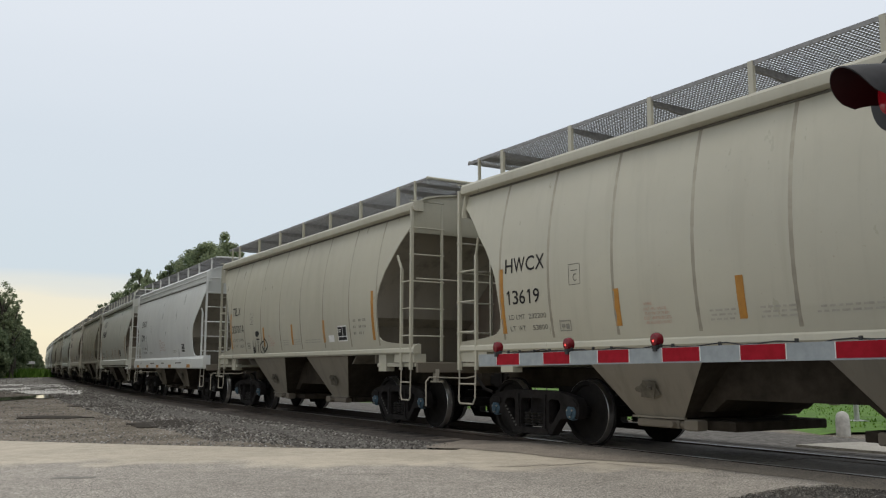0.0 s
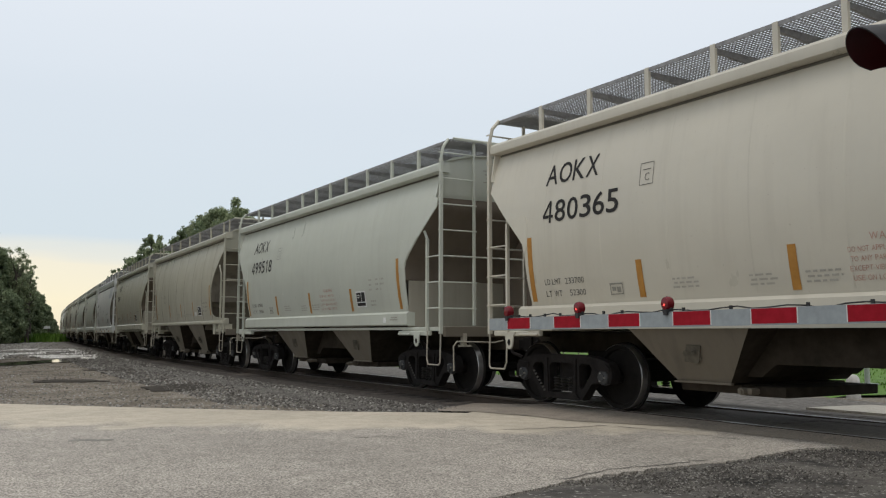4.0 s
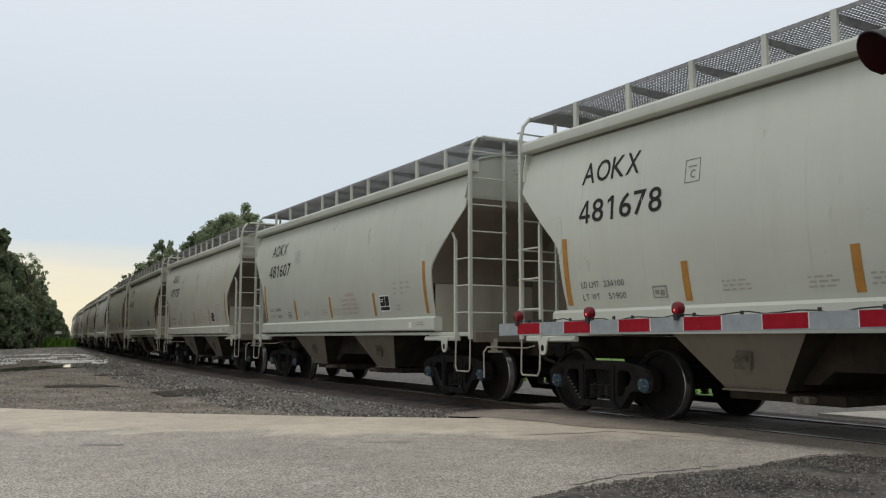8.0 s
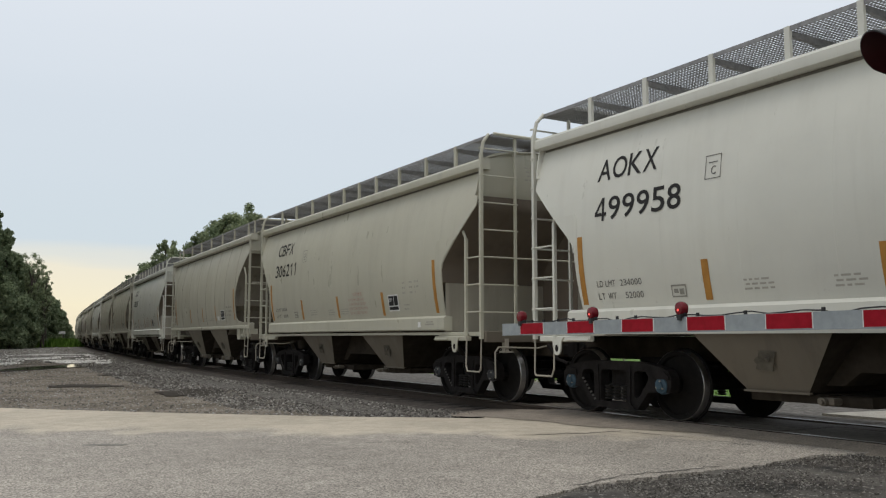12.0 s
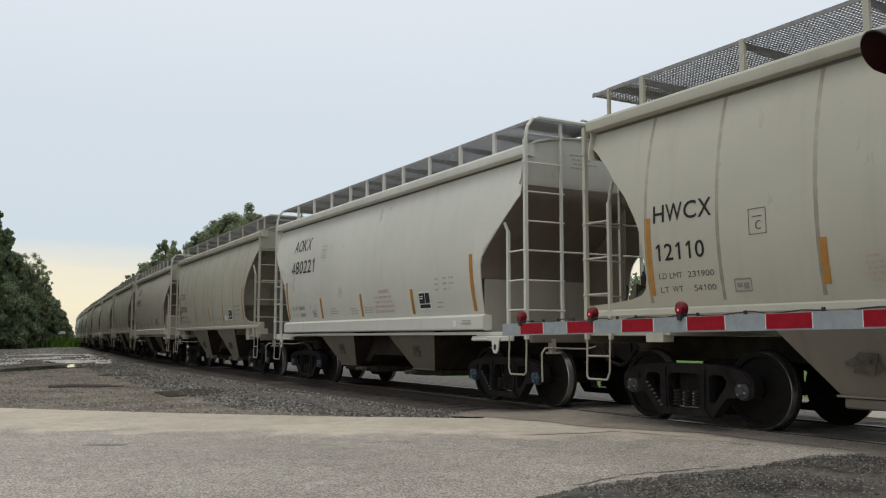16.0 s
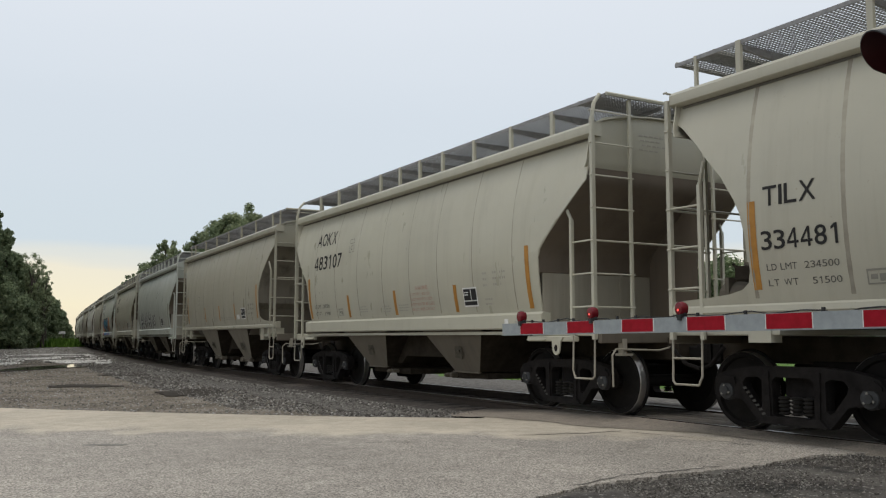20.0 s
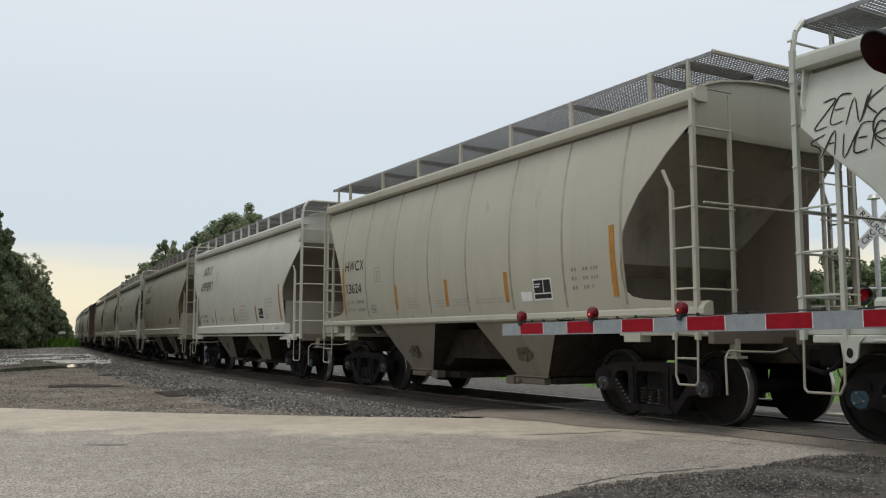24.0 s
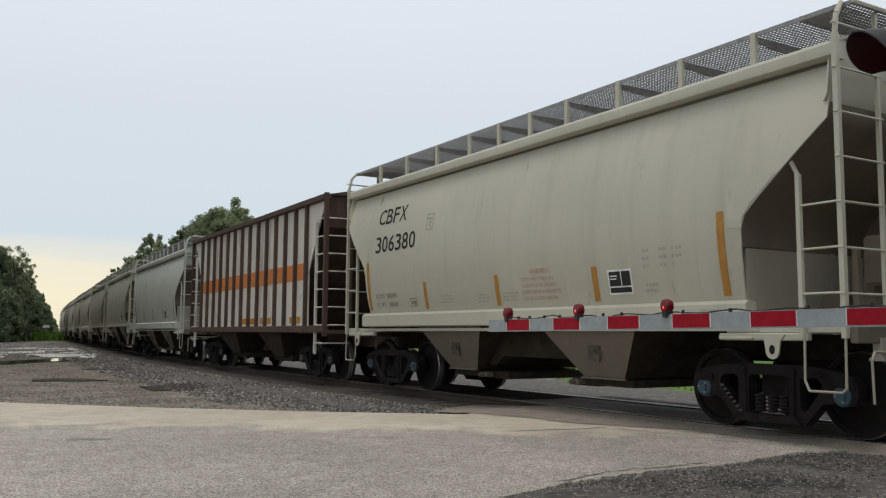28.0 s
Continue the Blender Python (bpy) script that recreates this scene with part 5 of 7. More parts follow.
DIRTY_SEAMS = {"483107", "483063"}
BLUE_CAPS = {"13619", "337014", "481678", "481607", "337242", "480221", "499005", "499891", "306380", "306162", "497737", "499283", "499958"}
PATTERN = {k: hopper_car(k) for k in (A, B, C)}
PATTERN[D] = ribbed_car()
CARS = []
place = -13.0
used = set()
for kind, mark, num, tint, tape in TRAIN:
    if kind in used:
        car = copy_thing(PATTERN[kind], pose(0, 0, 0))
    else:
        car = PATTERN[kind]
        used.add(kind)
    CARS.append((car, kind, place + SHIFT.get(num, 0.0), (kind, mark, num, tint, tape)))
    place += LENGTH[kind]
for car, kind, u, row in CARS:
    own = PAINT[row[3]]
    if kind != D:
        for o in car.children_recursive:
            for sl in o.material_slots:
                if sl.material == PAINT["beige"]:
                    sl.link = "OBJECT"
                    sl.material = M_SEAM if row[2] in DIRTY_SEAMS and o.name.startswith("seam") else own
                elif sl.material == M_BLUE and row[2] not in BLUE_CAPS:
                    sl.link = "OBJECT"
                    sl.material = M_CAP
# these cars carry their hand brake on the other end
for car, kind, u, row in CARS:
    if row[2] in ("497737", "306206", "499283", "306380"):
        for o in car.children:
            if o.name.split(".")[0] == "hand_brake":
                o.matrix_basis = Matrix.Diagonal((-1, 1, 1, 1)) @ Matrix.Translation((0, -0.25, 0))
for car, kind, u, row in CARS:
    if kind != D:
        dress(car, *row)
        what = WORDS[row[3]] + " covered hopper car with " + ENDS[kind]
        tagged(car, what, "train car", "hopper cars of the freight train")


# ---- spray paint ----
M_SKYBLUE = mat("turquoise_spray_paint", [(0.3, (0.045, 0.26, 0.42)), (0.7, (0.09, 0.37, 0.56))], scale=3, rough=0.5)
M_ORANGE = mat("orange_spray_paint", [(0.3, (0.60, 0.15, 0.025)), (0.7, (0.70, 0.24, 0.06))], scale=3, rough=0.5)
M_PEACH = plain("peach_spray_paint", (0.68, 0.48, 0.28), 0.5)
M_DEEP = mat("blue_spray_paint", [(0.35, (0.04, 0.12, 0.38)), (0.6, (0.12, 0.27, 0.55))], scale=9, rough=0.5)


def cloud(car, kind, u, z, ru, rz, seed, material, lift):
    """A spiky sprayed patch on the curved side."""
    g = Geo()
    n = 40
    ring = []
    for i in range(n):
        a = 2 * math.pi * i / n
        q = 0.78 + 0.34 * noise.noise((math.cos(a) * 2.2 + seed, math.sin(a) * 2.2, seed * 3.1)) + (0.10 if i % 3 == 0 else 0)
        ring.append((u + ru * q * math.cos(a), z + rz * q * math.sin(a)))
    for k in (1.0, 0.66, 0.33, 0.0):
        for p, q in ring:
            zz = max(1.44, z + (q - z) * k)
            g.v.append((HALF - (u + (p - u) * k), profile(zz, KBEND[kind]) + lift, zz))
    for k in range(3):
        for i in range(n):
            j = (i + 1) % n
            g.f.append((k * n + i, k * n + j, k * n + n + j, k * n + n + i))
    g.s = [0] * len(g.f)
    return part("spray_paint", g, material, car, "sprayed graffiti")


def brush(car, kind, strokes, grow, material, lift, label):
    """Fat sprayed strokes with round ends on the curved side: (width, points in u and z)."""
    g = Geo()
    for k, (w, pts) in enumerate(strokes):
        r = w / 2 + grow
        fine = []
        for i in range(len(pts) - 1):
            p0, p1, p2, p3 = (pts[max(0, min(len(pts) - 1, i + e))] for e in (-1, 0, 1, 2))
            for j in range(4):
                q = j / 4
                fine.append(tuple(0.5 * (2 * b + (c - a) * q + (2 * a - 5 * b + 4 * c - d) * q * q + (3 * b - a - 3 * c + d) * q ** 3) for a, b, c, d in zip(p0, p1, p2, p3)))
        fine.append(pts[-1])
        n = len(fine)
        edge = []
        for i in range(n):
            a, b = fine[max(0, i - 1)], fine[min(n - 1, i + 1)]
            d = math.hypot(b[0] - a[0], b[1] - a[1]) + 1e-6
            t = i / (n - 1)
            e = r * (0.35 + 0.65 * min(1, 9 * t + 0.2, 9 * (1 - t) + 0.2)) * (1.0 + 0.18 * math.sin(5 * t + k))
            edge.append((-(b[1] - a[1]) / d * e, (b[0] - a[0]) / d * e))
        out = []
        for c in (1, 0.33, -0.33, -1):
            out += [(p[0] + o[0] * c, p[1] + o[1] * c) for p, o in zip(fine, edge)]
        g.add([(HALF - u, profile(max(1.44, z), KBEND[kind]) + lift + 0.0004 * k, max(1.44, z)) for u, z in out], [(c * n + i, c * n + i + 1, c * n + n + i + 1, c * n + n + i) for c in range(3) for i in range(n - 1)])
    ob = part("spray_paint", g, material, car, label)
    ob["kind"] = "stuff"
    return ob


def filled(car, kind, ring, material, lift, label):
    """A flat painted shape that follows the curve of the side: the ring of (u, z) is cut into level strips."""
    g = Geo()
    levels = sorted({z for u, z in ring} | {1.44 + 0.05 * i for i in range(26)})
    edges = list(zip(ring, ring[1:] + ring[:1]))
    for lo, hi in zip(levels, levels[1:]):
        if hi - lo < 1e-4 or lo < 1.439:
            continue
        cut = []
        for (ua, za), (ub, zb) in edges:
            if min(za, zb) <= lo + 1e-6 and max(za, zb) >= hi - 1e-6:
                at = lambda z: ua + (ub - ua) * (z - za) / (zb - za)
                cut.append((at((lo + hi) / 2), at(lo), at(hi)))
        cut.sort()
        ya, yb = profile(lo, KBEND[kind]) + lift, profile(hi, KBEND[kind]) + lift
        for a, b in zip(cut[::2], cut[1::2]):
            g.add([(HALF - a[1], ya, lo), (HALF - b[1], ya, lo), (HALF - b[2], yb, hi), (HALF - a[2], yb, hi)], [(0, 1, 2, 3)])
    return part("spray_paint", g, material, car, label)


def edged(car, kind, line, width, material, lift, label):
    """A sprayed line of even width with overrun corners along (u, z) points."""
    g = Geo()
    for k, (p, q) in enumerate(zip(line, line[1:])):
        d = Vector((q[0] - p[0], q[1] - p[1]))
        n = max(1, int(d.length / 0.12))
        d.normalize()
        a, b = Vector(p) - d * 0.35 * width, Vector(q) + d * 0.35 * width
        o = Vector((-d.y, d.x)) * width / 2
        pts = []
        for i in range(n + 1):
            c = a.lerp(b, i / n)
            for e in (1, -1):
                u, z = c.x + o.x * e, max(1.435, c.y + o.y * e)
                pts.append((HALF - u, profile(z, KBEND[kind]) + lift + 0.00004 * k, z))
        g.add(pts, [(2 * i, 2 * i + 1, 2 * i + 3, 2 * i + 2) for i in range(n)])
    ob = part("spray_paint", g, material, car, label)
    ob["kind"] = "stuff"
    return ob


PEN = {"Z": ["05 15 01 11"], "E": ["15 05 01 11", "03 83"], "N": ["01 05 11 15"], "K": ["01 05", "15 03 11"], "S": ["15 04 83 12 01"], "A": ["01 55 11", "23 83"], "V": ["05 51 15"], "R": ["01 05 14 03 11"],
       "W": ["05 21 53 81 15"], "T": ["05 15", "55 51"], "G": ["15 04 02 11 83 53"], "D": ["01 05 13 01"]}


def pen_tag(car, kind, text, u, z, w, h, thick, slant=0.25):
    """Letters of a tag drawn in single strokes with a marker: a digit pair is across (0, 2, 5, 8 or 1 for the full width) and up (1 to 5)."""
    strokes = []
    for k, ch in enumerate(text):
        for line in PEN[ch]:
            pts = []
            for p in line.split():
                px = {"0": 0.0, "2": 0.25, "5": 0.5, "8": 0.75, "1": 1.0}[p[0]]
                pz = (int(p[1]) - 1) / 4
                pts.append((u + (k + 0.82 * px) * w + slant * pz * h, z + pz * h + 0.03 * math.sin(k * 2.3)))
            strokes.append((thick, pts))
    return brush(car, kind, strokes, 0.0, M_INK, 0.006, "marker graffiti tag")


def sill_paint(car, u0, u1, material):
    return part("spray_paint", Geo().box(HALF - u1, HALF - u0, 1.552, 1.556, 1.24, 1.41), material, car, "sprayed graffiti")


# sprayed letters: edges in metres along and up the side, their black inner lines and orange counters
WILD_F = [(2.75, 2.45), (2.94, 2.24), (3.35, 2.25), (3.59, 2.41), (3.53, 2.07), (3.08, 2.03), (2.95, 1.87), (3.51, 1.92), (3.44, 1.73), (3.05, 1.72), (3.04, 1.54), (2.94, 1.41), (2.13, 1.37), (2.51, 1.54), (2.72, 1.82)]
WILD_U = [(3.59, 2.16), (3.71, 2.33), (3.97, 2.42), (4.23, 2.36), (4.44, 2.40), (4.49, 2.17), (4.42, 1.94), (4.42, 1.69), (4.50, 1.49), (4.40, 1.37), (3.46, 1.36), (3.63, 1.68), (3.95, 2.07), (3.92, 2.13), (3.62, 2.03)]
WILD_N = [(4.49, 2.13), (4.77, 2.14), (5.22, 2.43), (5.27, 2.11), (5.36, 1.84), (5.52, 1.65), (5.46, 1.93), (5.45, 2.19), (5.56, 2.37), (5.83, 2.40), (5.80, 2.15), (5.66, 1.99), (5.69, 1.77), (5.86, 1.71), (5.96, 1.54), (5.89, 1.37), (5.27, 1.36), (5.17, 1.61), (5.07, 1.78), (4.97, 1.97), (4.81, 2.04), (4.81, 1.88), (4.69, 1.68), (4.59, 1.49), (4.53, 1.51), (4.48, 1.85)]
WILD_K = [(5.89, 2.07), (6.17, 2.37), (6.43, 2.52), (6.35, 2.30), (6.59, 2.30), (6.40, 2.10), (6.58, 1.90), (6.30, 1.87), (6.23, 1.71), (6.13, 1.37), (5.92, 1.37), (5.99, 1.54), (5.89, 1.71), (5.79, 1.81), (5.91, 1.94)]
WILD_TAIL = [(7.37, 1.99), (7.25, 1.99), (7.13, 1.89), (7.09, 1.73), (7.16, 1.52), (7.35, 1.38), (7.52, 1.37), (7.31, 1.55), (7.23, 1.72), (7.25, 1.83), (7.36, 1.89)]
WILD_LINES = [[(4.37, 2.50), (4.19, 2.20), (4.07, 1.86), (3.75, 1.52)], [(3.36, 2.22), (3.26, 1.98)], [(5.89, 2.34), (5.89, 2.07)], [(6.25, 1.87), (6.05, 1.80), (5.93, 1.62)], [(4.97, 1.97), (5.13, 1.65), (5.13, 1.41)]]
WILD_COUNTERS = [[(3.04, 1.70), (3.46, 1.71), (3.39, 1.45), (3.03, 1.44)], [(4.45, 1.85), (4.75, 1.85), (4.61, 1.55), (4.54, 1.52)], [(5.68, 2.03), (5.76, 1.95), (5.85, 1.87), (5.78, 1.78), (5.68, 1.86)], [(6.25, 1.82), (6.34, 1.67), (6.48, 1.48), (6.45, 1.36), (6.14, 1.37)], [(3.94, 1.54), (4.03, 1.63), (4.13, 1.57), (4.07, 1.46), (3.96, 1.46)]]
WILD_LEG = [(0.20, [(6.5, 1.84), (6.68, 1.67), (6.92, 1.47), (7.09, 1.39)])]

for car, kind, u, row in CARS:
    if row[2] == "499283":
        cloud(car, kind, 2.10, 1.98, 0.56, 0.56, 1, M_PEACH, 0.006)
        cloud(car, kind, 2.10, 1.94, 0.50, 0.50, 2, M_ORANGE, 0.008)
        cloud(car, kind, 7.35, 1.98, 1.02, 0.66, 3, M_PEACH, 0.006)
        cloud(car, kind, 7.30, 1.92, 0.94, 0.60, 4, M_ORANGE, 0.008)
        letters = (WILD_F, WILD_U, WILD_N, WILD_K, WILD_TAIL)
        for letter in letters:
            edged(car, kind, letter + letter[:1], 0.165, M_PEACH, 0.010, "peach outline of graffiti")
        brush(car, kind, WILD_LEG, 0.0, M_INK, 0.013, "black outline of graffiti")
        for j, letter in enumerate(letters):
            edged(car, kind, letter + letter[:1], 0.125, M_INK, 0.014 + 0.003 * j, "black outline of graffiti")
            filled(car, kind, letter, M_SKYBLUE, 0.0155 + 0.003 * j, "turquoise graffiti letter")
        for line in WILD_LINES:
            edged(car, kind, line, 0.07, M_INK, 0.0295, "black outline of graffiti")
        for ring in WILD_COUNTERS:
            edged(car, kind, ring + ring[:1], 0.06, M_INK, 0.030, "black outline of graffiti")
            filled(car, kind, ring, M_ORANGE, 0.032, "orange graffiti filling")
        lettered("BoSW", car, kind, 6.60, 2.04, 0.37, 1.12, M_INK, "black graffiti outline", 0.075, 0.12, 0.042)
        lettered("BoSW", car, kind, 6.66, 2.085, 0.285, 1.0, M_WHITE, "white graffiti letters", 0.03, 0.12, 0.045)
        lettered("WOR", car, kind, 1.84, 1.92, 0.33, 0.76, M_INK, "black graffiti outline", 0.06, 0.0, 0.022)
        lettered("WOR", car, kind, 1.89, 1.955, 0.26, 0.66, M_WHITE, "white graffiti letters", 0.02, 0.0, 0.025)
        lettered("FUNK", car, kind, 8.62, 1.50, 0.12, 0.62, M_INK, "black graffiti tag", 0.0, 0.2, 0.006)
        sill_paint(car, 1.5, 2.0, M_ORANGE)
        sill_paint(car, 2.0, 5.9, M_DEEP)
        sill_paint(car, 5.9, 6.3, M_ORANGE)
        sill_paint(car, 6.3, 7.7, M_DEEP)
        pen_tag(car, kind, "ZENK", 0.24, 3.20, 0.18, 0.27, 0.016)
        pen_tag(car, kind, "SAVER", 0.16, 2.86, 0.18, 0.26, 0.016)
        brush(car, kind, [(0.016, [(1.02 + 0.13 * math.cos(0.9 * i), 3.10 + 0.15 * math.sin(0.9 * i)) for i in range(8)])], 0.0, M_INK, 0.006, "marker graffiti tag")
    elif row[2] == "306162":
        lettered("SeZone", car, kind, 8.50, 1.56, 0.50, 1.42, M_WHITE, "white sprayed tag", 0.0, 0.25, 0.008)
    elif row[2] == "337014":
        pen_tag(car, kind, "WTGD", 2.95, 1.45, 0.29, 0.33, 0.038)
        brush(car, kind, [(0.13, [(3.27, 1.93), (3.55, 1.95)])], 0.0, M_INK, 0.006, "black sprayed blot")
    elif row[2] == "" and kind == B and row[3] == "green" and u < 380:
        r = random.Random(9)
        strokes = []
        for k in range(8):
            a = 1.9 + 0.62 * k
            strokes.append((0.15, [(a + r.uniform(-0.1, 0.1), 1.50), (a + r.uniform(0.0, 0.15), 1.88), (a + r.uniform(0.05, 0.25), 2.22 - 0.04 * (k > 5) * k)]))
            if k % 2 == 0:
                strokes.append((0.11, [(a + 0.1, 2.05 - 0.25 * (k % 4 == 0)), (a + 0.62, 1.66 + 0.2 * (k % 4 == 0))]))
        brush(car, kind, strokes, 0.07, M_INK, 0.008, "black outline of graffiti")
        brush(car, kind, strokes, 0.0, M_WHITE, 0.012, "white graffiti letters")


def motions():
    """The train rolls past at a steady pace, every car on the bend of the track."""
    times = [0.0, 1.0, 2.0, 3.0, 4.0, 5.0, 6.0, 7.0, 8.0, 9.0, 10.0, 11.0, 12.0, 13.0, 14.0, 15.0, 16.0, 17.0, 18.0, 19.0, 20.0, 21.0, 22.0, 23.0, 24.0, 25.0, 26.0, 27.0, 28.0]
    for car, kind, u, row in CARS:
        rows = []
        for t in times:
            s = u - travelled(t) - HALF
            a, b = station(s + TRUCK_AT), station(s - TRUCK_AT)
            c, d = (a + b) / 2, (a - b).normalized()
            rows.append((t, Matrix.Translation(c) @ Matrix(((d.x, -d.y, 0, 0), (d.y, d.x, 0, 0), (0, 0, 1, 0), (0, 0, 0, 1))) @ pose(0, 0, 0, 0.38, 0, 0)))
        walk(car, rows)
        # the wheels turn while the car is close enough for it to be seen
        near = [i for i in range(0, 841) if -16 < u - travelled(i / 30) - HALF < 34]
        if len(near) < 3:
            continue
        for ws in [o for o in car.children if o.name.split(".")[0] == "wheelset"]:
            x = ws.matrix_basis.translation.x
            zero = travelled(near[0] / 30)
            turns = [(0.0, 0.0)] if near[0] > 0 else []
            turns += [(i / 30, -math.degrees((travelled(i / 30) - zero) / WHEEL_R)) for i in near]
            if near[-1] < 840:
                turns.append((28.0, turns[-1][1]))
            walk(ws, [(t, pose(x, 0, WHEEL_R, 0, a, 0)) for t, a in turns])


# ---- ground, road, track ----
M_GROUND = mat("packed_dirt_and_gravel", [(0.30, (0.075, 0.062, 0.048)), (0.5, (0.142, 0.122, 0.096)), (0.7, (0.229, 0.202, 0.166))], scale=0.7, rough=0.97, bump=0.8, bump_scale=14, spec=0.1,
               fleck=(0.34, 0.325, 0.295), fleck_scale=17, fleck_at=(0.56, 0.68), detail=10)
M_ROAD = grained("worn_pale_asphalt", (0.306, 0.280, 0.244), sand=(0.46, 0.410, 0.330), grain=62, contrast=(0.42, 1.58), edge=(0.14, -10.35))
M_APRON = grained("dark_worn_crossing_asphalt", (0.235, 0.204, 0.168), grain=60, contrast=(0.72, 1.28))
M_PAVE = grained("pale_concrete_road", (0.33, 0.313, 0.275), grain=40, contrast=(0.8, 1.2))
# bed colour: oil stains plus the train's shadow painted in
M_BED = mat("oiled_and_shaded_trackbed", [(0.3, (0.022, 0.018, 0.015)), (0.5, (0.05, 0.042, 0.036)), (0.72, (0.10, 0.088, 0.076))], scale=9, rough=0.95, bump=1.0, bump_scale=22, detail=3)
M_BALLAST = mat("crushed_grey_ballast", [(0.3, (0.054, 0.050, 0.044)), (0.5, (0.109, 0.100, 0.089)), (0.72, (0.203, 0.194, 0.178))], scale=9, rough=0.95, bump=1.0, bump_scale=22, detail=3)
M_RAIL = plain("worn_rail_steel", (0.33, 0.31, 0.29), 0.4, 0.8)
M_RAILSIDE = plain("brown_rail_web", (0.045, 0.034, 0.027), 0.9)
M_TIE = mat("weathered_tie_wood", [(0.3, (0.06, 0.05, 0.042)), (0.7, (0.13, 0.11, 0.095))], scale=3, rough=0.9, stretch=(1, 8, 1), vary=0.2)
M_GRASS = mat("bright_verge_grass", [(0.3, (0.053, 0.114, 0.014)), (0.7, (0.110, 0.214, 0.029))], scale=3, rough=0.9, bump=0.6, bump_scale=30)

gx = np.concatenate([np.linspace(-2500, -90, 12), np.arange(-80, 60, 2.0), np.linspace(70, 2500, 12)])
gy = np.concatenate([np.linspace(-1500, -30, 8), np.arange(-20, 130, 2.0), np.linspace(140, 4200, 16)])
g = Geo()
for yy in gy:
    for xx in gx:
        g.v.append((xx, yy, -0.22 + 0.008 * noise.noise((xx * 0.07, yy * 0.07, 0)) * (1 if abs(xx) < 100 and abs(yy) < 150 else 0)))
nx = len(gx)
for j in range(len(gy) - 1):
    for i in range(nx - 1):
        g.f.append((j * nx + i, j * nx + i + 1, (j + 1) * nx + i + 1, (j + 1) * nx + i))
g.s = [0] * len(g.f)
g.smooth = True
tagged(part("ground", g, M_GROUND), "packed dirt and gravel beside the railway", "ground", kind="structure")


def flat_strip(name, outline, z, material, depth=0.05):
    g = Geo().prism(outline, z - depth, z, axis="z")
    return part(name, g, material)


def broken_edge(pts):
    """A crumbled asphalt edge: the line between the points, bitten by small uneven steps."""
    r = random.Random(12)
    out = [pts[0]]
    for (xa, ya), (xb, yb) in zip(pts, pts[1:]):
        n = max(2, int(math.hypot(xb - xa, yb - ya) / 0.06))
        for i in range(1, n + 1):
            q = i / n
            out.append((xa + (xb - xa) * q + r.gauss(0, 0.012), ya + (yb - ya) * q + r.gauss(0, 0.028)))
    return out


near_rail = [tuple(station(q, b).xy) for q, b in ((0.3, 1.95), (-0.1, 1.5), (-0.7, 1.2), (-1.6, 0.85), (-2.5, 0.80), (-4.0, 0.80), (-5.2, 0.80))]
road = flat_strip("road", [(-60, 21.0), (-30, 18.0), (-7.6, 15.1), (-4.3, 13.95), (-1.55, 13.2), (-0.2, 12.98), (0.48, 12.84)] + near_rail + broken_edge([(4.2, 8.98), (3.62, 8.82), (3.21, 8.48), (2.56, 7.97), (2.04, 7.72), (1.6, 7.5), (1.21, 7.17), (0.86, 6.87)]) + [
                           (0.2, 6.2), (0.0, 5.5), (0.5, 3.0), (-60, 3)], -0.07, M_ROAD, 0.15)
tagged(road, "pale worn asphalt road leading over the tracks", "road", kind="structure")
g = Geo()
steps = np.arange(-12.0, 2.65, 0.2)
for q in steps:
    wide = float(np.interp(q, [-12, -5, -3, -2.5, -1.4, -0.7, -0.1, 0.4, 1.0, 2.6], [1.1, 1.1, 1.15, 1.5, 1.9, 1.95, 2.1, 2.35, 2.2, 1.5])) + 0.10 * noise.noise((q * 1.4, 0, 5))
    low = float(np.interp(q, [-12, -5.5, -5.0, 0.2, 0.6, 1.2, 2.6], [-0.13, -0.13, -0.064, -0.064, -0.085, -0.14, -0.18]))
    high = float(np.interp(q, [0.0, 0.8, 2.6], [-0.01, -0.07, -0.17]))
    for k in range(4):
        f = k / 3
        g.v.append(tuple(station(q, 0.795 + (wide - 0.795) * f, high + (low - high) * f ** 0.7 + 0.004 * noise.noise((q * 2, f * 3, 1)))))
for j in range(len(steps) - 1):
    for i in range(3):
        g.f.append((j * 4 + i, j * 4 + i + 1, j * 4 + i + 5, j * 4 + i + 4))
g.s = [0] * len(g.f)
g.smooth = True
tagged(part("crossing_ramp", g, M_APRON), "dark worn asphalt ramp up to the near rail", "road", kind="structure")
far_side = [tuple(station(q, -3.2).xy) for q in (-1.5, -5, -9, -14)] + [tuple(station(q, -4.5).xy) for q in (-14, -9, -5, -1.8)]
tagged(flat_strip("pavement", far_side, -0.15, M_PAVE, 0.15), "pale concrete apron beyond the crossing", "pavement", kind="structure")

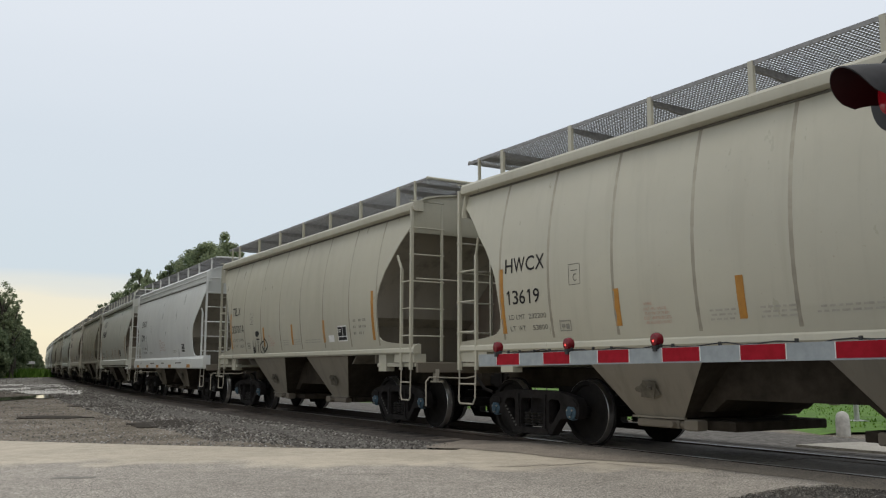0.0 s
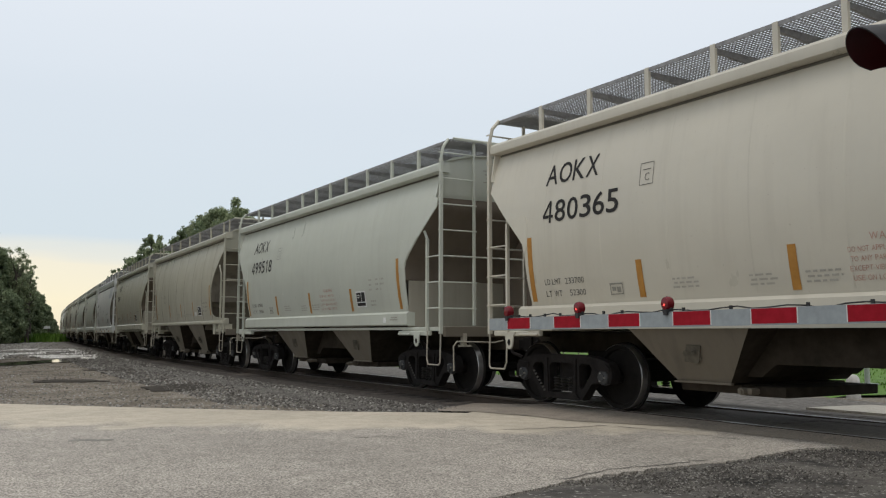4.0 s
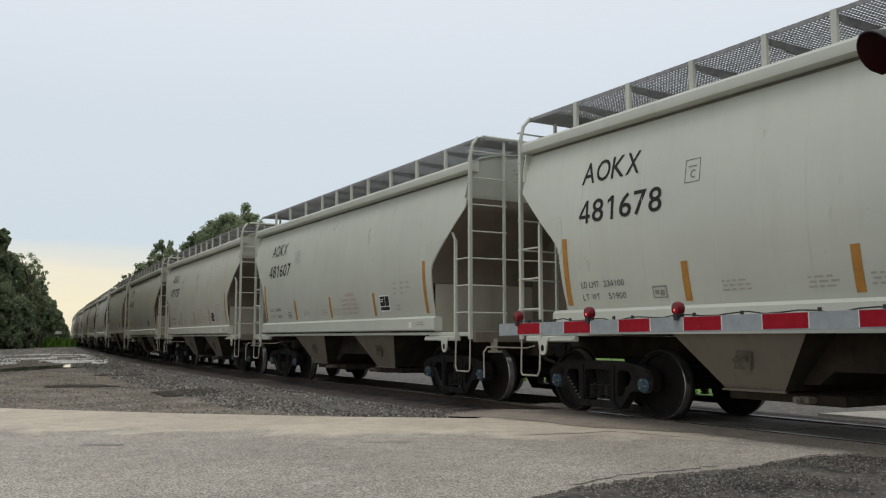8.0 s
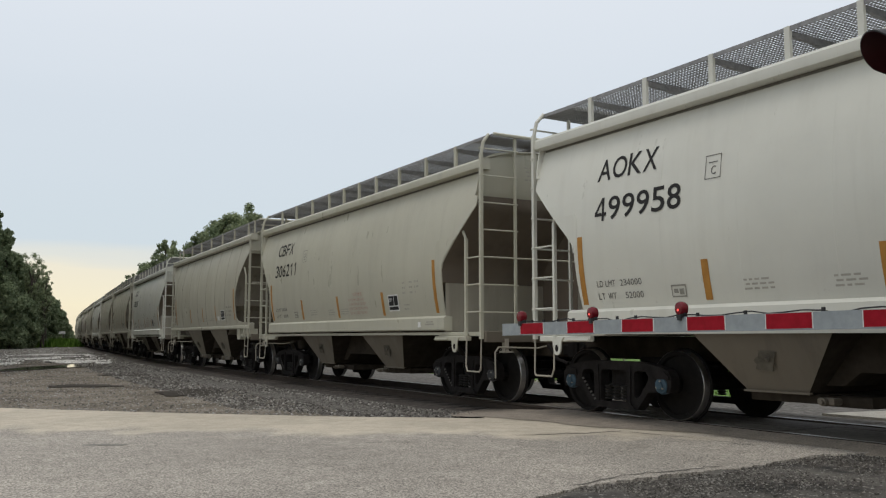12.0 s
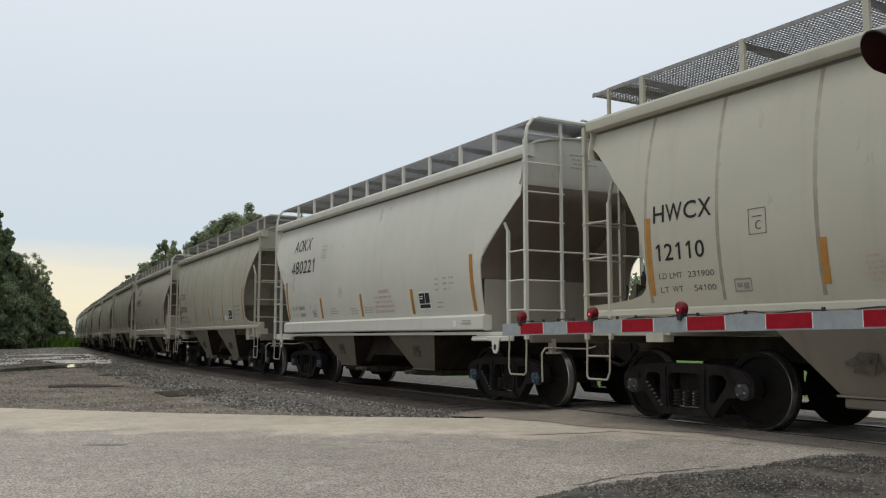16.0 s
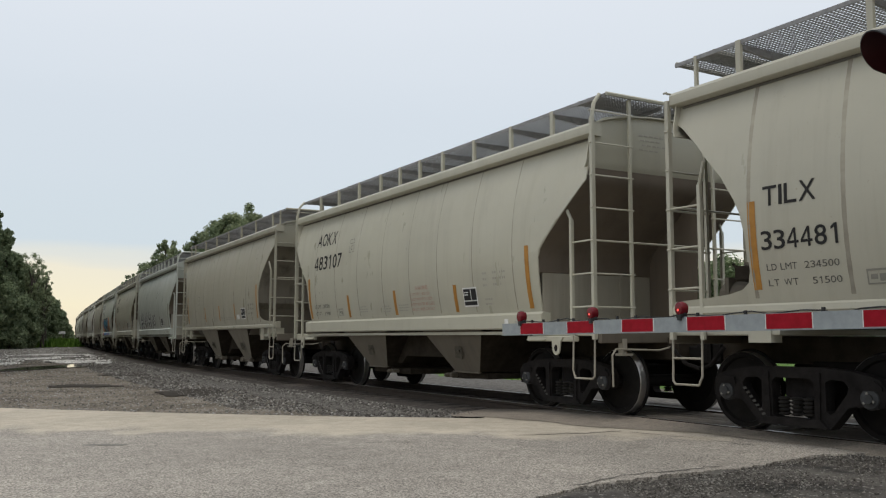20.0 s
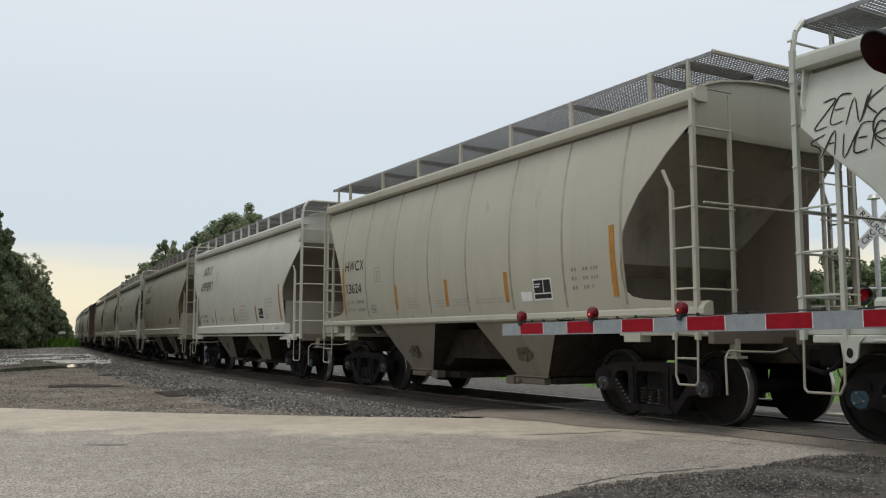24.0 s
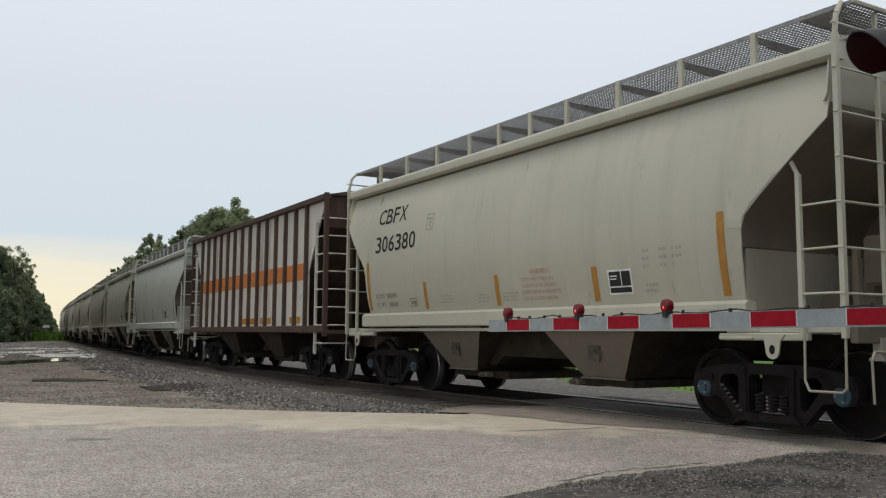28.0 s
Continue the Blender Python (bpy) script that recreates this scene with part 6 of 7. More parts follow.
for side in (0.75, -0.75):
    g = Geo()
    pts = [s for s in np.arange(-80, 260, 2.0)]
    sec = [(-0.036, 0.0), (0.036, 0.0), (0.036, -0.035), (0.010, -0.05), (0.010, -0.14), (0.07, -0.165), (-0.07, -0.165), (-0.010, -0.14), (-0.010, -0.05), (-0.036, -0.035)]
    n = len(sec)
    for s in pts:
        for a, b in sec:
            g.v.append(tuple(station(s, side + a, b)))
    for k in range(len(pts) - 1):
        for i in range(n):
            j = (i + 1) % n
            g.f.append((k * n + i, k * n + j, k * n + n + j, k * n + n + i))
            g.s.append(0 if i == 0 else 1)
    tagged(part("rail", g, [M_RAIL, M_RAILSIDE]), "worn steel rail with a bright head", "rail", "rails of the track", kind="structure")

g = Geo()
pts = list(np.arange(-80, 300, 2.0))
sec = [(-5.6, -0.20), (-2.4, -0.18), (-1.75, -0.155), (-1.3, -0.15), (1.3, -0.15), (1.75, -0.155), (2.4, -0.18), (3.8, -0.30)]
for s in pts:
    for a, b in sec:
        q = station(s, a + 0.15 * noise.noise((s * 0.7, a, 3.0)), b)
        g.v.append((q.x, q.y, q.z + 0.02 * noise.noise((q.x * 0.8, q.y * 0.8, 1.0))))
n = len(sec)
for k in range(len(pts) - 1):
    for i in range(n - 1):
        g.f.append((k * n + i, k * n + i + 1, k * n + n + i + 1, k * n + n + i))
        # middle strip takes the bed colour, darkened for the train's shadow
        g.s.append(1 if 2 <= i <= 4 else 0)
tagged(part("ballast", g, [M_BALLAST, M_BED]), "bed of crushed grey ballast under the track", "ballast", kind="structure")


def track_of(x, y):
    """Station and side of a point of the ground."""
    d = (TRACK_X - x) ** 2 + (TRACK_Y - y) ** 2
    i = int(np.argmin(d))
    h = HEAD[i]
    return STATIONS[i], -(x - TRACK_X[i]) * math.cos(h) + (y - TRACK_Y[i]) * math.sin(h)


def scatter(name, spots, sizes, material, label, seed, squash=0.7):
    """Loose stones, each a skewed octahedron, in one mesh."""
    rnd = random.Random(seed)
    v, f = [], []
    for (x, y, z), r in zip(spots, sizes):
        k = len(v)
        a = rnd.uniform(0, 6.3)
        ca, sa = math.cos(a), math.sin(a)
        for px, py, pz in ((1, 0, 0), (0, 1, 0), (-1, 0, 0), (0, -1, 0), (0.2, 0.1, 1), (0, 0, -0.6)):
            q = rnd.uniform(0.65, 1.2) * r
            v.append((x + (px * ca - py * sa) * q, y + (px * sa + py * ca) * q, z + pz * q * squash))
        f += [(k, k + 1, k + 4), (k + 1, k + 2, k + 4), (k + 2, k + 3, k + 4), (k + 3, k, k + 4), (k + 1, k, k + 5), (k + 2, k + 1, k + 5), (k + 3, k + 2, k + 5), (k, k + 3, k + 5)]
    m = bpy.data.meshes.new(name)
    m.from_pydata(v, [], f)
    m.materials.append(material)
    return tagged(new(name, m), label, "gravel", kind="stuff")


def island_mat(name, stops, rough=0.9):
    m = bpy.data.materials.new(name)
    m.use_nodes = True
    nt = m.node_tree
    b = nt.nodes["Principled BSDF"]
    b.inputs["Roughness"].default_value = rough
    b.inputs["Specular IOR Level"].default_value = 0.25
    ge = nt.nodes.new("ShaderNodeNewGeometry")
    r = nt.nodes.new("ShaderNodeValToRGB")
    ramp_set(r, stops)
    nt.links.new(ge.outputs["Random Per Island"], r.inputs["Fac"])
    nt.links.new(r.outputs["Color"], b.inputs["Base Color"])
    return m


M_STONE = island_mat("ballast_stone", [(0.0, (0.037, 0.033, 0.029)), (0.5, (0.102, 0.095, 0.085)), (0.9, (0.197, 0.187, 0.169)), (1.0, (0.328, 0.317, 0.292))])
M_PEBBLE = island_mat("pale_gravel", [(0.0, (0.086, 0.080, 0.071)), (0.6, (0.193, 0.184, 0.167)), (1.0, (0.392, 0.382, 0.356))])
M_WHITESTONE = island_mat("white_limestone", [(0.0, (0.33, 0.32, 0.30)), (0.4, (0.58, 0.57, 0.54)), (1.0, (0.82, 0.81, 0.78))])
M_CHIP = island_mat("road_chip", [(0.0, (0.031, 0.028, 0.025)), (0.6, (0.093, 0.085, 0.074)), (1.0, (0.260, 0.247, 0.222))])

# centre and half widths of the wet places in the lane
PUDDLES = [(-17.4, 40.0, 1.15, 4.2), (-6.1, 21.1, 0.8, 2.0), (-9.95, 24.21, 0.9, 0.97), (-11.09, 31.01, 0.92, 1.37), (-15.46, 39.92, 1.27, 1.51)]

rnd = random.Random(5)
spots, sizes = [], []
for i in range(15000):
    s = 2.5 + 62 * rnd.random() ** 1.6
    a = rnd.uniform(1.75, 4.3)
    if s < 5 and a > 2.2 + s * 0.35:
        continue
    q = station(s, a)
    z = -0.165 - max(0, a - 2.0) * 0.085
    r = rnd.uniform(0.02, 0.045) * (1 + s / 60)
    spots.append((q.x, q.y, max(z, -0.22) + 0.005))
    sizes.append(r)
for i in range(1800):
    s = rnd.uniform(0.2, 2.6)
    a = rnd.uniform(1.5, 4.2)
    q = station(s, a)
    if q.y > np.interp(q.x, [-4.3, -1.55, -0.2, 0.5, 2], [14.0, 13.25, 13.02, 12.9, 13.7]):
        spots.append((q.x, q.y, -0.16 - max(0, a - 2.0) * 0.03)), sizes.append(rnd.uniform(0.02, 0.045))
scatter("ballast_stones", spots, sizes, M_STONE, "loose grey ballast stones on the shoulder", 1)
spots, sizes = [], []
for i in range(5000):
    x, y = rnd.uniform(-12, 1.5), 0
    edge = float(np.interp(x, [-12, -7.6, -4.3, -1.55, -0.2, 1.5], [15.7, 15.1, 13.95, 13.2, 12.95, 13.3]))
    y = edge + abs(rnd.gauss(0, 0.55)) + 0.02
    spots.append((x, y, -0.20)), sizes.append(rnd.uniform(0.012, 0.035))
for i in range(3000):
    y = rnd.uniform(46, 78)
    x = rnd.uniform(-0.51, -0.335) * y
    spots.append((x, y, -0.20)), sizes.append(rnd.uniform(0.03, 0.085))
for i in range(8000):
    y = 14.5 + 32 * rnd.random() ** 1.5
    x = rnd.uniform(-0.53, -0.10) * y
    s, a = track_of(x, y)
    edge = float(np.interp(x, [-25, -7.6, -4.3, -1.55, -0.2, 1.5], [17.6, 15.1, 13.95, 13.2, 12.95, 13.3]))
    if a > 3.0 and y > edge + 0.1 and min(((x - p[0]) / p[2]) ** 2 + ((y - p[1]) / p[3]) ** 2 for p in PUDDLES) > 1.25:
        spots.append((x, y, -0.205)), sizes.append(rnd.choice((0.008, 0.012, 0.017, 0.026)) * (0.7 + y / 45))
for i in range(7000):
    y = rnd.uniform(55, 118)
    spots.append((rnd.uniform(-0.515, -0.425) * y, y, -0.205)), sizes.append(rnd.uniform(0.04, 0.12))
white, white_r = [], []
for i in range(11000):
    y = 42 + 26 * rnd.random()
    x = rnd.gauss(-0.445, 0.028) * y
    if noise.noise((x * 0.5, y * 0.22, 7)) > 0.02:
        white.append((x, y, -0.20)), white_r.append(rnd.uniform(0.04, 0.11))
scatter("white_gravel", white, white_r, M_WHITESTONE, "patch of white limestone gravel on the dirt lane", 4)
scatter("lane_gravel", spots, sizes, M_PEBBLE, "pale loose gravel along the dirt lane", 2)
spots, sizes = [], []
for i in range(22000):
    x = rnd.uniform(0.3, 6.5)
    y = np.interp(x, [0.3, 0.9, 2.0, 3.5, 4.7, 7], [6.4, 7.0, 7.65, 9.0, 9.4, 9.0]) - abs(rnd.gauss(0, 0.9))
    if y < 4.2:
        continue
    spots.append((x, y, -0.09 + 0.02 * noise.noise((x, y, 0)))), sizes.append(rnd.choice((0.004, 0.005, 0.007, 0.009, 0.013)) * rnd.uniform(0.8, 1.3))
scatter("road_chippings", spots, sizes, M_CHIP, "dark crumbled asphalt chippings at the broken road edge", 3)

# broken shoulder at the road edge
M_SHOULDER = mat("crumbled_asphalt", [(0.36, (0.019, 0.018, 0.016)), (0.5, (0.077, 0.070, 0.062)), (0.7, (0.132, 0.124, 0.107))], scale=1.6, rough=0.95, bump=0.9, bump_scale=26, fleck=(0.30, 0.29, 0.265),
                 fleck_scale=22, fleck_at=(0.60, 0.68), detail=9)
g = Geo()
n = 60
for j in range(n + 1):
    for i in range(n + 1):
        x, y = 0.1 + 9 * i / n, 3.2 + 6.6 * j / n
        g.v.append((x, y, -0.094 + 0.02 * noise.noise((x * 1.3, y * 1.3, 4)) + 0.02 * noise.noise((x * 5, y * 5, 2))))
for j in range(n):
    for i in range(n):
        g.f.append((j * (n + 1) + i, j * (n + 1) + i + 1, (j + 1) * (n + 1) + i + 1, (j + 1) * (n + 1) + i))
g.s = [0] * len(g.f)
g.smooth = True
tagged(part("shoulder", g, M_SHOULDER), "crumbled dark asphalt and gravel shoulder", "road shoulder", kind="structure")

# cracks and patches of the road
M_CRACK = plain("open_crack", (0.115, 0.106, 0.093), 0.95)


def crack(pts, w, seed, material=M_CRACK):
    r = random.Random(seed)
    fine = []
    for (xa, ya), (xb, yb) in zip(pts, pts[1:]):
        for i in range(6):
            q = i / 6
            fine.append((xa + (xb - xa) * q + r.gauss(0, 0.02), ya + (yb - ya) * q + r.gauss(0, 0.03)))
    fine.append(pts[-1])
    top = [(x, y + w * r.uniform(0.3, 1.0)) for x, y in fine]
    bot = [(x, y - w * r.uniform(0.3, 1.0)) for x, y in reversed(fine)]
    top[0], bot[-1] = fine[0], fine[0]
    g = Geo()
    k = len(fine)
    lo = [fine[0]] + list(reversed(bot[:-1]))
    g.v = [(x, y, -0.066) for x, y in top] + [(x, y, -0.066) for x, y in lo]
    g.f = [(i, k + i, k + i + 1, i + 1) for i in range(k - 1)]
    g.s = [0] * len(g.f)
    return part("crack", g, material, road)


crack([(0.75, 10.65), (1.3, 10.75), (1.75, 10.85), (2.15, 11.05)], 0.025, 1)
crack([(2.2, 11.0), (2.6, 10.6), (3.0, 10.1), (3.3, 9.6)], 0.02, 2)
crack([(-4.05, 9.85), (-3.8, 9.9), (-3.55, 9.88)], 0.11, 3, plain("worn_dark_spot", (0.21, 0.198, 0.175), 0.95))
crack([(-0.95, 9.95), (-0.6, 10.05), (-0.4, 10.0)], 0.02, 4)
crack([(1.0, 7.18), (1.5, 7.62), (2.0, 7.86), (2.5, 8.12)], 0.022, 5)

# puddles in the lane
M_WATER = plain("muddy_rain_water", (0.035, 0.032, 0.028), 0.04)
M_MUD = mat("wet_mud", [(0.3, (0.03, 0.026, 0.021)), (0.7, (0.06, 0.052, 0.043))], scale=3, rough=0.9, spec=0.1, bump=0.5, bump_scale=12)


def blob(x, y, rx, ry, seed, turn=0.0, n=48):
    out = []
    for i in range(n):
        a = 2 * math.pi * i / n
        q = 1 + 0.5 * noise.noise((math.cos(a) * 1.9 + seed * 7, math.sin(a) * 1.9, seed + 0.5))
        px, py = rx * q * math.cos(a), ry * q * math.sin(a)
        out.append((x + px * math.cos(turn) - py * math.sin(turn), y + px * math.sin(turn) + py * math.cos(turn)))
    return out


for k, (x, y, rx, ry) in enumerate(PUDDLES):
    wet = k == 0
    mud = part("mud", Geo().prism(blob(x, y, rx * (1.12 if wet else 1.0), ry * (1.15 if wet else 0.55), k + 11), -0.40, -0.198, axis="z"), M_MUD)
    tagged(mud, "dark wet mud round a puddle in the lane" if wet else "dark streak of wet mud in the lane", "mud", kind="structure")
    if wet:
        part("water", Geo().prism(blob(x, y, rx, ry, k + 11), -0.40, -0.193, axis="z"), M_WATER, mud, "still muddy rain water")

# crossing planks beside and between the rails
M_PLANK = mat("oil_dark_crossing_timber", [(0.3, (0.085, 0.073, 0.06)), (0.7, (0.185, 0.163, 0.137))], scale=2.5, rough=0.85, stretch=(8, 1, 1), bump=0.5, bump_scale=18, vary=0.18)
deck = part("crossing_deck", Geo().box(0, 0.1, 0, 0.1, -0.3, -0.26), M_PLANK, at=Matrix.Translation(station(-8)))
tagged(deck, "dark timber planks of the level crossing", "crossing deck", kind="structure")
inv = deck.matrix_basis.inverted()
pl = Geo().box(-1.22, 1.22, -0.125, 0.125, -0.16, -0.012, bev=0.012).mesh("plank", M_PLANK)
for s in np.arange(-9.92, 1.6, 2.46):
    for a in (-1.27, -1.0, -0.52, -0.26, 0.0, 0.26, 0.52):
        h = np.interp(s, STATIONS, HEAD)
        q = station(s, a, rnd.uniform(-0.008, 0.004))
        part("plank", pl, M_PLANK, deck, at=inv @ Matrix.Translation(q) @ pose(0, 0, 0, 0, 0, 90 - math.degrees(h)))

bal = bpy.data.objects["ballast"]
tie = Geo().box(-0.115, 0.115, -1.3, 1.3, -0.30, -0.14, bev=0.012).mesh("tie", M_TIE)
for s in [*np.arange(-16, -6.8, 0.56), *np.arange(2.4, 62, 0.56)]:
    h = np.interp(s, STATIONS, HEAD)
    part("tie", tie, M_TIE, bal, at=Matrix.Translation(station(s)) @ pose(0, 0, 0, 0, 0, 90 - math.degrees(h) + rnd.uniform(-1.5, 1.5)))

# verge beyond the track
g = Geo()
gx2, gy2 = np.arange(-30, 130, 2.0), np.arange(17, 110, 2.0)
for yy in gy2:
    for xx in gx2:
        s, a = track_of(xx, yy)
        g.v.append((xx, yy, (-0.16 if a < -5.2 else -0.42) + 0.06 * noise.noise((xx * 0.2, yy * 0.2, 9))))
nx2 = len(gx2)
for j in range(len(gy2) - 1):
    for i in range(nx2 - 1):
        g.f.append((j * nx2 + i, j * nx2 + i + 1, (j + 1) * nx2 + i + 1, (j + 1) * nx2 + i))
g.s = [0] * len(g.f)
g.smooth = True
tagged(part("verge", g, M_GRASS), "bright green mown grass beyond the track", "grass", kind="structure")

M_BLADE = island_mat("grass_blade", [(0.0, (0.053, 0.114, 0.014)), (0.6, (0.107, 0.207, 0.029)), (1.0, (0.158, 0.257, 0.043))])


def tufts(name, spots, h, label, seed):
    r = random.Random(seed)
    v, f = [], []
    for x, y, z in spots:
        a, b = r.uniform(0, 6.3), r.uniform(0.5, 1.2) * h
        dx, dy, w = math.cos(a), math.sin(a), 0.02 + 0.08 * h
        k = len(v)
        v += [(x - dx * w, y - dy * w, z), (x + dx * w, y + dy * w, z), (x + r.uniform(-0.4, 0.4) * h, y + r.uniform(-0.4, 0.4) * h, z + b)]
        f.append((k, k + 1, k + 2))
    m = bpy.data.meshes.new(name)
    m.from_pydata(v, [], f)
    m.materials.append(M_BLADE)
    return tagged(new(name, m), label, "grass", kind="stuff")


spots = []
for i in range(14000):
    x, y = rnd.uniform(-4, 30), rnd.uniform(18, 40)
    s, a = track_of(x, y)
    if a < -5.2:
        spots.append((x, y, -0.17))
tufts("verge_grass", spots, 0.07, "blades of bright grass on the far verge", 4)
spots = [(rnd.gauss(-52.4, 1.3), rnd.gauss(117, 3), -0.22) for i in range(3200)]
tufts("lane_grass", spots, 1.15, "tall bright weeds beside the lane", 5)

# ---- trees ----
M_BARK = mat("grey_brown_bark", [(0.3, (0.05, 0.042, 0.034)), (0.7, (0.12, 0.10, 0.085))], scale=6, rough=0.9, stretch=(1, 1, 0.2), bump=0.5)


def thin_leaf(m):
    """Leaves let part of the daylight through."""
    nt = m.node_tree
    b, out = nt.nodes["Principled BSDF"], nt.nodes["Material Output"]
    tr = nt.nodes.new("ShaderNodeBsdfTranslucent")
    nt.links.new(b.inputs["Base Color"].links[0].from_socket, tr.inputs["Color"])
    mx = nt.nodes.new("ShaderNodeMixShader")
    mx.inputs[0].default_value = 0.42
    nt.links.new(b.outputs[0], mx.inputs[1])
    nt.links.new(tr.outputs[0], mx.inputs[2])
    nt.links.new(mx.outputs[0], out.inputs["Surface"])
    return m


# leaf colours are raised and greyed to paint in the haze of distance
M_LEAF = island_mat("haze_paled_dark_leaves", [(0.0, (0.117, 0.152, 0.094)), (0.5, (0.198, 0.251, 0.142)), (1.0, (0.301, 0.346, 0.204))])
M_LEAF2 = island_mat("haze_paled_light_leaves", [(0.0, (0.157, 0.196, 0.118)), (0.5, (0.260, 0.309, 0.183)), (1.0, (0.397, 0.436, 0.254))])

thin_leaf(M_LEAF)
thin_leaf(M_LEAF2)


def tree(x, y, h, r, seed, leaf, low=0.25, leaves=2600, airy=0.35, label="tall broad-leaved tree in full dark green leaf", size=0.17, lobes_n=26, column=False):
    q = random.Random(seed)
    host = thing("tree", label, "tree", "trees along the railway", at=pose(x, y, -0.25))
    g = Geo()
    top = h * 0.72
    bend = (q.uniform(-0.3, 0.3), q.uniform(-0.3, 0.3))
    spine = [Vector((bend[0] * (i / 5) ** 2, bend[1] * (i / 5) ** 2, top * i / 5)) for i in range(6)]
    r0 = 0.022 * h + 0.05
    for i in range(5):
        g.tube(spine[i], spine[i + 1], r0 * (1 - 0.16 * i), 7, r2=r0 * (1 - 0.16 * (i + 1)))
    lobes = []
    for i in range(lobes_n):
        lr = r * q.uniform(0.18, 0.33)
        d = Vector((q.gauss(0, 1), q.gauss(0, 1), q.gauss(0, 1))).normalized() * q.uniform(0.2, 1.0) ** 0.6
        if column:
            k = (i + 0.5) / lobes_n
            z = lr + (h - 1.6 * lr) * k
            reach = r * (1.0 - 0.65 * k ** 3) * q.uniform(0.2, 0.85)
            a = i * 2.4 + q.uniform(-0.4, 0.4)
            c = Vector((reach * math.cos(a), reach * math.sin(a), z))
        else:
            semi = h * (1 - low) / 2 - 0.2 * r
            z = h - 0.25 * r - semi + semi * d.z * q.uniform(0.92, 1.0)
            c = Vector((0.8 * r * d.x, 0.8 * r * d.y, z))
        lobes.append((c, lr))
    high = max(c.z + 0.8 * lr for c, lr in lobes)
    base = low * h
    lobes = [(Vector((c.x, c.y, base + (c.z - base) * (h - base) / (high - base) if c.z > base else c.z)), lr) for c, lr in lobes]
    for c, lr in lobes[::2]:
        st = spine[min(5, max(1, int(5 * min(1, c.z * 0.8 / top))))]
        g.tube(st, c, 0.03 + r0 * 0.22, 5, r2=0.015)
    part("trunk", g, M_BARK, host)
    rs = np.random.RandomState(seed)
    pick = rs.randint(0, len(lobes), leaves)
    cen = np.array([tuple(c) for c, lr in lobes])[pick]
    rad = np.array([lr for c, lr in lobes])[pick]
    d = rs.normal(size=(leaves, 3)) * (1, 1, 0.8)
    d /= np.linalg.norm(d, axis=1)[:, None]
    p = cen + d * (rad * rs.random_sample(leaves) ** airy)[:, None]
    n = d + rs.normal(size=(leaves, 3)) * 0.6 + (0, 0, 0.3)
    u = np.cross(n, rs.normal(size=(leaves, 3)))
    u /= np.linalg.norm(u, axis=1)[:, None]
    w = np.cross(n / np.linalg.norm(n, axis=1)[:, None], u)
    s = (size * rs.uniform(0.6, 1.5, leaves))[:, None]
    keep = p[:, 2] > 0.1
    p, u, w, s = p[keep], u[keep], w[keep], s[keep]
    v = np.stack([p - u * s, p + w * s * 0.55, p + u * s, p - w * s * 0.55], axis=1).reshape(-1, 3)
    f = np.arange(len(v)).reshape(-1, 4)
    m = bpy.data.meshes.new("crown")
    m.from_pydata(v.tolist(), [], f.tolist())
    m.materials.append(leaf)
    part("crown", m, leaf, host)
    return host


# behind the train, on the outside of the bend
MASS = [
    (-23.65, 103, 17.1, 2.52, 1, 22000), (-24.38, 100, 15.86, 2.58, 1, 20000), (-27.5, 102, 14.95, 2.37, 1, 18000), (-29.57, 104, 14.0, 2.01, 0, 14000),
    (-27.0, 106, 15.76, 2.73, 0, 18000), (-21.34, 99, 14.66, 2.17, 1, 16000), (-25.58, 98, 13.77, 2.78, 0, 16000), (-32.07, 108, 12.52, 1.95, 0, 11000),
    (-35.75, 112, 13.82, 1.59, 1, 11000), (-38.07, 116, 13.82, 1.5, 0, 10000), (-40.74, 120, 12.53, 1.7, 1, 9000), (-34.41, 112, 12.42, 1.73, 0, 9000),
    (-44.9, 128, 11.45, 1.65, 1, 8000)]
RIDGE = [
    (-48.37, 134, 11.06, 1.47, 0, 6000), (-52.14, 142, 10.35, 1.1, 0, 5000), (-19.71, 98, 13.42, 2.15, 0, 8000), (-17.15, 98, 13.09, 2.53, 1, 6000),
    (-12.69, 98, 12.42, 3.16, 0, 6000), (-6.96, 98, 11.76, 3.48, 1, 6000), (0.03, 98, 11.08, 3.48, 0, 6000), (8.91, 98, 10.72, 3.48, 1, 6000),
    (-32.26, 107, 12.7, 1.79, 0, 10000), (-30.31, 105, 13.03, 1.76, 1, 10000), (-33.92, 109, 12.49, 1.69, 1, 9000), (-42.72, 124, 11.94, 1.6, 0, 7000)]
for k, (x, y, h, r, lf, n) in enumerate(MASS + RIDGE):
    tree(x, y, h, r, 100 + k, M_LEAF2 if lf else M_LEAF, leaves=n, low=0.2, size=0.12, lobes_n=80, airy=0.6)
# beyond the far verge
q = random.Random(31)
for k in range(13):
    x = 22 + 4.2 * k + q.uniform(-1, 1)
    tree(x, 88 + q.uniform(-3, 5), 10.2 + q.uniform(-1.2, 1.4), 3.8, 200 + k, M_LEAF, leaves=9000, low=0.04, size=0.22, lobes_n=60)
# the wood along the lane: a dense row that runs with the straight of the track; the nine nearest trees are unseen,
# added to shade the far cars
q = random.Random(4)
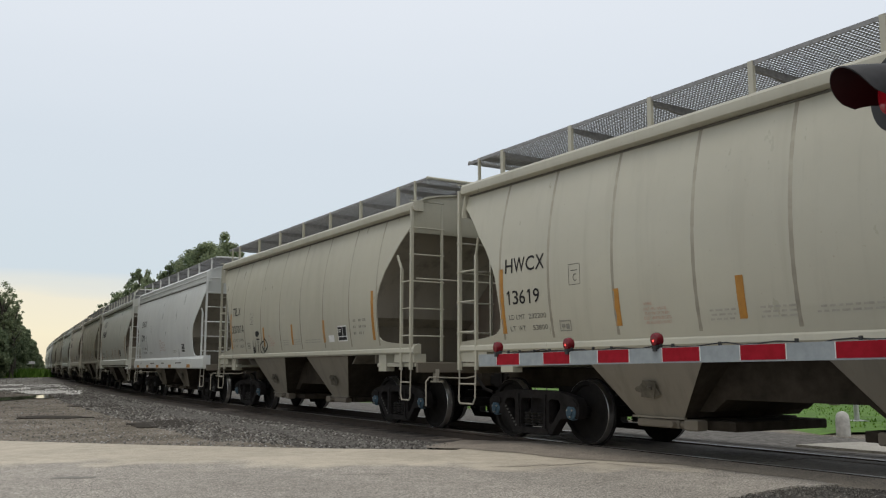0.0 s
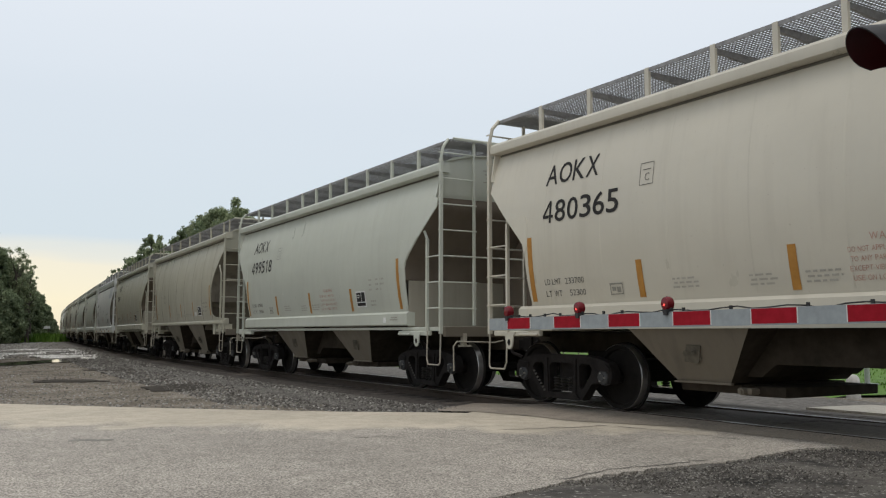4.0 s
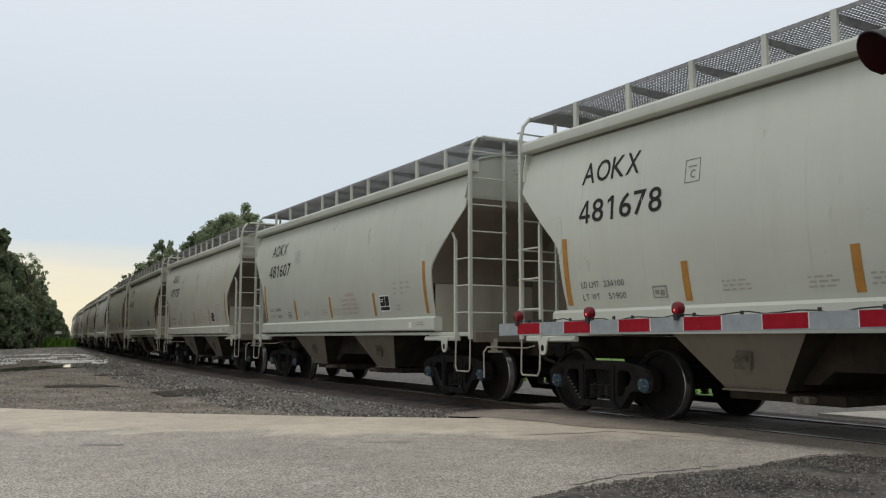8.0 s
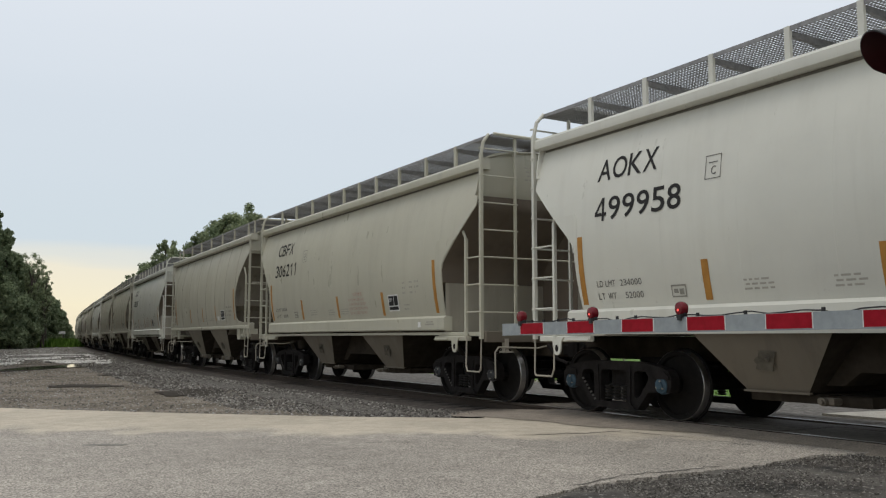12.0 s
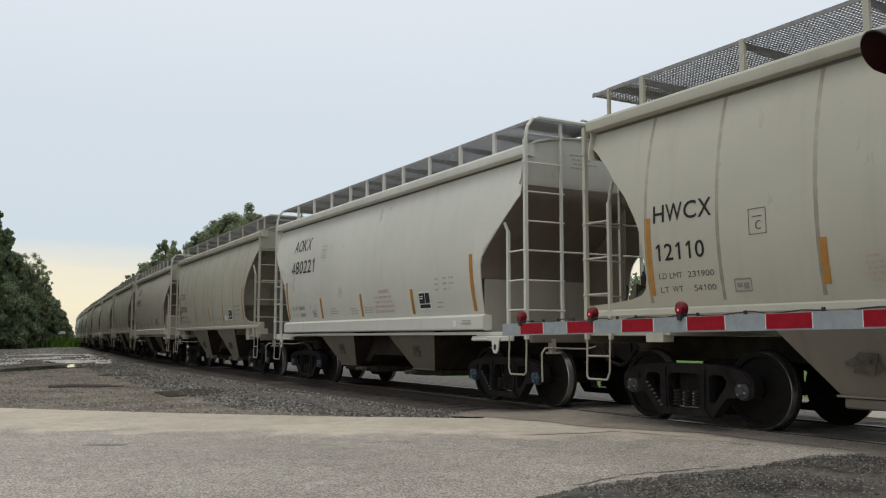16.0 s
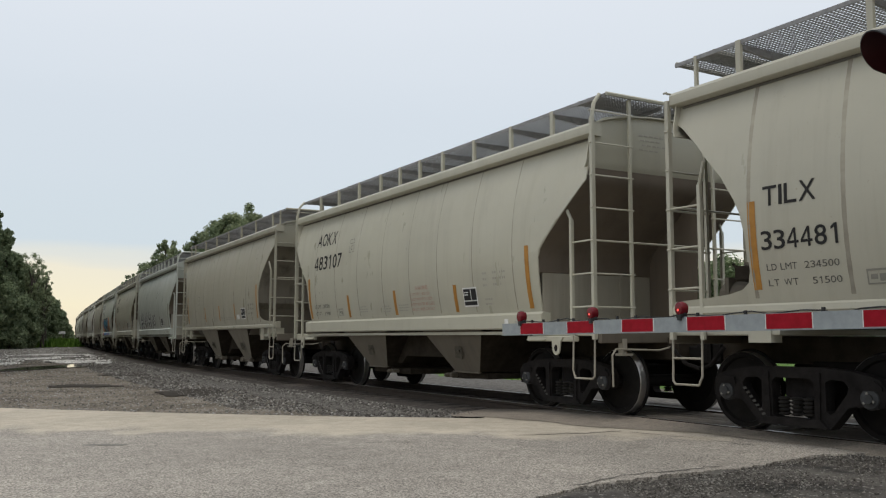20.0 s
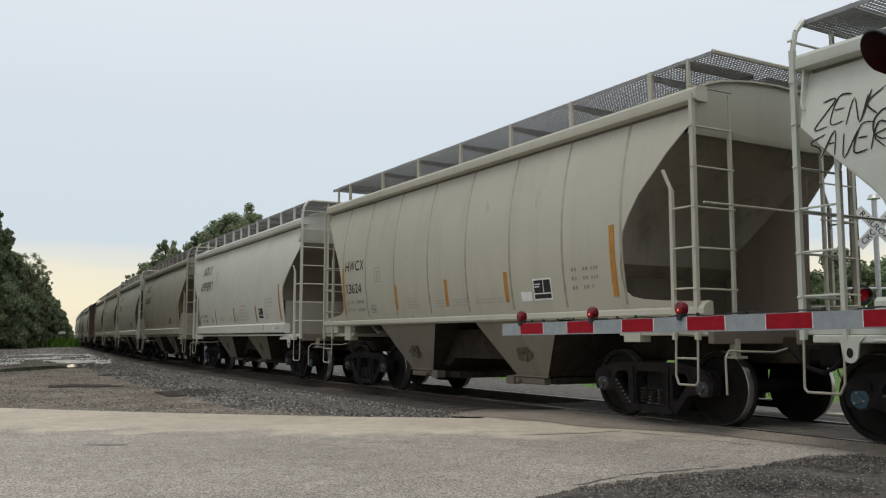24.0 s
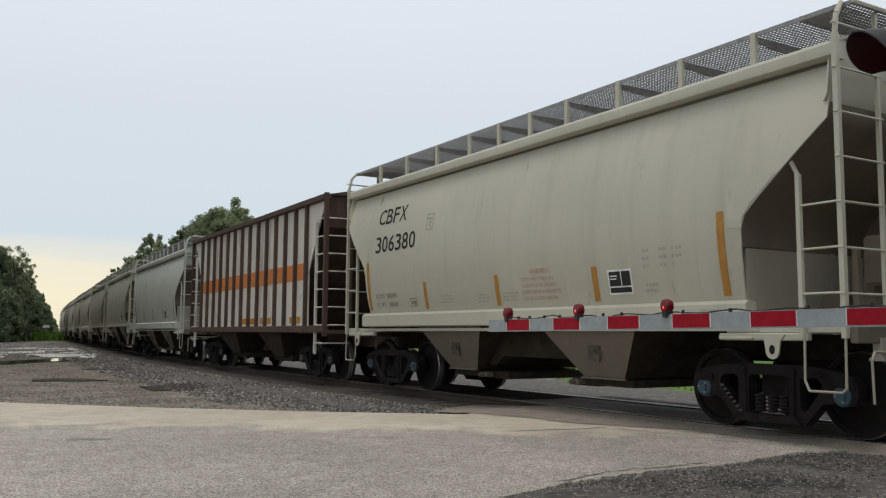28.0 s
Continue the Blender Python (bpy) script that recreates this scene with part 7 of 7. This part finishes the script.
WOOD = [
    (-51.63, 96, 15.8, 2.85), (-51.23, 100, 13.63, 2.19), (-51.82, 104, 11.53, 2.41), (-52.12, 108, 10.23, 2.51),
    (-52.75, 112, 8.95, 2.17), (-53.67, 117, 7.54, 1.96), (-55.63, 124, 6.7, 1.6), (-59.55, 135, 5.6, 1.39),
    (-67.51, 155, 4.83, 1.3), (-79.81, 185, 4.07, 1.31), (-98.58, 230, 3.25, 1.33), (-128.15, 300, 2.66, 1.55),
    (-48.93, 97, 7.45, 2.5), (-49.42, 102, 6.43, 2.37), (-50.31, 97, 15.56, 1.5), (-49.96, 99, 13.7, 1.28)] + [(-0.54 * d - 4.6, d, 18.5 + q.uniform(-1.5, 1.5), 4.4) for d in (88, 81, 74, 67, 60, 53, 46, 39, 32)]
for k, (x, y, h, r) in enumerate(WOOD):
    tree(x, y, h, r, 300 + k, M_LEAF, leaves=26000 if 85 < y < 160 else 9000, low=0.0, airy=0.4, size=0.40 if y < 85 else 0.14 if y < 130 else 0.2, lobes_n=100, column=True, label="tall dark green tree of the lane wood and its added shading row")
tree(-50.33, 106, 11.72, 2.05, 401, M_LEAF2, leaves=7000, low=0.3, airy=0.8, size=0.10, label="slender open-crowned tree at the edge of the wood", lobes_n=60)
tree(-50.59, 110, 10.38, 1.42, 402, M_LEAF2, leaves=2200, low=0.25, airy=0.8, size=0.13, label="slender open-crowned tree at the edge of the wood", lobes_n=44)
tree(-51.65, 113, 10.04, 1.02, 403, M_LEAF2, leaves=1800, low=0.45, airy=0.9, size=0.09, label="slender open-crowned tree at the edge of the wood", lobes_n=40)
# far woods that close the horizon
v, f = [], []
q = random.Random(8)
for i in range(16000):
    a = q.choice((q.uniform(-1.5, -0.50), q.uniform(-0.28, 1.3), q.uniform(-0.28, 1.3)))
    d = q.uniform(230, 300)
    x, y, z = d * math.sin(a), d * math.cos(a), -0.3 + 9.5 * q.random() ** 0.8 * (0.75 + 0.3 * noise.noise((a * 9, 0, 3)))
    s = q.uniform(0.6, 1.5)
    b = q.uniform(0, 6.3)
    k = len(v)
    v += [(x - s * math.cos(b), y - s * math.sin(b), z - s * 0.4), (x + s * 0.3, y, z - s), (x + s * math.cos(b), y + s * math.sin(b), z + s * 0.3), (x, y, z + s)]
    f.append((k, k + 1, k + 2, k + 3))
m = bpy.data.meshes.new("far_woods")
m.from_pydata(v, [], f)
m.materials.append(M_LEAF)
tagged(new("far_woods", m), "dark belt of distant woods on the horizon", "woods", kind="stuff")


# ---- crossing gate and signals ----
M_ALU = mat("brushed_aluminium", [(0.3, (0.42, 0.42, 0.42)), (0.7, (0.56, 0.56, 0.56))], scale=14, rough=0.45, metal=0.7)
M_STRIPE_R = mat("red_reflective_sheeting", [(0.35, (0.25, 0.004, 0.012)), (0.65, (0.32, 0.006, 0.018))], scale=14, rough=0.55, spec=0.15)
M_STRIPE_W = mat("grey_white_reflective_sheeting", [(0.35, (0.235, 0.262, 0.275)), (0.65, (0.30, 0.328, 0.34))], scale=10, rough=0.45)
M_LENS = plain("red_lamp_glass", (0.14, 0.006, 0.012), 0.12)
M_CORE = plain("lit_lamp_filament", (0.9, 0.07, 0.06), 0.3, 0, 1.1)
M_LIT = plain("lit_red_lamp_glass", (0.22, 0.006, 0.012), 0.15, 0, 0.25)
M_BLACK = mat("matt_black_signal_paint", [(0.3, (0.012, 0.012, 0.013)), (0.7, (0.03, 0.03, 0.032))], scale=8, rough=0.55)
M_HOODIN = plain("dark_red_hood_lining", (0.035, 0.006, 0.008), 0.5)
M_WIRE = plain("black_cable", (0.02, 0.02, 0.02), 0.6)

GATE_DIR = Vector((0.5010, -0.8654, 0.0085)).normalized()
GATE_TIP = Vector((0.635, 9.82, 1.189))


gate = thing("crossing_gate", "lowered striped crossing gate arm with red lamps on an aluminium mast", "crossing gate", at=pose(3.35, 4.93, -0.2))
turn = math.degrees(math.atan2(GATE_DIR.y, GATE_DIR.x))
arm_at = gate.matrix_basis.inverted() @ Matrix.Translation(GATE_TIP) @ pose(0, 0, 0, 0, -math.degrees(math.asin(GATE_DIR.z)), turn)
ARM_LEN = 5.5
arm = part("arm", Geo().box(0.0, ARM_LEN, -0.014, 0.014, -0.066, 0.060).box(0.0, ARM_LEN, -0.022, 0.022, -0.070, -0.062), M_STRIPE_W, gate, "grey-white and red striped gate arm", at=arm_at)
for i in range(7):
    x = 0.355 + i * 0.813
    if x < ARM_LEN - 0.3:
        b = Geo().box(x, min(x + 0.406, ARM_LEN), -0.0175, 0.0175, -0.058, 0.056)
        part("red_stripe", b, M_STRIPE_R, arm)
        for e in (x - 0.004, x + 0.410):
            part("stripe_edge", Geo().box(e - 0.004, e + 0.004, -0.0165, 0.0165, -0.058, 0.056), M_WHITE, arm)
for k, x in enumerate((0.36, 1.55, 2.72)):
    g = Geo()
    g.smooth = True
    g.lathe([(0.015, -0.045), (0.040, -0.04), (0.047, -0.015), (0.047, 0.015), (0.040, 0.04), (0.015, 0.045)], (0, 0, 0), "y", 18)
    part("gate_lamp", g, M_LENS, arm, "red gate lamp, lit" if k > 0 else "red gate lamp", at=pose(x, 0, 0.13, 0, 0, 0) @ Matrix.Diagonal((1, 1, 1.3, 1)))
    if k > 0:
        part("lamp_glow", Geo().lathe([(0.003, -0.005), (0.009, -0.003), (0.012, 0.0)], (0, 0, 0), "y", 12), M_CORE, arm, "bright core of the lit lamp", at=pose(x, -0.044, 0.118))
    part("lamp_bracket", Geo().box(x - 0.035, x + 0.035, -0.03, 0.03, 0.05, 0.085, bev=0.006).tube((x - 0.05, 0, 0.075), (x + 0.05, 0, 0.075), 0.018, 8).box(x - 0.02, x + 0.02, -0.036, -0.02, 0.03, 0.10), M_BLACK, arm)
g = Geo()
path_pts = [(0.36, 0.0, 0.085)]
for i in range(1, 34):
    x = 0.36 + i * 0.155
    path_pts.append((x, 0.004, 0.068 + 0.014 * math.sin(i * 1.7) * (0.6 if i % 5 else 2.0)))
g.path(path_pts, 0.006, 5)
part("cable", g, M_WIRE, arm)
for x in (0.55, 0.75, 1.0, 1.25, 1.9, 2.15, 2.9, 3.4, 4.1, 4.6):
    part("cable_clip", Geo().box(x - 0.012, x + 0.012, -0.008, 0.008, 0.058, 0.09), M_BLACK, arm)
part("mast", Geo().tube((0, 0, 0), (0, 0, 4.2), 0.065, 14).box(-0.2, 0.2, -0.2, 0.2, 0, 0.06), M_ALU, gate)
part("gate_mechanism", Geo().box(-0.26, 0.26, -0.52, -0.12, 0.9, 1.6, bev=0.03), M_ALU, gate, "aluminium gate machine housing", at=pose(0, 0, 0, 0, 0, 20))
part("arm_support", Geo().box(-0.10, 0.10, 0.0, 0.08, 1.2, 1.6, bev=0.02), M_ALU, gate)


def flasher(host, at, lit):
    """A lamp unit: round backing plate, hooded visor, red lens; it looks along its own +x."""
    g = Geo()
    g.smooth = True
    g.lathe([(0.05, -0.10), (0.12, -0.09), (0.13, 0.0), (0.235, 0.005), (0.24, 0.012), (0.14, 0.018)], (0, 0, 0), "x", 28)
    unit = part("flasher", g, M_BLACK, host, "black flashing light unit with a hood", at=at)
    vis = Geo()
    vis.smooth = True
    n = 22
    rows_o, rows_i = [], []
    for j in range(7):
        x = 0.012 + 0.37 * j / 6
        ro, ri = [], []
        for i in range(n + 1):
            q = i / n
            a = -0.25 + (math.pi + 0.5) * q
            reach = 0.16 + 0.21 * math.sin(math.pi * min(1, max(0, q))) ** 0.55
            xx = 0.012 + (reach) * j / 6
            droop = -0.03 * (j / 6) ** 2
            ro.append((xx, 0.165 * math.cos(a), 0.165 * math.sin(a) + droop))
            ri.append((xx, 0.157 * math.cos(a), 0.157 * math.sin(a) + droop))
        rows_o.append(ro)
        rows_i.append(ri)
    m = n + 1
    vis.v = [p for r in rows_o for p in r] + [p for r in rows_i for p in r]
    k = 7 * m
    for j in range(6):
        for i in range(n):
            a = j * m + i
            vis.f += [(a, a + 1, a + m + 1, a + m), (k + a, k + a + m, k + a + m + 1, k + a + 1)]
            vis.s += [0, 1]
    for i in range(n):
        a = 6 * m + i
        vis.f.append((a, a + 1, k + a + 1, k + a))
        vis.s.append(0)
    for j in range(6):
        for a in (j * m, j * m + n):
            vis.f.append((a, a + m, k + a + m, k + a))
            vis.s.append(0)
    part("visor", vis, [M_BLACK, M_HOODIN], unit)
    le = Geo()
    le.smooth = True
    le.lathe([(0.148, 0.01), (0.14, 0.03), (0.09, 0.048), (0.03, 0.055)], (0, 0, 0), "x", 24)
    part("lens", le, M_LIT if lit else M_LENS, unit)
    return unit


inv_g = gate.matrix_basis.inverted()
flasher(gate, inv_g @ Matrix.Translation((2.855, 5.045, 2.755)) @ pose(0, 0, 0, 0, 0, 186), True)
part("flasher_arm", Geo().tube((-0.45, 0.1, 2.955), (0.65, 0.1, 2.955), 0.03, 10).tube((0, 0, 2.955), (0, 0.1, 2.955), 0.05, 10), M_ALU, gate)
flasher(gate, inv_g @ Matrix.Translation((4.0, 5.02, 2.755)) @ pose(0, 0, 0, 0, 0, 186), False)

# the signal on the far side of the crossing
far = thing("crossing_signal", "far crossing signal with white crossbuck and red flashers", "crossing signal", at=pose(9.95, 20.2, -0.2))
part("mast", Geo().tube((0, 0, 0), (0, 0, 4.4), 0.06, 12).box(-0.18, 0.18, -0.18, 0.18, 0, 0.06), M_ALU, far)
M_SIGN = plain("white_sign_sheeting", (0.62, 0.62, 0.60), 0.5)
letter_meshes([("RAILROAD", 0.14, 1.0, 0.008, 0.0), ("CROSSING", 0.14, 1.0, 0.008, 0.0)])
for k, (word, a) in enumerate((("CROSSING", 45), ("RAILROAD", -45))):
    at = pose(0, -0.075 - 0.012 * k, 3.75, 0, -a, 0)
    bl = part("crossbuck_blade", Geo().box(-0.61, 0.61, -0.005, 0.005, -0.115, 0.115), M_SIGN, far, "white crossbuck blade with black words", at=at)
    m = TEXTS[(word, 0.14, 1.0, 0.008, 0.0)].copy()
    for vv in m.vertices:
        vv.co = (vv.co.x - 0.5, -0.008, vv.co.y - 0.07)
    m.materials.clear()
    m.materials.append(M_INK)
    part("lettering", m, M_INK, bl)
part("flasher_arm", Geo().tube((-0.75, 0, 2.35), (0.75, 0, 2.35), 0.03, 8), M_ALU, far)
flasher(far, pose(-0.45, -0.1, 2.2, 0, 0, 258), True)
flasher(far, pose(0.45, -0.1, 2.2, 0, 0, 258), False)
part("gate_mechanism", Geo().box(-0.2, 0.35, -0.55, -0.1, 0.9, 1.6, bev=0.03).box(0.1, 0.3, -0.7, -0.5, 1.4, 1.9, bev=0.02), M_ALU, far)
bell = Geo()
bell.smooth = True
bell.lathe([(0.02, 0.0), (0.10, -0.02), (0.14, -0.10), (0.15, -0.12)], (0, 0, 4.55), "z", 16)
part("bell", bell, M_ALU, far)

pole = thing("utility_pole", "dark weathered wooden utility pole beyond the crossing", "utility pole", at=pose(13.1, 28.0, -0.25))
part("shaft", Geo().tube((0, 0, 0), (0, 0, 9.5), 0.17, 12, r2=0.11), M_BARK, pole)
part("crossarm", Geo().box(-1.1, 1.1, -0.06, 0.06, 8.6, 8.72), M_BARK, pole)
for k, x in enumerate((-1.0, -0.35, 0.35, 1.0)):
    part("insulator", Geo().tube((x, 0, 8.72), (x, 0, 8.86), 0.04, 8), M_ALU, pole)
    g = Geo()
    a, b = Vector((x, 0, 8.86)), Vector((x + 42, 14, 8.4))
    pts_ = [a.lerp(b, i / 12) - Vector((0, 0, 1.1 * (1 - (2 * i / 12 - 1) ** 2))) for i in range(13)]
    g.path(pts_, 0.012, 4)
    part("wire", g, M_WIRE, pole)

st = thing("marker_post", "short chalky white marker post beside the far road", "marker post", at=pose(7.95, 16.7, -0.22))
g = Geo()
g.smooth = True
g.lathe([(0.13, 0.0), (0.125, 0.30), (0.11, 0.40), (0.07, 0.45), (0.02, 0.47)], (0, 0, 0), "z", 14)
part("shaft", g, mat("chalky_concrete", [(0.3, (0.36, 0.35, 0.33)), (0.7, (0.56, 0.55, 0.52))], scale=9, rough=0.9, bump=0.5), st)

sg = thing("barrier_board", "low white board on two posts at the end of the lane", "barrier", at=pose(-53.6, 121.0, -0.22))
part("board", Geo().box(-1.05, 1.05, -0.03, 0.03, 1.78, 2.12, bev=0.005), M_SIGN, sg, at=pose(0, 0, 0, 0, 0, 8))
for x in (-0.8, 0.8):
    part("post", Geo().box(x - 0.05, x + 0.05, 0.03, 0.12, 0, 1.9), M_BARK, sg, at=pose(0, 0, 0, 0, 0, 8))

motions()
